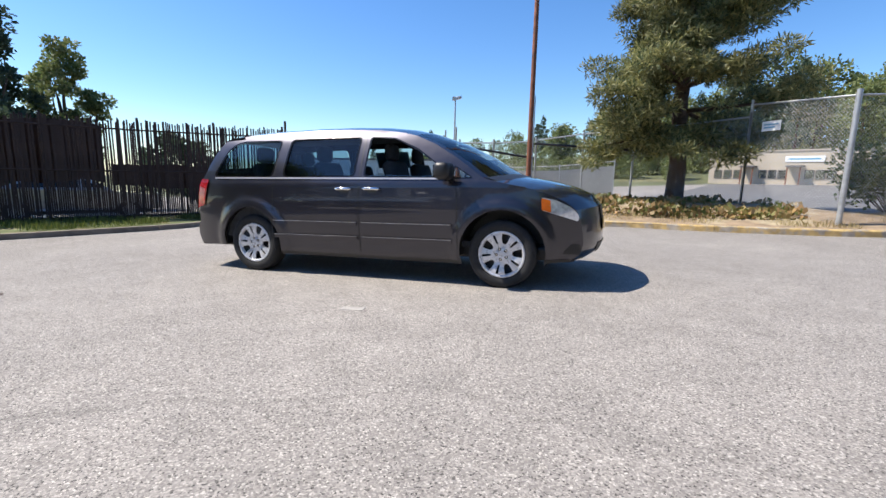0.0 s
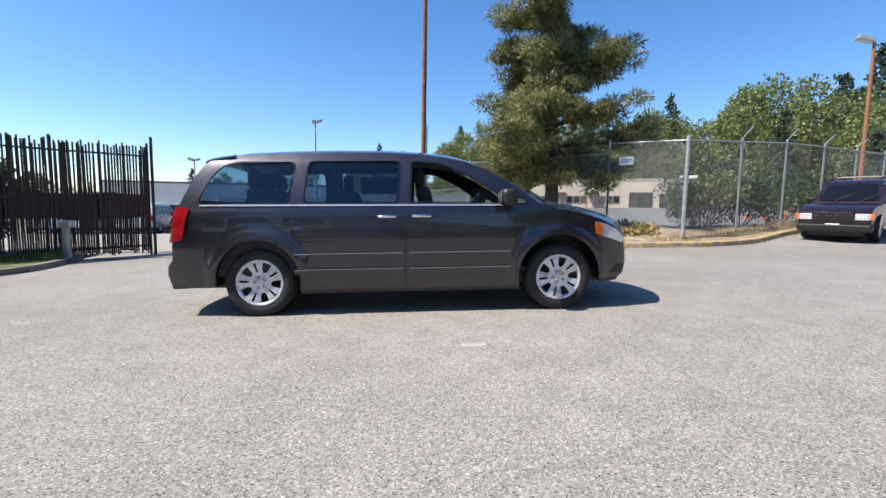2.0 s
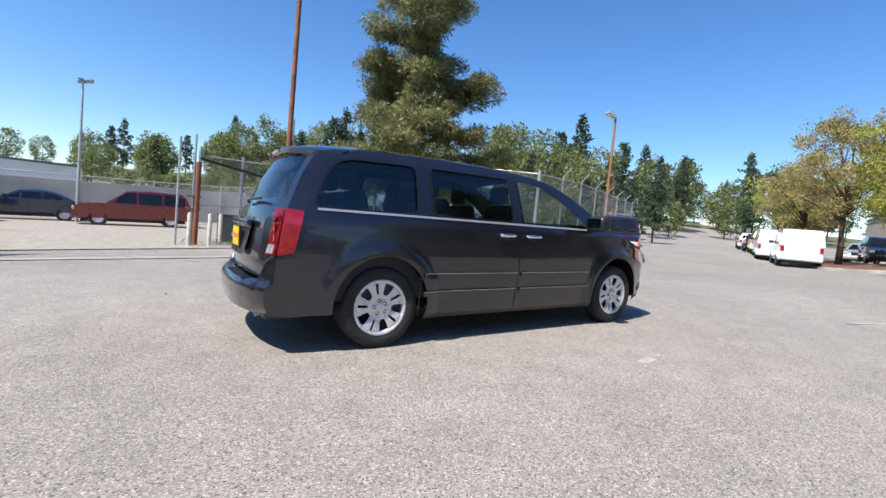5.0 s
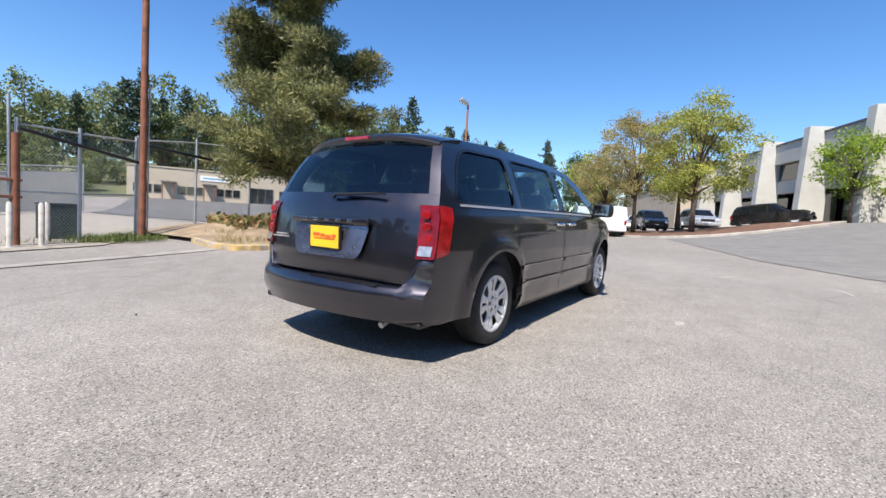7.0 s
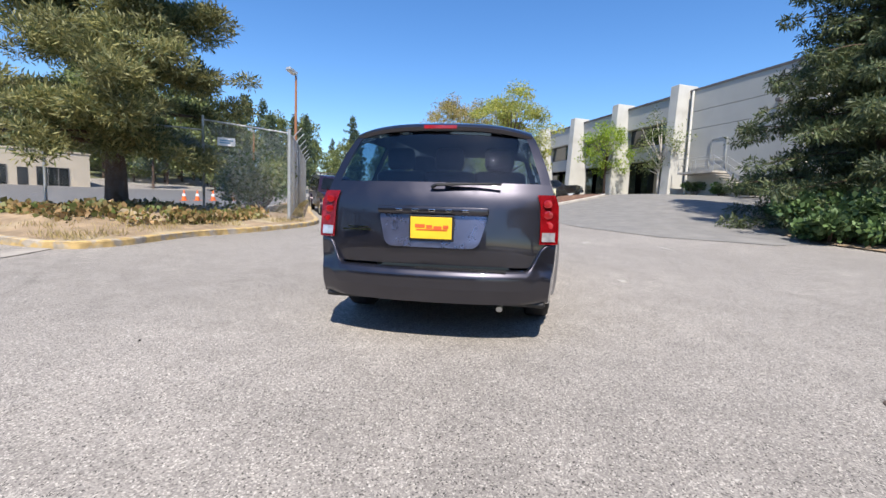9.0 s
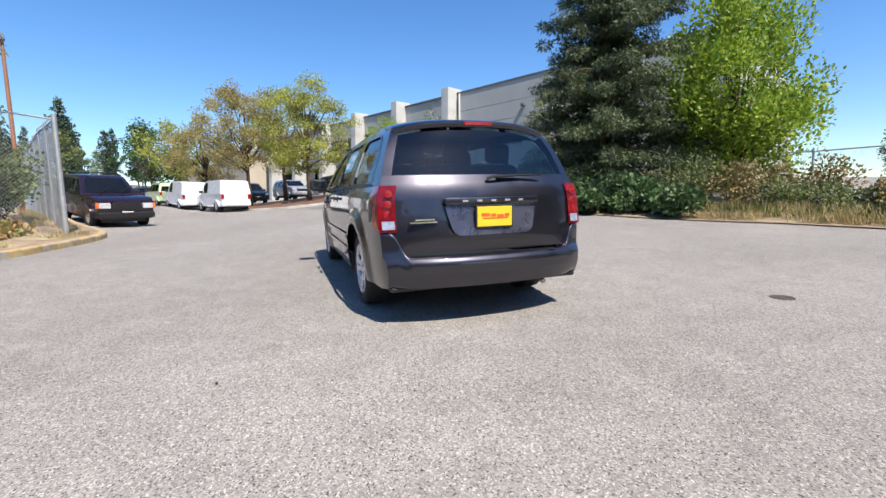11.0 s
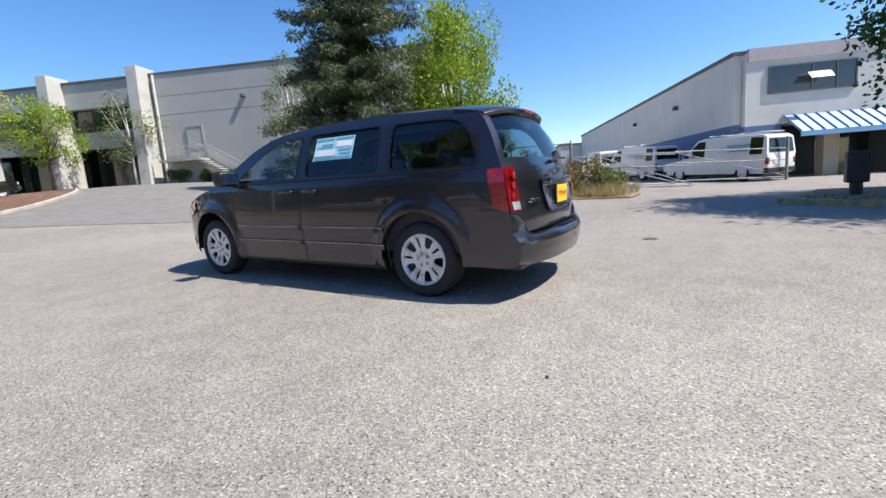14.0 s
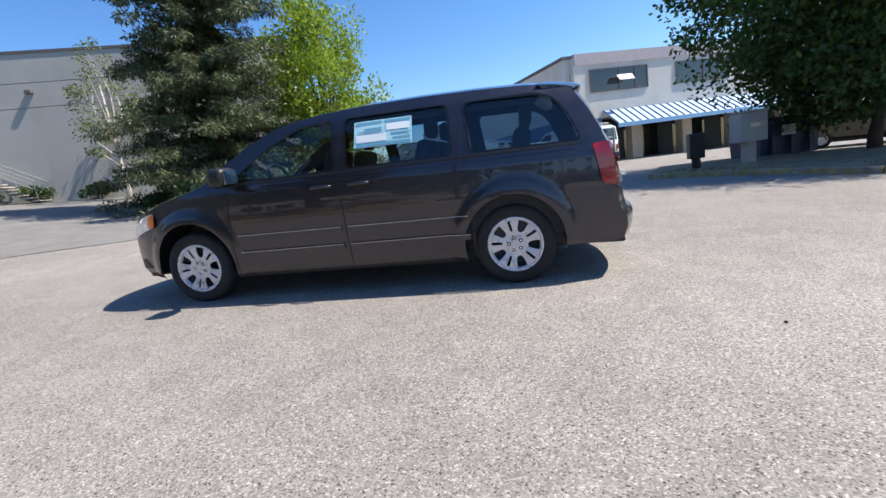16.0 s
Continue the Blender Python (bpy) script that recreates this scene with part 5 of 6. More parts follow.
def chain_link(points, height, label, post_r=0.035, arms=False, lift=0.1, post_mat=None, tops=True, mid=False, mesh_mat=None):
    f = thing("chain_link_fence", Matrix(), label, "fence")
    for i, (x, y) in enumerate(points):
        z = gz(x, y) + lift
        tall = height + 0.12
        part("post", tube_bm([(x, y, z - 0.3), (x, y, z + tall)], post_r * (1.6 if i == 0 and arms else 1.0), 10), post_mat or GALV, f, smooth=True, angle=50)
        if arms and i:
            d = Vector((points[i][0] - points[i - 1][0], points[i][1] - points[i - 1][1])).normalized()
            part("barb_arm", tube_bm([(x, y, z + tall - 0.02), (x + d.y * 0.28, y - d.x * 0.28, z + tall + 0.30)], 0.02, 6), GALV, f)
    for (x0, y0), (x1, y1) in zip(points, points[1:]):
        z0, z1 = gz(x0, y0) + lift, gz(x1, y1) + lift
        L = math.hypot(x1 - x0, y1 - y0)
        if tops:
            part("top_rail", tube_bm([(x0, y0, z0 + height), (x1, y1, z1 + height)], 0.022, 8), GALV, f, smooth=True, angle=50)
        if mid:
            part("middle_rail", tube_bm([(x0, y0, z0 + height * 0.45), (x1, y1, z1 + height * 0.45)], 0.02, 8), GALV, f, smooth=True, angle=50)
        p = part("wire_mesh", mesh_panel(L, height - 0.06), mesh_mat or GALV, f, "woven galvanised wire")
        m = Matrix.Translation((x0, y0, z0 + 0.04)) @ Matrix.Rotation(math.atan2(y1 - y0, x1 - x0), 4, "Z")
        sh = Matrix.Identity(4)
        sh[2][0] = (z1 - z0) / L
        me = p.data
        me.transform(m @ sh)
    return f


def along(p, d, ks):
    return [(p[0] + d[0] * k, p[1] + d[1] * k) for k in ks]


ROAD = (math.cos(radians(25)), math.sin(radians(25)))
chain_link([(7.45, 6.56), (6.1, 8.55)], 2.75, "tall galvanised chain-link fence beside pine", lift=0.15)
chain_link([(6.1, 8.55), (3.5, 10.9), (1.9, 11.1), (0.3, 10.9)], 2.5, "galvanised chain-link fence behind pine", lift=0.1)
chain_link(along((7.45, 6.56), ROAD, (0, 2.6, 5.2, 7.8, 10.4, 13.0, 15.6, 18.2)), 2.8, "tall chain-link fence with barb arms along road", 0.035, True, 0.1)
chain_link([(-2.25, 10.0), (-1.1, 10.35), (0.2, 10.75)], 2.55, "chain-link gate panel with dark pipes by driveway", 0.04, lift=0.0, mid=True)
g = thing("gate_post", upright(-2.28, 9.95), "rusty red steel gate post with galvanised pole", "post")
part("post", tube_bm([(0, 0, -0.2), (0, 0, 2.35)], 0.07, 12), RUST, g, smooth=True, angle=50)
part("pole", tube_bm([(-0.10, 0.02, -0.2), (-0.10, 0.02, 3.1)], 0.03, 8), GALV, g, smooth=True, angle=50)
part("hinge", box_bm(-0.25, 0.1, -0.05, 0.05, 1.0, 1.06, 0.01), RUST, g)
part("hinge", box_bm(-0.25, 0.1, -0.05, 0.05, 1.35, 1.41, 0.01), RUST, g)
g = thing("gate_pole", upright(-2.75, 9.9), "tall galvanised pole beside gate", "post")
part("pole", tube_bm([(0, 0, -0.2), (0, 0, 3.0)], 0.03, 8), GALV, g, smooth=True, angle=50)
for (x, y), (x2, y2) in (((-2.25, 9.9), (0.3, 10.5)), ((0.3, 10.5), (3.4, 10.7))):
    b = tagged(part("fence_pipe", tube_bm([(x, y, gz(x, y) + 2.45), (x2, y2, gz(x2, y2) + 1.95)], 0.04, 8), BLACK, smooth=True, angle=50), "dark pipe slung along fence top", "pipe")
OLD_WHITE = material("weathered_white_paint", (0.50, 0.47, 0.42), 0.8, vary=0.2, size=6, second=(0.30, 0.20, 0.14), second_at=0.6, second_size=5)
for x, y in ((-1.95, 9.6), (-1.55, 10.9), (-2.45, 9.55)):
    b = thing("bollard", upright(x, y), "short white weathered bollard beside gate", "bollard")
    part("pipe", tube_bm([(0, 0, -0.2), (0, 0, 0.88), (0, 0, 0.93)], [0.055, 0.055, 0.03], 12), OLD_WHITE, b, smooth=True, angle=50)
    part("foot", lathe_bm([(0.001, 0.03), (0.12, 0.03), (0.13, 0.0)], 16, "Z"), CONCRETE, b)
b = thing("utility_box", upright(-1.2, 11.6), "dark green metal utility box behind fence", "utility box")
part("cabinet", box_bm(-0.35, 0.35, -0.25, 0.25, 0, 0.85, 0.03), material("dark_green_paint", (0.02, 0.035, 0.03), 0.5, vary=0.1), b)
part("lid", box_bm(-0.37, 0.37, -0.27, 0.27, 0.85, 0.90, 0.02), BLACK, b)


def slat_fence():
    f = thing("slatted_fence", Matrix(), "tall dark brown slatted wire fence with ragged top", "fence")
    pts = [(-7.0, 6.5), (-8.3, 5.1), (-9.5, 3.7), (-10.5, 2.0), (-11.4, 0.3), (-12.9, -1.7)]
    random.seed(3)
    slat = box_bm(-0.018, 0.018, -0.008, 0.008, 0, 1)
    me = bpy.data.meshes.new("slat")
    slat.to_mesh(me)
    slat.free()
    me.materials.append(BROWN_SLAT)
    for (x0, y0), (x1, y1) in zip(pts, pts[1:]):
        part("post", tube_bm([(x0, y0, gz(x0, y0) - 0.2), (x0, y0, gz(x0, y0) + 2.88)], 0.03, 8), BROWN_SLAT, f)
        L = math.hypot(x1 - x0, y1 - y0)
        turn = math.atan2(y1 - y0, x1 - x0)
        for h in (0.25, 1.45, 2.55):
            part("rail", tube_bm([(x0, y0, gz(x0, y0) + h), (x1, y1, gz(x1, y1) + h)], 0.025, 6), BROWN_SLAT, f)
        n = int(L / 0.043)
        for i in range(n):
            k = (i + 0.5) / n
            if random.random() < 0.035:
                continue
            x, y = x0 + (x1 - x0) * k, y0 + (y1 - y0) * k
            s = new("slat", me)
            s.parent = f
            s.matrix_local = Matrix.Translation((x, y, gz(x, y) + random.uniform(0.05, 0.16))) @ Matrix.Rotation(turn + random.gauss(0, 0.06), 4, "Z") @ Matrix.Rotation(random.gauss(0, 0.008), 4, "Y") @ Matrix.Diagonal((1, 1, random.uniform(2.60, 2.72), 1))
    x0, y0 = pts[0]
    part("end_post", tube_bm([(x0 + 0.08, y0 + 0.05, gz(x0, y0) - 0.2), (x0 + 0.08, y0 + 0.05, gz(x0, y0) + 3.05)], 0.035, 10), BROWN_SLAT, f)
    # dark sheets added behind the slats, in place of the shaded lot beyond
    for (xa, ya), (xb, yb), za, zb in (((-10.2, 3.2), (-13.0, -1.7), 1.15, 2.7), ((-7.2, 6.7), (-10.1, 3.3), 0.95, 1.6)):
        bm = bmesh.new()
        n = 12
        rows = [[bm.verts.new((xa + (xb - xa) * i / n - 0.06 + random.gauss(0, 0.01), ya + (yb - ya) * i / n + 0.05, gz(xa, ya) + z + random.gauss(0, 0.03))) for z in (za, (za + zb) / 2, zb)] for i in range(n + 1)]
        for a, b in zip(rows, rows[1:]):
            for j in range(2):
                bm.faces.new((a[j], a[j + 1], b[j + 1], b[j]))
        bmesh.ops.solidify(bm, geom=bm.faces, thickness=0.01)
        part("privacy_screen", bm, BROWN_SLAT, f, "dark brown sheet standing in for shaded lot behind slats")


slat_fence()
b = thing("pipe_stand", upright(-7.9, 4.9), "pale metal meter stand before slatted fence", "utility meter")
part("post", box_bm(-0.06, 0.06, -0.06, 0.06, 0, 0.85, 0.01), GALV, b)
part("meter", box_bm(-0.12, 0.16, -0.09, 0.09, 0.78, 0.95, 0.03), GALV, b)


# ---- poles and lamps ----
p = thing("utility_pole", upright(0.17, 10.25), "tall slim rust-brown steel pole beside fence", "pole")
part("shaft", tube_bm([(0, 0, -0.3), (0, 0, 8), (0, 0, 15)], [0.085, 0.075, 0.06], 14), RUST, p, smooth=True, angle=50)
part("base_collar", lathe_bm([(0.085, 0.0), (0.13, 0.0), (0.13, 0.1), (0.085, 0.12)], 20, "Z"), RUST, p)
part("conduit", tube_bm([(0.11, -0.02, 0), (0.11, -0.02, 4.0)], 0.02, 6), GALV, p)


def street_lamp(x, y, h, turn, heads, mat, label, s=1.0):
    l = thing("street_lamp", upright(x, y, None, turn), label, "street lamp")
    part("pole", tube_bm([(0, 0, -0.3), (0, 0, h * 0.6), (0, 0, h)], [0.09 * s, 0.075 * s, 0.06 * s], 10), mat, l, smooth=True, angle=50)
    for sx in heads:
        hd = part("lamp_head", box_bm(sx * 0.05, sx * (0.65 if s == 1 else 0.42), -0.16 * s, 0.16 * s, h - 0.02, h + 0.16 * s, 0.03), GALV, l)
        hd.data.transform(Matrix.Translation((0, 0, h)) @ Matrix.Rotation(radians(-18 * sx), 4, "Y") @ Matrix.Translation((0, 0, -h)))
        part("lens", box_bm(sx * 0.12, sx * (0.6 if s == 1 else 0.38), -0.13 * s, 0.13 * s, h - 0.04, h - 0.025), WHITE, hd).data.transform(Matrix.Translation((0, 0, h)) @ Matrix.Rotation(radians(-18 * sx), 4, "Y") @ Matrix.Translation((0, 0, -h)))


ORANGE_POLE = material("orange_brown_pole", (0.30, 0.13, 0.06), 0.6, vary=0.15)
street_lamp(18.2, 12.0, 7.3, 160, (1,), ORANGE_POLE, "brown street lamp with angled white head")
street_lamp(45.9, 32.2, 7.5, 160, (1,), ORANGE_POLE, "brown street lamp farther along road")
street_lamp(-6.4, 22.5, 6.5, 20, (1, -0.4), GALV, "grey lot lamp with tilted head", 0.8)
street_lamp(-16.9, 29.0, 5.0, 10, (1, -1), GALV, "grey twin-headed lot lamp", 0.8)


# ---- buildings ----
def window(parent, x0, x1, z0, z1, y=-0.03, mullions=1, name="window", frame_mat=None):
    w = part(name, box_bm(x0, x1, y, y + 0.02, z0, z1), PANE, parent, "dark glass window")
    fr = frame_mat or ROOFING
    for a, b, c, d in ((x0 - 0.05, x0, z0, z1), (x1, x1 + 0.05, z0, z1), (x0 - 0.05, x1 + 0.05, z0 - 0.05, z0), (x0 - 0.05, x1 + 0.05, z1, z1 + 0.05)):
        part("window_frame", box_bm(a, b, y - 0.03, y + 0.04, c, d), fr, w)
    for k in range(mullions):
        x = x0 + (x1 - x0) * (k + 1) / (mullions + 1)
        part("mullion", box_bm(x - 0.025, x + 0.025, y - 0.025, y, z0, z1), fr, w)
    return w


FIN_WHITE = material("weathered_fin_paint", (0.50, 0.49, 0.455), 0.85, vary=0.08, size=0.9, second=(0.44, 0.425, 0.39), second_size=0.6)


def warehouse():
    z0 = gz(27.8, -12.2) - 0.1
    w = thing("warehouse", pose(27.8, -12.2, z0, 0, 0, 25), "long pale grey concrete warehouse with white fins", "warehouse")
    H = 7.15
    # plain wall with cast joints towards the spruce; local x runs up the road, the yard lies at +y
    x = -19.0
    for i in range(3):
        a, b = x + i * 6.33 + 0.015, x + (i + 1) * 6.33 - 0.015
        for za, zb in ((-2.6, 4.55), (4.58, 5.75), (5.78, H)):
            part("wall_panel", box_bm(a - (0.02 if i else 0), b + 0.02, -0.6, 0.0, za, zb), WALL_GREY, w)
    part("back_wall", box_bm(-19, 60, -20, -19.6, -1.2, H), WALL_GREY, w)
    part("end_wall", box_bm(-19, -18.6, -19.6, -0.6, -1.2, H), WALL_GREY, w)
    part("roof", box_bm(-18.9, 60, -19.5, -0.3, H - 0.5, H - 0.35), ROOFING, w)
    part("parapet_cap", box_bm(-19.05, 60, -0.65, 0.04, H, H + 0.14), ROOFING, w)
    # blackened wall gives the recessed bays their shade
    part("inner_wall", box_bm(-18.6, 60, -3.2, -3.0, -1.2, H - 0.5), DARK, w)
    for i in range(9):
        a, b = 0.85 + 6.4 * i, 6.4 * (i + 1) + 0.1
        part("wall_panel", box_bm(a, b, -0.6, -0.05, 5.5, H), WALL_GREY, w)
        part("spandrel", box_bm(a, b, -1.0, -0.45, 2.9, 4.0), WALL_GREY, w)
        window(w, a + 0.1, b - 0.1, 4.05, 5.45, -0.5, 7)
        part("ground_glazing", box_bm(a, b, -1.9, -1.85, 0.2, 2.9), PANE, w)
        part("low_wall", box_bm(a, b, -1.2, -1.0, -0.9, 0.3), CONCRETE, w)
    for i in range(9):
        bm = bmesh.new()
        vs = add_box(bm, 6.4 * i + 0.1, 6.4 * i + 0.85, -0.6, 1.0, -1.6, H + 0.45, 0.02)
        for v in bm.verts:
            if v.co.z < 2 and v.co.y > 0.5:
                v.co.y += 0.35
        part("fin", bm, FIN_WHITE, w, "white concrete fin")
    part("downpipe", tube_bm([(-0.25, 0.10, -0.4), (-0.25, 0.10, H)], 0.07, 8), WALL_WHITE, w)
    d = part("door", box_bm(-3.1, -2.1, 0.0, 0.05, 1.55, 3.65), WALL_GREY, w, "grey metal door")
    for a, b, c, e in ((-3.18, -3.1, 1.55, 3.72), (-2.1, -2.02, 1.55, 3.72), (-3.1, -2.1, 3.65, 3.72)):
        part("door_frame", box_bm(a, b, 0.0, 0.08, c, e), GALV, d)
    land = part("stair_landing", box_bm(-3.4, -0.6, 0.0, 1.2, 1.42, 1.55), CONCRETE, w)
    for k in range(9):
        part("stair_step", box_bm(-3.7 - 0.28 * k, -3.4 - 0.28 * k, 0.1, 1.2, 1.25 - 0.17 * k, 1.31 - 0.17 * k), CONCRETE, w)
    for y in (0.1, 1.15):
        part("stair_rail", tube_bm([(-0.6, y, 2.45), (-3.4, y, 2.45), (-6.0, y, 0.85)], 0.022, 6), GALV, w)
        part("stair_rail", tube_bm([(-0.6, y, 2.0), (-3.4, y, 2.0), (-6.0, y, 0.4)], 0.016, 6), GALV, w)
        for x, z in ((-0.6, 1.5), (-2.0, 1.5), (-3.4, 1.5), (-4.6, 0.75), (-5.9, -0.05)):
            part("baluster", tube_bm([(x, y, z), (x, y, z + 0.95)], 0.018, 6), GALV, w)
    for k in range(7):
        part("stair_step", box_bm(7.6 + 0.3 * k, 7.9 + 0.3 * k, 0.2, 1.5, -0.9 + 0.17 * k, -0.83 + 0.17 * k), CONCRETE, w)
    for x, z in ((-6.3, 0.0), (-12.7, 0.0)):
        part("wall_lamp", box_bm(x - 0.15, x + 0.15, 0.0, 0.25, 5.2, 5.4, 0.03), ROOFING, w)


warehouse()


def tan_hall():
    x, y = 14.0, 50.0
    t = thing("tan_hall", pose(x, y, min(gz(x, y), gz(31, 40)) - 0.1, 0, 0, -30.5), "low tan stucco hall with small windows and awnings", "building")
    part("wall", box_bm(0, 19.8, 0, 9, -0.5, 3.35), WALL_TAN, t)
    part("parapet_cap", box_bm(-0.08, 19.88, -0.08, 9.08, 3.35, 3.48), WALL_TAN, t)
    for k in (0.6, 1.5, 2.4, 4.6, 5.4, 6.2, 8.3, 9.1, 9.9):
        window(t, k, k + 0.6, 0.75, 1.5, -0.03, 0)
    for k in (3.2, 7.0):
        a = part("entry_roof", box_bm(k - 0.1, k + 1.2, -1.1, 0, 1.8, 1.95), ROOFING, t)
        part("entry_post", box_bm(k, k + 0.1, -1.0, -0.9, -0.3, 1.8), RUST, a)
        part("entry_post", box_bm(k + 1.0, k + 1.1, -1.0, -0.9, -0.3, 1.8), RUST, a)
    window(t, 11.6, 14.0, 0.1, 1.9, -0.03, 2)
    window(t, 16.0, 18.2, 0.1, 1.9, -0.03, 2)
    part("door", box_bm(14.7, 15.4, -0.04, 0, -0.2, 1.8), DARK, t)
    sign = part("wall_sign", box_bm(6.6, 9.6, -0.06, 0, 2.3, 2.85, 0.01), WHITE, t, "white wall sign with dark bar")
    part("sign_print", box_bm(6.9, 9.3, -0.066, -0.06, 2.5, 2.65), INK_BLUE, sign)
    part("rooftop_unit", box_bm(16.5, 18.5, 2, 3.4, 3.35, 3.9, 0.03), WALL_WHITE, t)


tan_hall()


def workshop():
    z0 = min(gz(-4.75, -23.7), gz(11, -60)) - 0.3
    w = thing("workshop", pose(-4.75, -23.7, z0, 0, 0, -66.4), "long white workshop with blue band and office front", "building")
    H = 6.45
    # long side faces the yard; local x runs away from the office corner, local -y is the inside
    part("side_wall", box_bm(0, 42, -0.4, 0, 2.6, H), WALL_WHITE, w)
    part("blue_band", box_bm(0, 42, -0.42, 0.004, -1, 3.05), BLUE_BAND, w)
    part("roof", box_bm(0, 42, -24, -0.4, H - 0.4, H - 0.2), ROOFING, w)
    part("roof_edge", box_bm(-0.1, 42, -0.5, 0.08, H, H + 0.18), ROOFING, w)
    for x in (7.0, 16.0):
        part("wall_lamp", box_bm(x, x + 0.4, 0.004, 0.25, 4.9, 5.15, 0.03), ROOFING, w)
    for x in (9.0, 14.0, 22.0, 30.0):
        part("roof_vent", box_bm(x, x + 0.3, -0.9, -0.6, H, H + 0.5, 0.03), GALV, w)
    part("annex", box_bm(42, 62, -8, 3.0, -1, 5.4), WALL_WHITE, w)
    part("annex_roof_edge", box_bm(41.9, 62, -8, 3.1, 5.4, 5.6), RUST, w)
    f = part("office_wall", box_bm(-0.35, 0, -22, -0.42, 2.9, H), WALL_WHITE, w)
    part("office_cornice", box_bm(-0.42, 0.02, -22, -0.5, H - 0.45, H + 0.19), material("mauve_cornice", (0.5, 0.44, 0.45), 0.7, vary=0.08), w)
    part("blue_band", box_bm(-0.354, 0, -2.1, -0.425, -1, 2.895), BLUE_BAND, w)
    # wall coloured near-black for the shade under the office front
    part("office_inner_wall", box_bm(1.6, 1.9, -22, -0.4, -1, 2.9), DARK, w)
    part("office_ceiling", box_bm(0, 1.7, -22, -0.42, 2.9, 3.0), WALL_TAN, w)
    for y in (-0.8, -4.5, -8.2, -12.0, -16, -20):
        part("office_pillar", box_bm(-0.3, 0.3, y - 0.35, y + 0.35, -1, 2.9), WALL_TAN, w)
    for y in (-2.4, -6.2, -10, -14):
        part("shop_glass", box_bm(1.55, 1.58, y - 1.3, y + 1.3, 0.1, 2.4), PANE, w)
    for y0, y1 in ((-5.35, -1.5), (-11.4, -7.5), (-17.4, -13.5)):
        fr = part("window", box_bm(-0.38, -0.36, y0, y1, 4.45, 5.65), PANE, w, "dark glass window")
        for a, b, c, d in ((y0 - 0.06, y0, 4.4, 5.7), (y1, y1 + 0.06, 4.4, 5.7), (y0, y1, 4.39, 4.45), (y0, y1, 5.65, 5.71), ((y0 + y1) / 2 - 0.03, (y0 + y1) / 2 + 0.03, 4.45, 5.65), (y0 + 0.8, y0 + 0.86, 4.45, 5.65)):
            part("window_frame", box_bm(-0.42, -0.35, a, b, c, d), ROOFING, fr)
    sash = part("open_sash", box_bm(-0.75, -0.72, -4.0, -3.0, 4.75, 5.2), WHITE, w, "white tilted open sash")
    sash.data.transform(Matrix.Translation((-0.73, 0, 5.2)) @ Matrix.Rotation(radians(45), 4, "Y") @ Matrix.Translation((0.73, 0, -5.2)))
    bm = bmesh.new()
    aw = part("awning", box_bm(0, 2.0, 0, 18, 0, 0.04), material("pale_blue_enamel", (0.40, 0.56, 0.74), 0.4, vary=0.08), w, "blue ribbed metal awning")
    aw.matrix_local = Matrix.Translation((-1.75, -20.2, 2.35)) @ Matrix.Rotation(radians(-32), 4, "Y")
    for k in range(37):
        part("awning_rib", box_bm(0, 2.0, k * 0.5 - 0.02, k * 0.5 + 0.02, 0.04, 0.10), BLUE_BAND, aw)
    part("awning_fascia", box_bm(-1.78, -1.72, -20.2, -2.2, 2.15, 2.38), AWNING_BLUE, w)


workshop()
for x, y, t, L, h, mat, lab in ((-34, 44, 8, 25, 4.6, WALL_WHITE, "long low white building beyond car lot"), (124, 52, 25, 10, 2.6, WHITE, "white trailer body at road end"), (62, -2, 25, 26, 5.0, WALL_TAN, "pale low building beyond maples")):
    b = wall_block("far_building", x, y, t, L, 8, h, mat, lab)
    part("roof_edge", box_bm(-0.1, L + 0.1, -0.1, 8.1, h + 0.4, h + 0.6), ROOFING, b)
    for k in range(int(L / 5)):
        window(b, 1.5 + 5 * k, 2.6 + 5 * k, 1.2, 2.2, -0.03, 0)
lot_fence = chain_link([(-14, 26.5), (-10.5, 26.8), (-7, 27), (-3.5, 27), (0, 26.5), (3.5, 26)], 2.3, "grey slatted chain-link fence behind car lot", mesh_mat=GALV)
for (x0, y0), (x1, y1) in (((-14, 26.6), (-7, 27.1)), ((-7, 27.1), (0, 26.6)), ((0, 26.6), (3.5, 26.1))):
    bm = bmesh.new()
    z0, z1 = gz(x0, y0), gz(x1, y1)
    vs = [bm.verts.new(v) for v in ((x0, y0, z0 + 0.15), (x1, y1, z1 + 0.15), (x1, y1, z1 + 2.1), (x0, y0, z0 + 2.1))]
    bm.faces.new(vs)
    bmesh.ops.solidify(bm, geom=bm.faces, thickness=0.01)
    part("privacy_cloth", bm, WALL_GREY, lot_fence)


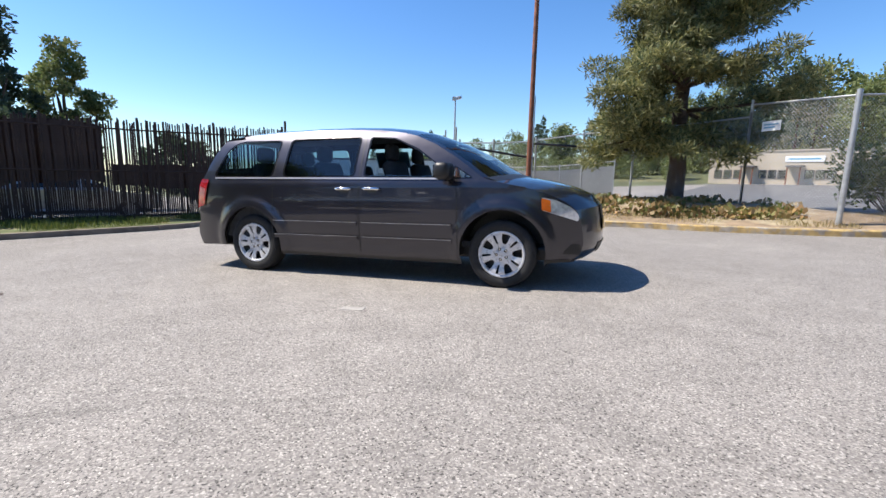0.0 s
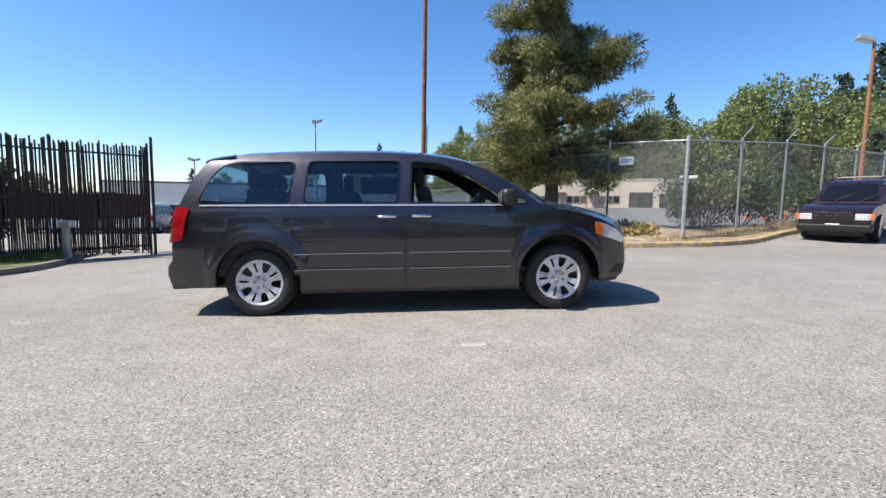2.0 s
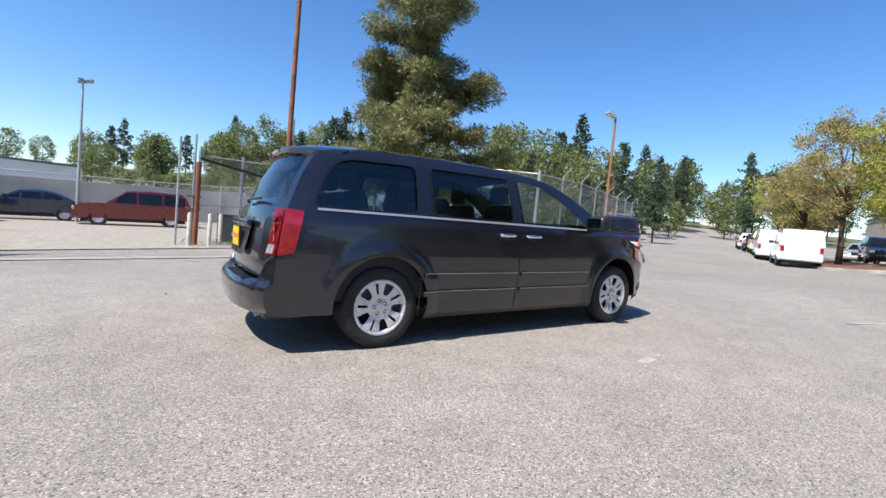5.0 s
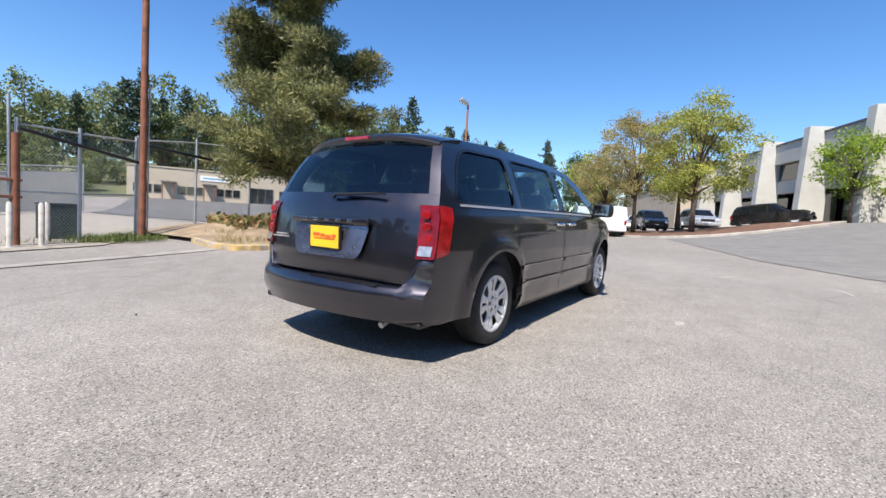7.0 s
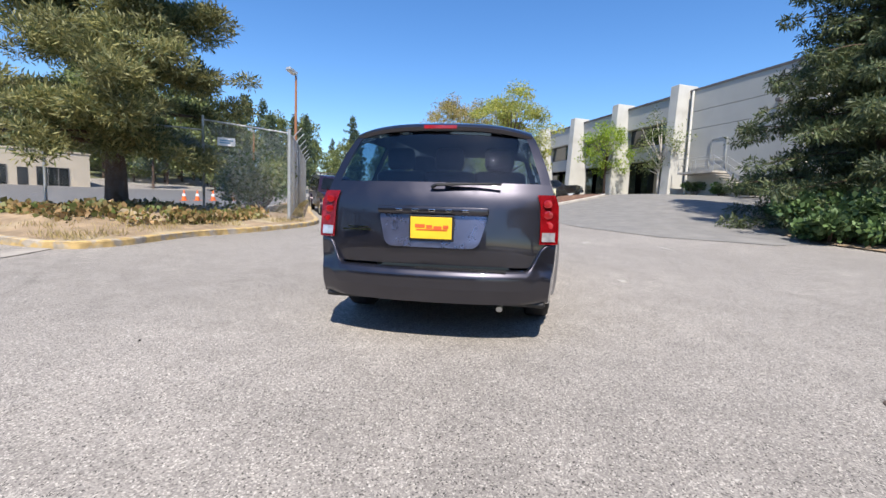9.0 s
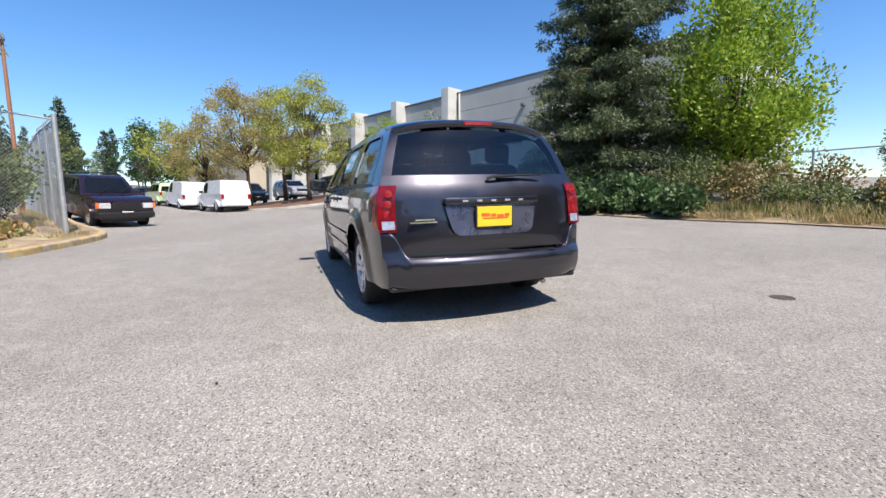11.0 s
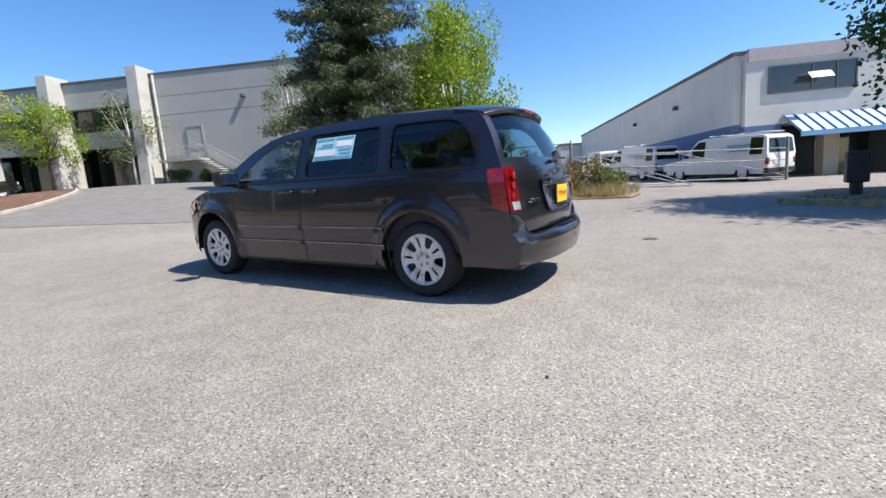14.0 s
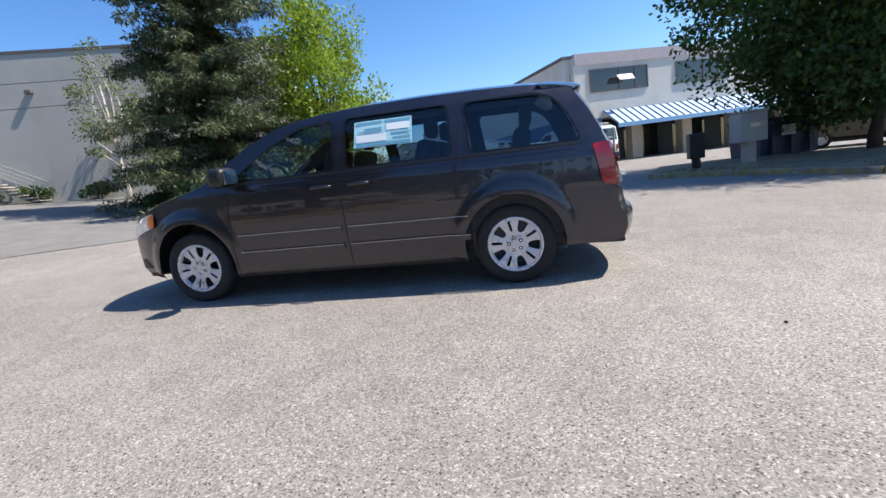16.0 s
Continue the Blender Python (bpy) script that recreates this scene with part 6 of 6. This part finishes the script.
# ---- southern gate, boxes, dumpster ----
OLD_STEEL = material("dull_weathered_steel", (0.26, 0.28, 0.28), 0.65, 0.3, 0.25, 5, second=(0.20, 0.14, 0.10), second_at=0.6, second_size=3)
g = thing("yard_gate", Matrix(), "galvanised pipe yard gate with wire mesh, standing open", "gate")
pts = [(0.0, -13.9), (1.3, -15.2)]
for x, y, h in ((0.0, -13.9, 1.55), (1.35, -15.3, 2.05), (-6.7, -20.7, 1.9)):
    part("post", tube_bm([(x, y, gz(x, y) - 0.2), (x, y, gz(x, y) + h)], 0.06, 10), OLD_STEEL, g, smooth=True, angle=50)
for (x0, y0), (x1, y1) in (((0.0, -13.9), (-3.2, -15.2)), ((1.35, -15.3), (-2.5, -17.5)), ((-2.5, -17.5), (-6.7, -20.7))):
    for h in (0.25, 1.0, 1.5):
        part("rail", tube_bm([(x0, y0, gz(x0, y0) + h), (x1, y1, gz(x1, y1) + h - 0.1)], 0.025, 8), OLD_STEEL, g, smooth=True, angle=50)
    part("brace", tube_bm([(x0, y0, gz(x0, y0) + 1.45), (x1, y1, gz(x1, y1) + 0.2)], 0.02, 8), OLD_STEEL, g, smooth=True, angle=50)
chain_link([(1.35, -15.3), (4.2, -15.6), (7.0, -16.2), (9.6, -17.5)], 2.0, "weathered chain-link fence behind scrub", lift=0.1)

b = thing("utility_cabinet", upright(-7.75, -8.75, None, 20), "pale grey metal utility cabinet on concrete post", "utility box")
part("post", box_bm(-0.14, 0.14, -0.12, 0.12, 0, 0.75, 0.02), CONCRETE, b)
cab = part("cabinet", box_bm(-0.42, 0.42, -0.20, 0.20, 0.72, 1.48, 0.03), WALL_GREY, b)
part("cabinet_top", box_bm(-0.44, 0.44, -0.22, 0.22, 1.48, 1.52, 0.01), WALL_GREY, b)
part("label_plate", box_bm(-0.2, 0.12, 0.20, 0.206, 1.1, 1.2), GALV, cab)
b = thing("pedestal", upright(-6.6, -9.2), "dark steel pedestal box in shade", "utility box")
part("stem", tube_bm([(0, 0, 0), (0, 0, 0.5)], 0.12, 10), BLACK, b)
part("box", box_bm(-0.2, 0.2, -0.15, 0.15, 0.4, 1.1, 0.03), BLACK, b)
DUMP = material("dark_blue_steel", (0.018, 0.035, 0.085), 0.5, vary=0.15, size=3)
b = thing("dumpster", upright(-9.6, -11.3, None, 15), "dark blue steel dumpster with white notice", "dumpster")
bm = bmesh.new()
add_box(bm, -0.95, 0.95, -0.7, 0.7, 0.15, 1.25)
for v in bm.verts:
    if v.co.z < 0.5:
        v.co.y *= 0.85
part("bin", bm, DUMP, b)
for k in (-0.6, 0.0, 0.6):
    part("rib", box_bm(k - 0.04, k + 0.04, 0.66, 0.74, 0.2, 1.2), DUMP, b)
part("lid", box_bm(-0.97, 0.0, -0.74, 0.74, 1.25, 1.31, 0.02), BLACK, b)
part("lid", box_bm(0.01, 0.97, -0.74, 0.74, 1.25, 1.31, 0.02), BLACK, b)
part("notice", box_bm(-0.1, 0.35, 0.745, 0.75, 0.75, 1.05), WHITE, b, "white notice with grey bars")
for x in (-0.8, 0.8):
    for y in (-0.5, 0.5):
        part("caster", tube_bm([(x - 0.03, y, 0.08), (x + 0.03, y, 0.08)], 0.08, 10), RUBBER, b)


# ---- parked vehicles ----
def band_bm(poly, width):
    """A closed side profile in x and z, spanned across, with a width for each height."""
    bm = bmesh.new()
    rows = [[bm.verts.new((x, s * width(x, z), z)) for x, z in poly] for s in (-1, 1)]
    mid = [[bm.verts.new((x, s * (width(x, z) - 0.10), z + (0.02 if z > 1.2 else 0.0))) for x, z in poly] for s in (-1, 1)]
    n = len(poly)
    for i in range(n):
        j = (i + 1) % n
        bm.faces.new((rows[0][i], rows[0][j], mid[0][j], mid[0][i]))
        bm.faces.new((mid[0][i], mid[0][j], mid[1][j], mid[1][i]))
        bm.faces.new((mid[1][i], mid[1][j], rows[1][j], rows[1][i]))
    bm.faces.new(rows[0])
    bm.faces.new(rows[1][::-1])
    bmesh.ops.triangulate(bm, faces=[f for f in bm.faces if len(f.verts) > 4])
    bmesh.ops.recalc_face_normals(bm, faces=bm.faces)
    return bm


SHAPES = {
    "suv": dict(L=4.6, W=0.92, base=2.75, r=0.35, body=[(-2.28, 0.38), (-2.3, 0.62), (-2.24, 1.0), (0.85, 1.02), (1.1, 1.04), (1.9, 0.98), (2.2, 0.86), (2.3, 0.6), (2.24, 0.34), (-2.2, 0.3)],
                top=[(-2.22, 1.0), (-2.02, 1.45), (-1.85, 1.63), (-0.5, 1.68), (0.35, 1.62), (1.12, 1.03)], panes=((-1.95, -1.1), (-1.02, -0.1), (-0.02, 0.72))),
    "boxy": dict(L=4.5, W=0.88, base=2.65, r=0.36, body=[(-2.2, 0.45), (-2.25, 0.65), (-2.22, 1.02), (0.7, 1.04), (0.85, 1.06), (2.02, 1.02), (2.17, 0.92), (2.2, 0.55), (2.15, 0.42), (-2.15, 0.4)],
                 top=[(-2.2, 1.02), (-2.05, 1.62), (-1.9, 1.66), (0.0, 1.68), (0.15, 1.64), (0.78, 1.05)], panes=((-1.98, -1.05), (-0.97, -0.2), (-0.12, 0.42))),
    "sedan": dict(L=4.7, W=0.90, base=2.75, r=0.32, body=[(-2.3, 0.4), (-2.34, 0.65), (-2.3, 0.95), (-1.6, 1.0), (0.85, 0.93), (1.9, 0.82), (2.25, 0.68), (2.34, 0.5), (2.28, 0.3), (-2.25, 0.28)],
                  top=[(-1.75, 0.98), (-1.0, 1.38), (-0.4, 1.45), (0.2, 1.40), (1.02, 0.92)], panes=((-1.3, -0.62), (-0.54, 0.12), (0.2, 0.62))),
    "work_van": dict(L=5.6, W=1.0, base=3.4, r=0.36, body=[(-2.75, 0.45), (-2.8, 0.65), (-2.78, 1.15), (1.2, 1.15), (1.5, 1.12), (2.55, 0.98), (2.75, 0.85), (2.8, 0.5), (2.7, 0.36), (-2.7, 0.36)],
                     top=[(-2.78, 1.15), (-2.68, 1.95), (-2.5, 2.05), (0.4, 2.08), (0.7, 2.02), (1.55, 1.13)], panes=((-2.55, -2.0), (0.25, 0.95))),
    "small_van": dict(L=4.4, W=0.88, base=2.7, r=0.32, body=[(-2.12, 0.4), (-2.18, 0.6), (-2.15, 1.05), (0.8, 1.06), (1.1, 1.04), (1.9, 0.92), (2.12, 0.75), (2.18, 0.5), (2.1, 0.32), (-2.1, 0.32)],
                      top=[(-2.15, 1.05), (-2.05, 1.72), (-1.9, 1.8), (0.2, 1.82), (0.45, 1.76), (1.15, 1.05)], panes=((-0.05, 0.62),)),
}


def vehicle(shape, x, y, turn, paint, label, cat="car", lift=0.0, extra=None):
    s = SHAPES[shape]
    v = thing({"work_van": "work_van", "small_van": "delivery_van"}.get(shape, "parked_car"), pose(x, y, gz(x, y) + lift, 0, 0, turn), label, cat, "parked vehicles")
    # keep all wheels on the slope
    d = Vector((math.cos(radians(turn)), math.sin(radians(turn))))
    a, b = gz(x + d.x, y + d.y), gz(x - d.x, y - d.y)
    v.matrix_world = pose(x, y, (a + b) / 2 + lift, 0, -math.degrees(math.atan2(a - b, 2)), turn)
    W, wb = s["W"], s["base"] / 2

    def bw(px, z):
        return W * (1 - 0.10 * step01((abs(px) - s["L"] * 0.38) / (s["L"] * 0.12))) * (0.96 if z < 0.45 else 1.0)

    def tw(px, z):
        zb, zt = s["top"][0][1], max(p[1] for p in s["top"])
        return (W - 0.03) - (0.20 if shape in ("suv", "sedan", "boxy") else 0.10) * (z - zb) / (zt - zb)
    body = [p for p in s["body"]]
    foot = arc(wb, s["r"], s["r"] + 0.06, 0, 180, 10) + arc(-wb, s["r"], s["r"] + 0.06, 0, 180, 10)
    body = body[:-2] + [(body[-2][0], 0.33)] + foot + [(body[-1][0], 0.33)]
    part("body", band_bm(body, bw), paint, v, smooth=True, angle=35)
    cab = part("cabin", band_bm(s["top"], tw), paint, v, smooth=True, angle=35)
    zb = s["top"][0][1] + 0.06
    zt = max(p[1] for p in s["top"]) - 0.12
    for a, b in s["panes"]:
        for side in (-1, 1):
            lim = [p for p in s["top"]]

            def top_at(px):
                return min(lerp_table(sorted(lim), px) - 0.09, zt)
            poly = [(a, zb), (b, zb), (b, max(top_at(b), zb + 0.05)), ((a + b) / 2, max(top_at((a + b) / 2), zb + 0.05)), (a, max(top_at(a), zb + 0.05))]
            bm = bmesh.new()
            f = bm.faces.new([bm.verts.new((px, side * (tw(px, z) + 0.012), z)) for px, z in poly])
            bmesh.ops.solidify(bm, geom=[f], thickness=0.01)
            part("side_window", bm, PANE, cab)
    # front and rear panes lie on the cabin's slopes
    (xa, za), (xb, zc) = s["top"][-1], s["top"][-2]
    (xr, zr), (xs_, zs) = s["top"][0], s["top"][1]
    for nm, (x0, z0), (x1, z1), o in (("windscreen", (xa, za), (xb, zc), 0.015), ("rear_window", (xr, zr), (xs_, zs), -0.015)):
        if shape == "small_van" and nm == "rear_window":
            continue
        bm = bmesh.new()
        q = []
        for k, sg in ((0.12, -1), (0.12, 1), (0.9, 1), (0.9, -1)):
            px, pz = x0 + (x1 - x0) * k, z0 + (z1 - z0) * k
            q.append(bm.verts.new((px + o, sg * (tw(px, pz) - 0.13), pz + 0.012)))
        f = bm.faces.new(q)
        bmesh.ops.solidify(bm, geom=[f], thickness=0.01)
        part(nm, bm, PANE, cab)
    L2 = s["L"] / 2
    for side in (-1, 1):
        ys = sorted((side * (W - 0.34), side * (W - 0.09)))
        part("headlight", box_bm(L2 - 0.16, L2 - 0.02, ys[0], ys[1], 0.68, 0.84, 0.03), CLEAR_LENS, v)
        part("tail_light", box_bm(-L2 - 0.005, -L2 + 0.14, *sorted((side * (W - 0.22), side * (W - 0.085))), 0.75, 1.02, 0.02), RED_LENS, v)
        part("mirror", box_bm(s["top"][-1][0] - 0.42, s["top"][-1][0] - 0.28, *sorted((side * (W - 0.02), side * (W + 0.17))), zb - 0.02, zb + 0.13, 0.03), BLACK, v)
        for k in (-wb, wb):
            t = part("wheel", lathe_bm([(s["r"] * 0.6, -0.1), (s["r"] * 0.95, -0.1), (s["r"], -0.06), (s["r"], 0.06), (s["r"] * 0.95, 0.1), (s["r"] * 0.62, 0.09)], 24), RUBBER, v, smooth=True, angle=50)
            t.matrix_local = Matrix.Translation((k, side * (W - 0.12), s["r"])) @ Matrix.Rotation(0 if side > 0 else math.pi, 4, "Z")
            part("rim", lathe_bm([(0.0, 0.07), (0.05, 0.08), (s["r"] * 0.5, 0.06), (s["r"] * 0.63, 0.09), (s["r"] * 0.63, 0.0)], 20), SILVER, t, smooth=True)
    part("grille", box_bm(L2 - 0.08, L2 + 0.005, -W * 0.5, W * 0.5, 0.62, 0.82, 0.02), BLACK, v)
    part("number_plate", box_bm(L2, L2 + 0.015, -0.16, 0.16, 0.46, 0.58), WHITE, v)
    part("front_bumper", box_bm(L2 - 0.22, L2 + 0.03, -W * 0.93, W * 0.93, 0.36, 0.56, 0.04), BLACK if shape in ("boxy", "work_van") else paint, v)
    part("rear_bumper", box_bm(-L2 - 0.04, -L2 + 0.2, -W * 0.93, W * 0.93, 0.36, 0.58, 0.04), BLACK if shape in ("boxy", "work_van") else paint, v)
    part("underbody", box_bm(-L2 + 0.3, L2 - 0.3, -W + 0.25, W - 0.25, 0.2, 0.45), BLACK, v)
    if extra:
        extra(v)
    return v


def car_paint(name, c, m=0.4):
    return material(name, c, 0.3, m, 0.04, 2, coat=1.0)


MAROON = car_paint("dark_maroon_paint", (0.022, 0.008, 0.015))
RED_P = car_paint("dark_red_paint", (0.16, 0.012, 0.015))
GREY_P = car_paint("grey_beige_paint", (0.20, 0.19, 0.175))
SILVER_P = car_paint("silver_paint", (0.45, 0.46, 0.48))
BLACK_P = car_paint("black_paint", (0.012, 0.012, 0.013))
WHITE_P = car_paint("white_van_paint", (0.75, 0.76, 0.77), 0.0)
GREEN_P = car_paint("pale_green_paint", (0.45, 0.58, 0.30), 0.0)
NAVY_P = car_paint("navy_paint", (0.02, 0.03, 0.07))


def rack(v):
    for y in (-0.7, 0.7):
        part("rack_rail", tube_bm([(-2.4, y, 2.18), (0.2, y, 2.18)], 0.025, 6), GALV, v)
    for x in (-2.3, -1.4, -0.5, 0.1):
        part("rack_bar", tube_bm([(x, -0.8, 2.2), (x, 0.8, 2.2)], 0.022, 6), GALV, v)
    for x in (-2.3, 0.1):
        for y in (-0.7, 0.7):
            part("rack_foot", tube_bm([(x, y, 2.02), (x, y, 2.18)], 0.02, 6), GALV, v)
    for k, (a, b, z) in enumerate(((-2.0, -0.9, 1.62), (-1.8, -0.6, 1.50), (-1.9, -1.0, 1.38))):
        part("side_lettering", box_bm(a, b, 0.935, 0.985, z, z + 0.05), INK_BLUE, v)


def off_road(v):
    for k in range(7):
        part("grille_slot", box_bm(2.25, 2.262, -0.33 + k * 0.105, -0.27 + k * 0.105, 0.66, 0.86), BLACK, v)
    part("grille_panel", box_bm(2.20, 2.252, -0.42, 0.42, 0.62, 0.90, 0.02), MAROON, v)
    for sd in (-1, 1):
        part("square_headlight", box_bm(2.16, 2.255, *sorted((sd * 0.46, sd * 0.76)), 0.68, 0.86, 0.02), CLEAR_LENS, v, "clear square headlight")
        part("side_marker", box_bm(2.12, 2.235, *sorted((sd * 0.77, sd * 0.85)), 0.68, 0.86, 0.02), AMBER_LENS, v, "amber side marker")
        part("roof_rail", tube_bm([(-1.8, sd * 0.58, 1.70), (-1.7, sd * 0.58, 1.76), (-0.2, sd * 0.58, 1.78), (-0.1, sd * 0.58, 1.72)], 0.018, 6), BLACK, v)
    for k in (-1.2, -0.6):
        part("roof_bar", tube_bm([(k, -0.6, 1.775), (k, 0.6, 1.775)], 0.018, 6), BLACK, v)
    for y in (-0.3, 0.3):
        part("wiper", tube_bm([(0.80, y, 1.10), (0.55, y + 0.35, 1.30)], 0.012, 5), BLACK, v)


vehicle("boxy", 13.6, 7.7, 214, MAROON, "dark maroon boxy off-road car parked along fence", "suv", extra=off_road)
vehicle("suv", -4.1, 21.4, 184, RED_P, "dark red crossover parked in gravel lot", "suv")
vehicle("sedan", -8.4, 24.0, 186, NAVY_P, "navy sedan parked in gravel lot")
vehicle("suv", -11.4, 20.4, 182, GREY_P, "grey-beige crossover parked behind slatted fence", "suv")
for i, (x, y) in enumerate(((-15.2, 20.6), (-17.8, 21.4), (-20.4, 22.2), (-14.0, 24.2), (-17.0, 25.2), (-23.0, 23.2))):
    vehicle("sedan" if i % 2 else "suv", x, y, 100 + 5 * i, (SILVER_P, NAVY_P, WHITE_P, SILVER_P, BLACK_P, SILVER_P)[i], "%s car parked in rows in lot" % ("silver", "navy", "white", "silver", "black", "silver")[i])
vehicle("sedan", -13.8, 4.6, 60, SILVER_P, "silver car parked in shade behind slatted fence")
vehicle("small_van", 24.2, 4.9, 25, WHITE_P, "white delivery van parked beside mulch island", "van")
vehicle("small_van", 28.6, 7.6, 25, WHITE_P, "white van parked along road", "van")
vehicle("suv", 33.6, 9.9, 25, GREEN_P, "pale green and white car parked along road", "suv")
vehicle("sedan", 39.0, 12.6, 25, NAVY_P, "dark car parked along road")
vehicle("suv", 46.0, 16.0, 25, SILVER_P, "silver car parked along road", "suv")
vehicle("suv", 52.0, 18.8, 25, BLACK_P, "black car parked along road", "suv")
vehicle("suv", 33.6, -4.0, 258, BLACK_P, "black crossover parked behind mulch mound", "suv")
vehicle("suv", 34.6, 0.6, 200, SILVER_P, "silver pickup-like car parked behind maples", "suv", 0.2)
vehicle("suv", 34.8, 4.0, 200, BLACK_P, "dark car parked behind maples", "suv", 0.2)
vehicle("sedan", 39.5, 6.0, 190, SILVER_P, "silver car parked behind maples")
vehicle("work_van", -4.3, -22.5, 322, WHITE_P, "white work van with roof rack and side lettering", "van", extra=rack)
vehicle("work_van", 0.5, -28.2, 318, WHITE_P, "white work van with ladder rack", "van", extra=rack)
vehicle("work_van", 3.4, -31.5, 300, WHITE_P, "white work van parked behind yard gate", "van")
vehicle("suv", -17.5, -13.0, 160, RED_P, "red car parked beyond shade tree", "suv")
vehicle("sedan", -14.5, -15.0, 160, BLACK_P, "dark car parked in shade beyond tree")

ORANGE = material("orange_cone_plastic", (0.75, 0.14, 0.02), 0.5, vary=0.08, size=6)
for x, y in ((20.6, 21.2), (21.6, 21.0), (22.4, 20.4), (23.6, 19.8)):
    c = thing("traffic_cone", upright(x, y, gz(x, y) + 0.02), "orange traffic cone with white collar on lot", "traffic cone", "cones on lot")
    part("cone", lathe_bm([(0.16, 0.03), (0.03, 0.72), (0.001, 0.73)], 16, "Z"), ORANGE, c, smooth=True, angle=50)
    part("collar", lathe_bm([(0.115, 0.30), (0.118, 0.31), (0.085, 0.48), (0.08, 0.48)], 16, "Z"), WHITE, c)
    part("foot", box_bm(-0.2, 0.2, -0.2, 0.2, 0, 0.035, 0.01), ORANGE, c)
s_ = thing("fence_sign", pose(6.42, 8.02, gz(6.4, 8.0) + 2.35, 0, 0, -56), "small white notice wired to chain-link fence", "sign")
part("plate", box_bm(-0.24, 0.24, -0.018, -0.008, -0.12, 0.12), WHITE, s_)
part("print_bar", box_bm(-0.18, 0.18, -0.022, -0.018, 0.02, 0.05), INK_BLUE, s_)
part("print_bar", box_bm(-0.18, 0.10, -0.022, -0.018, -0.05, -0.02), INK_BLUE, s_)
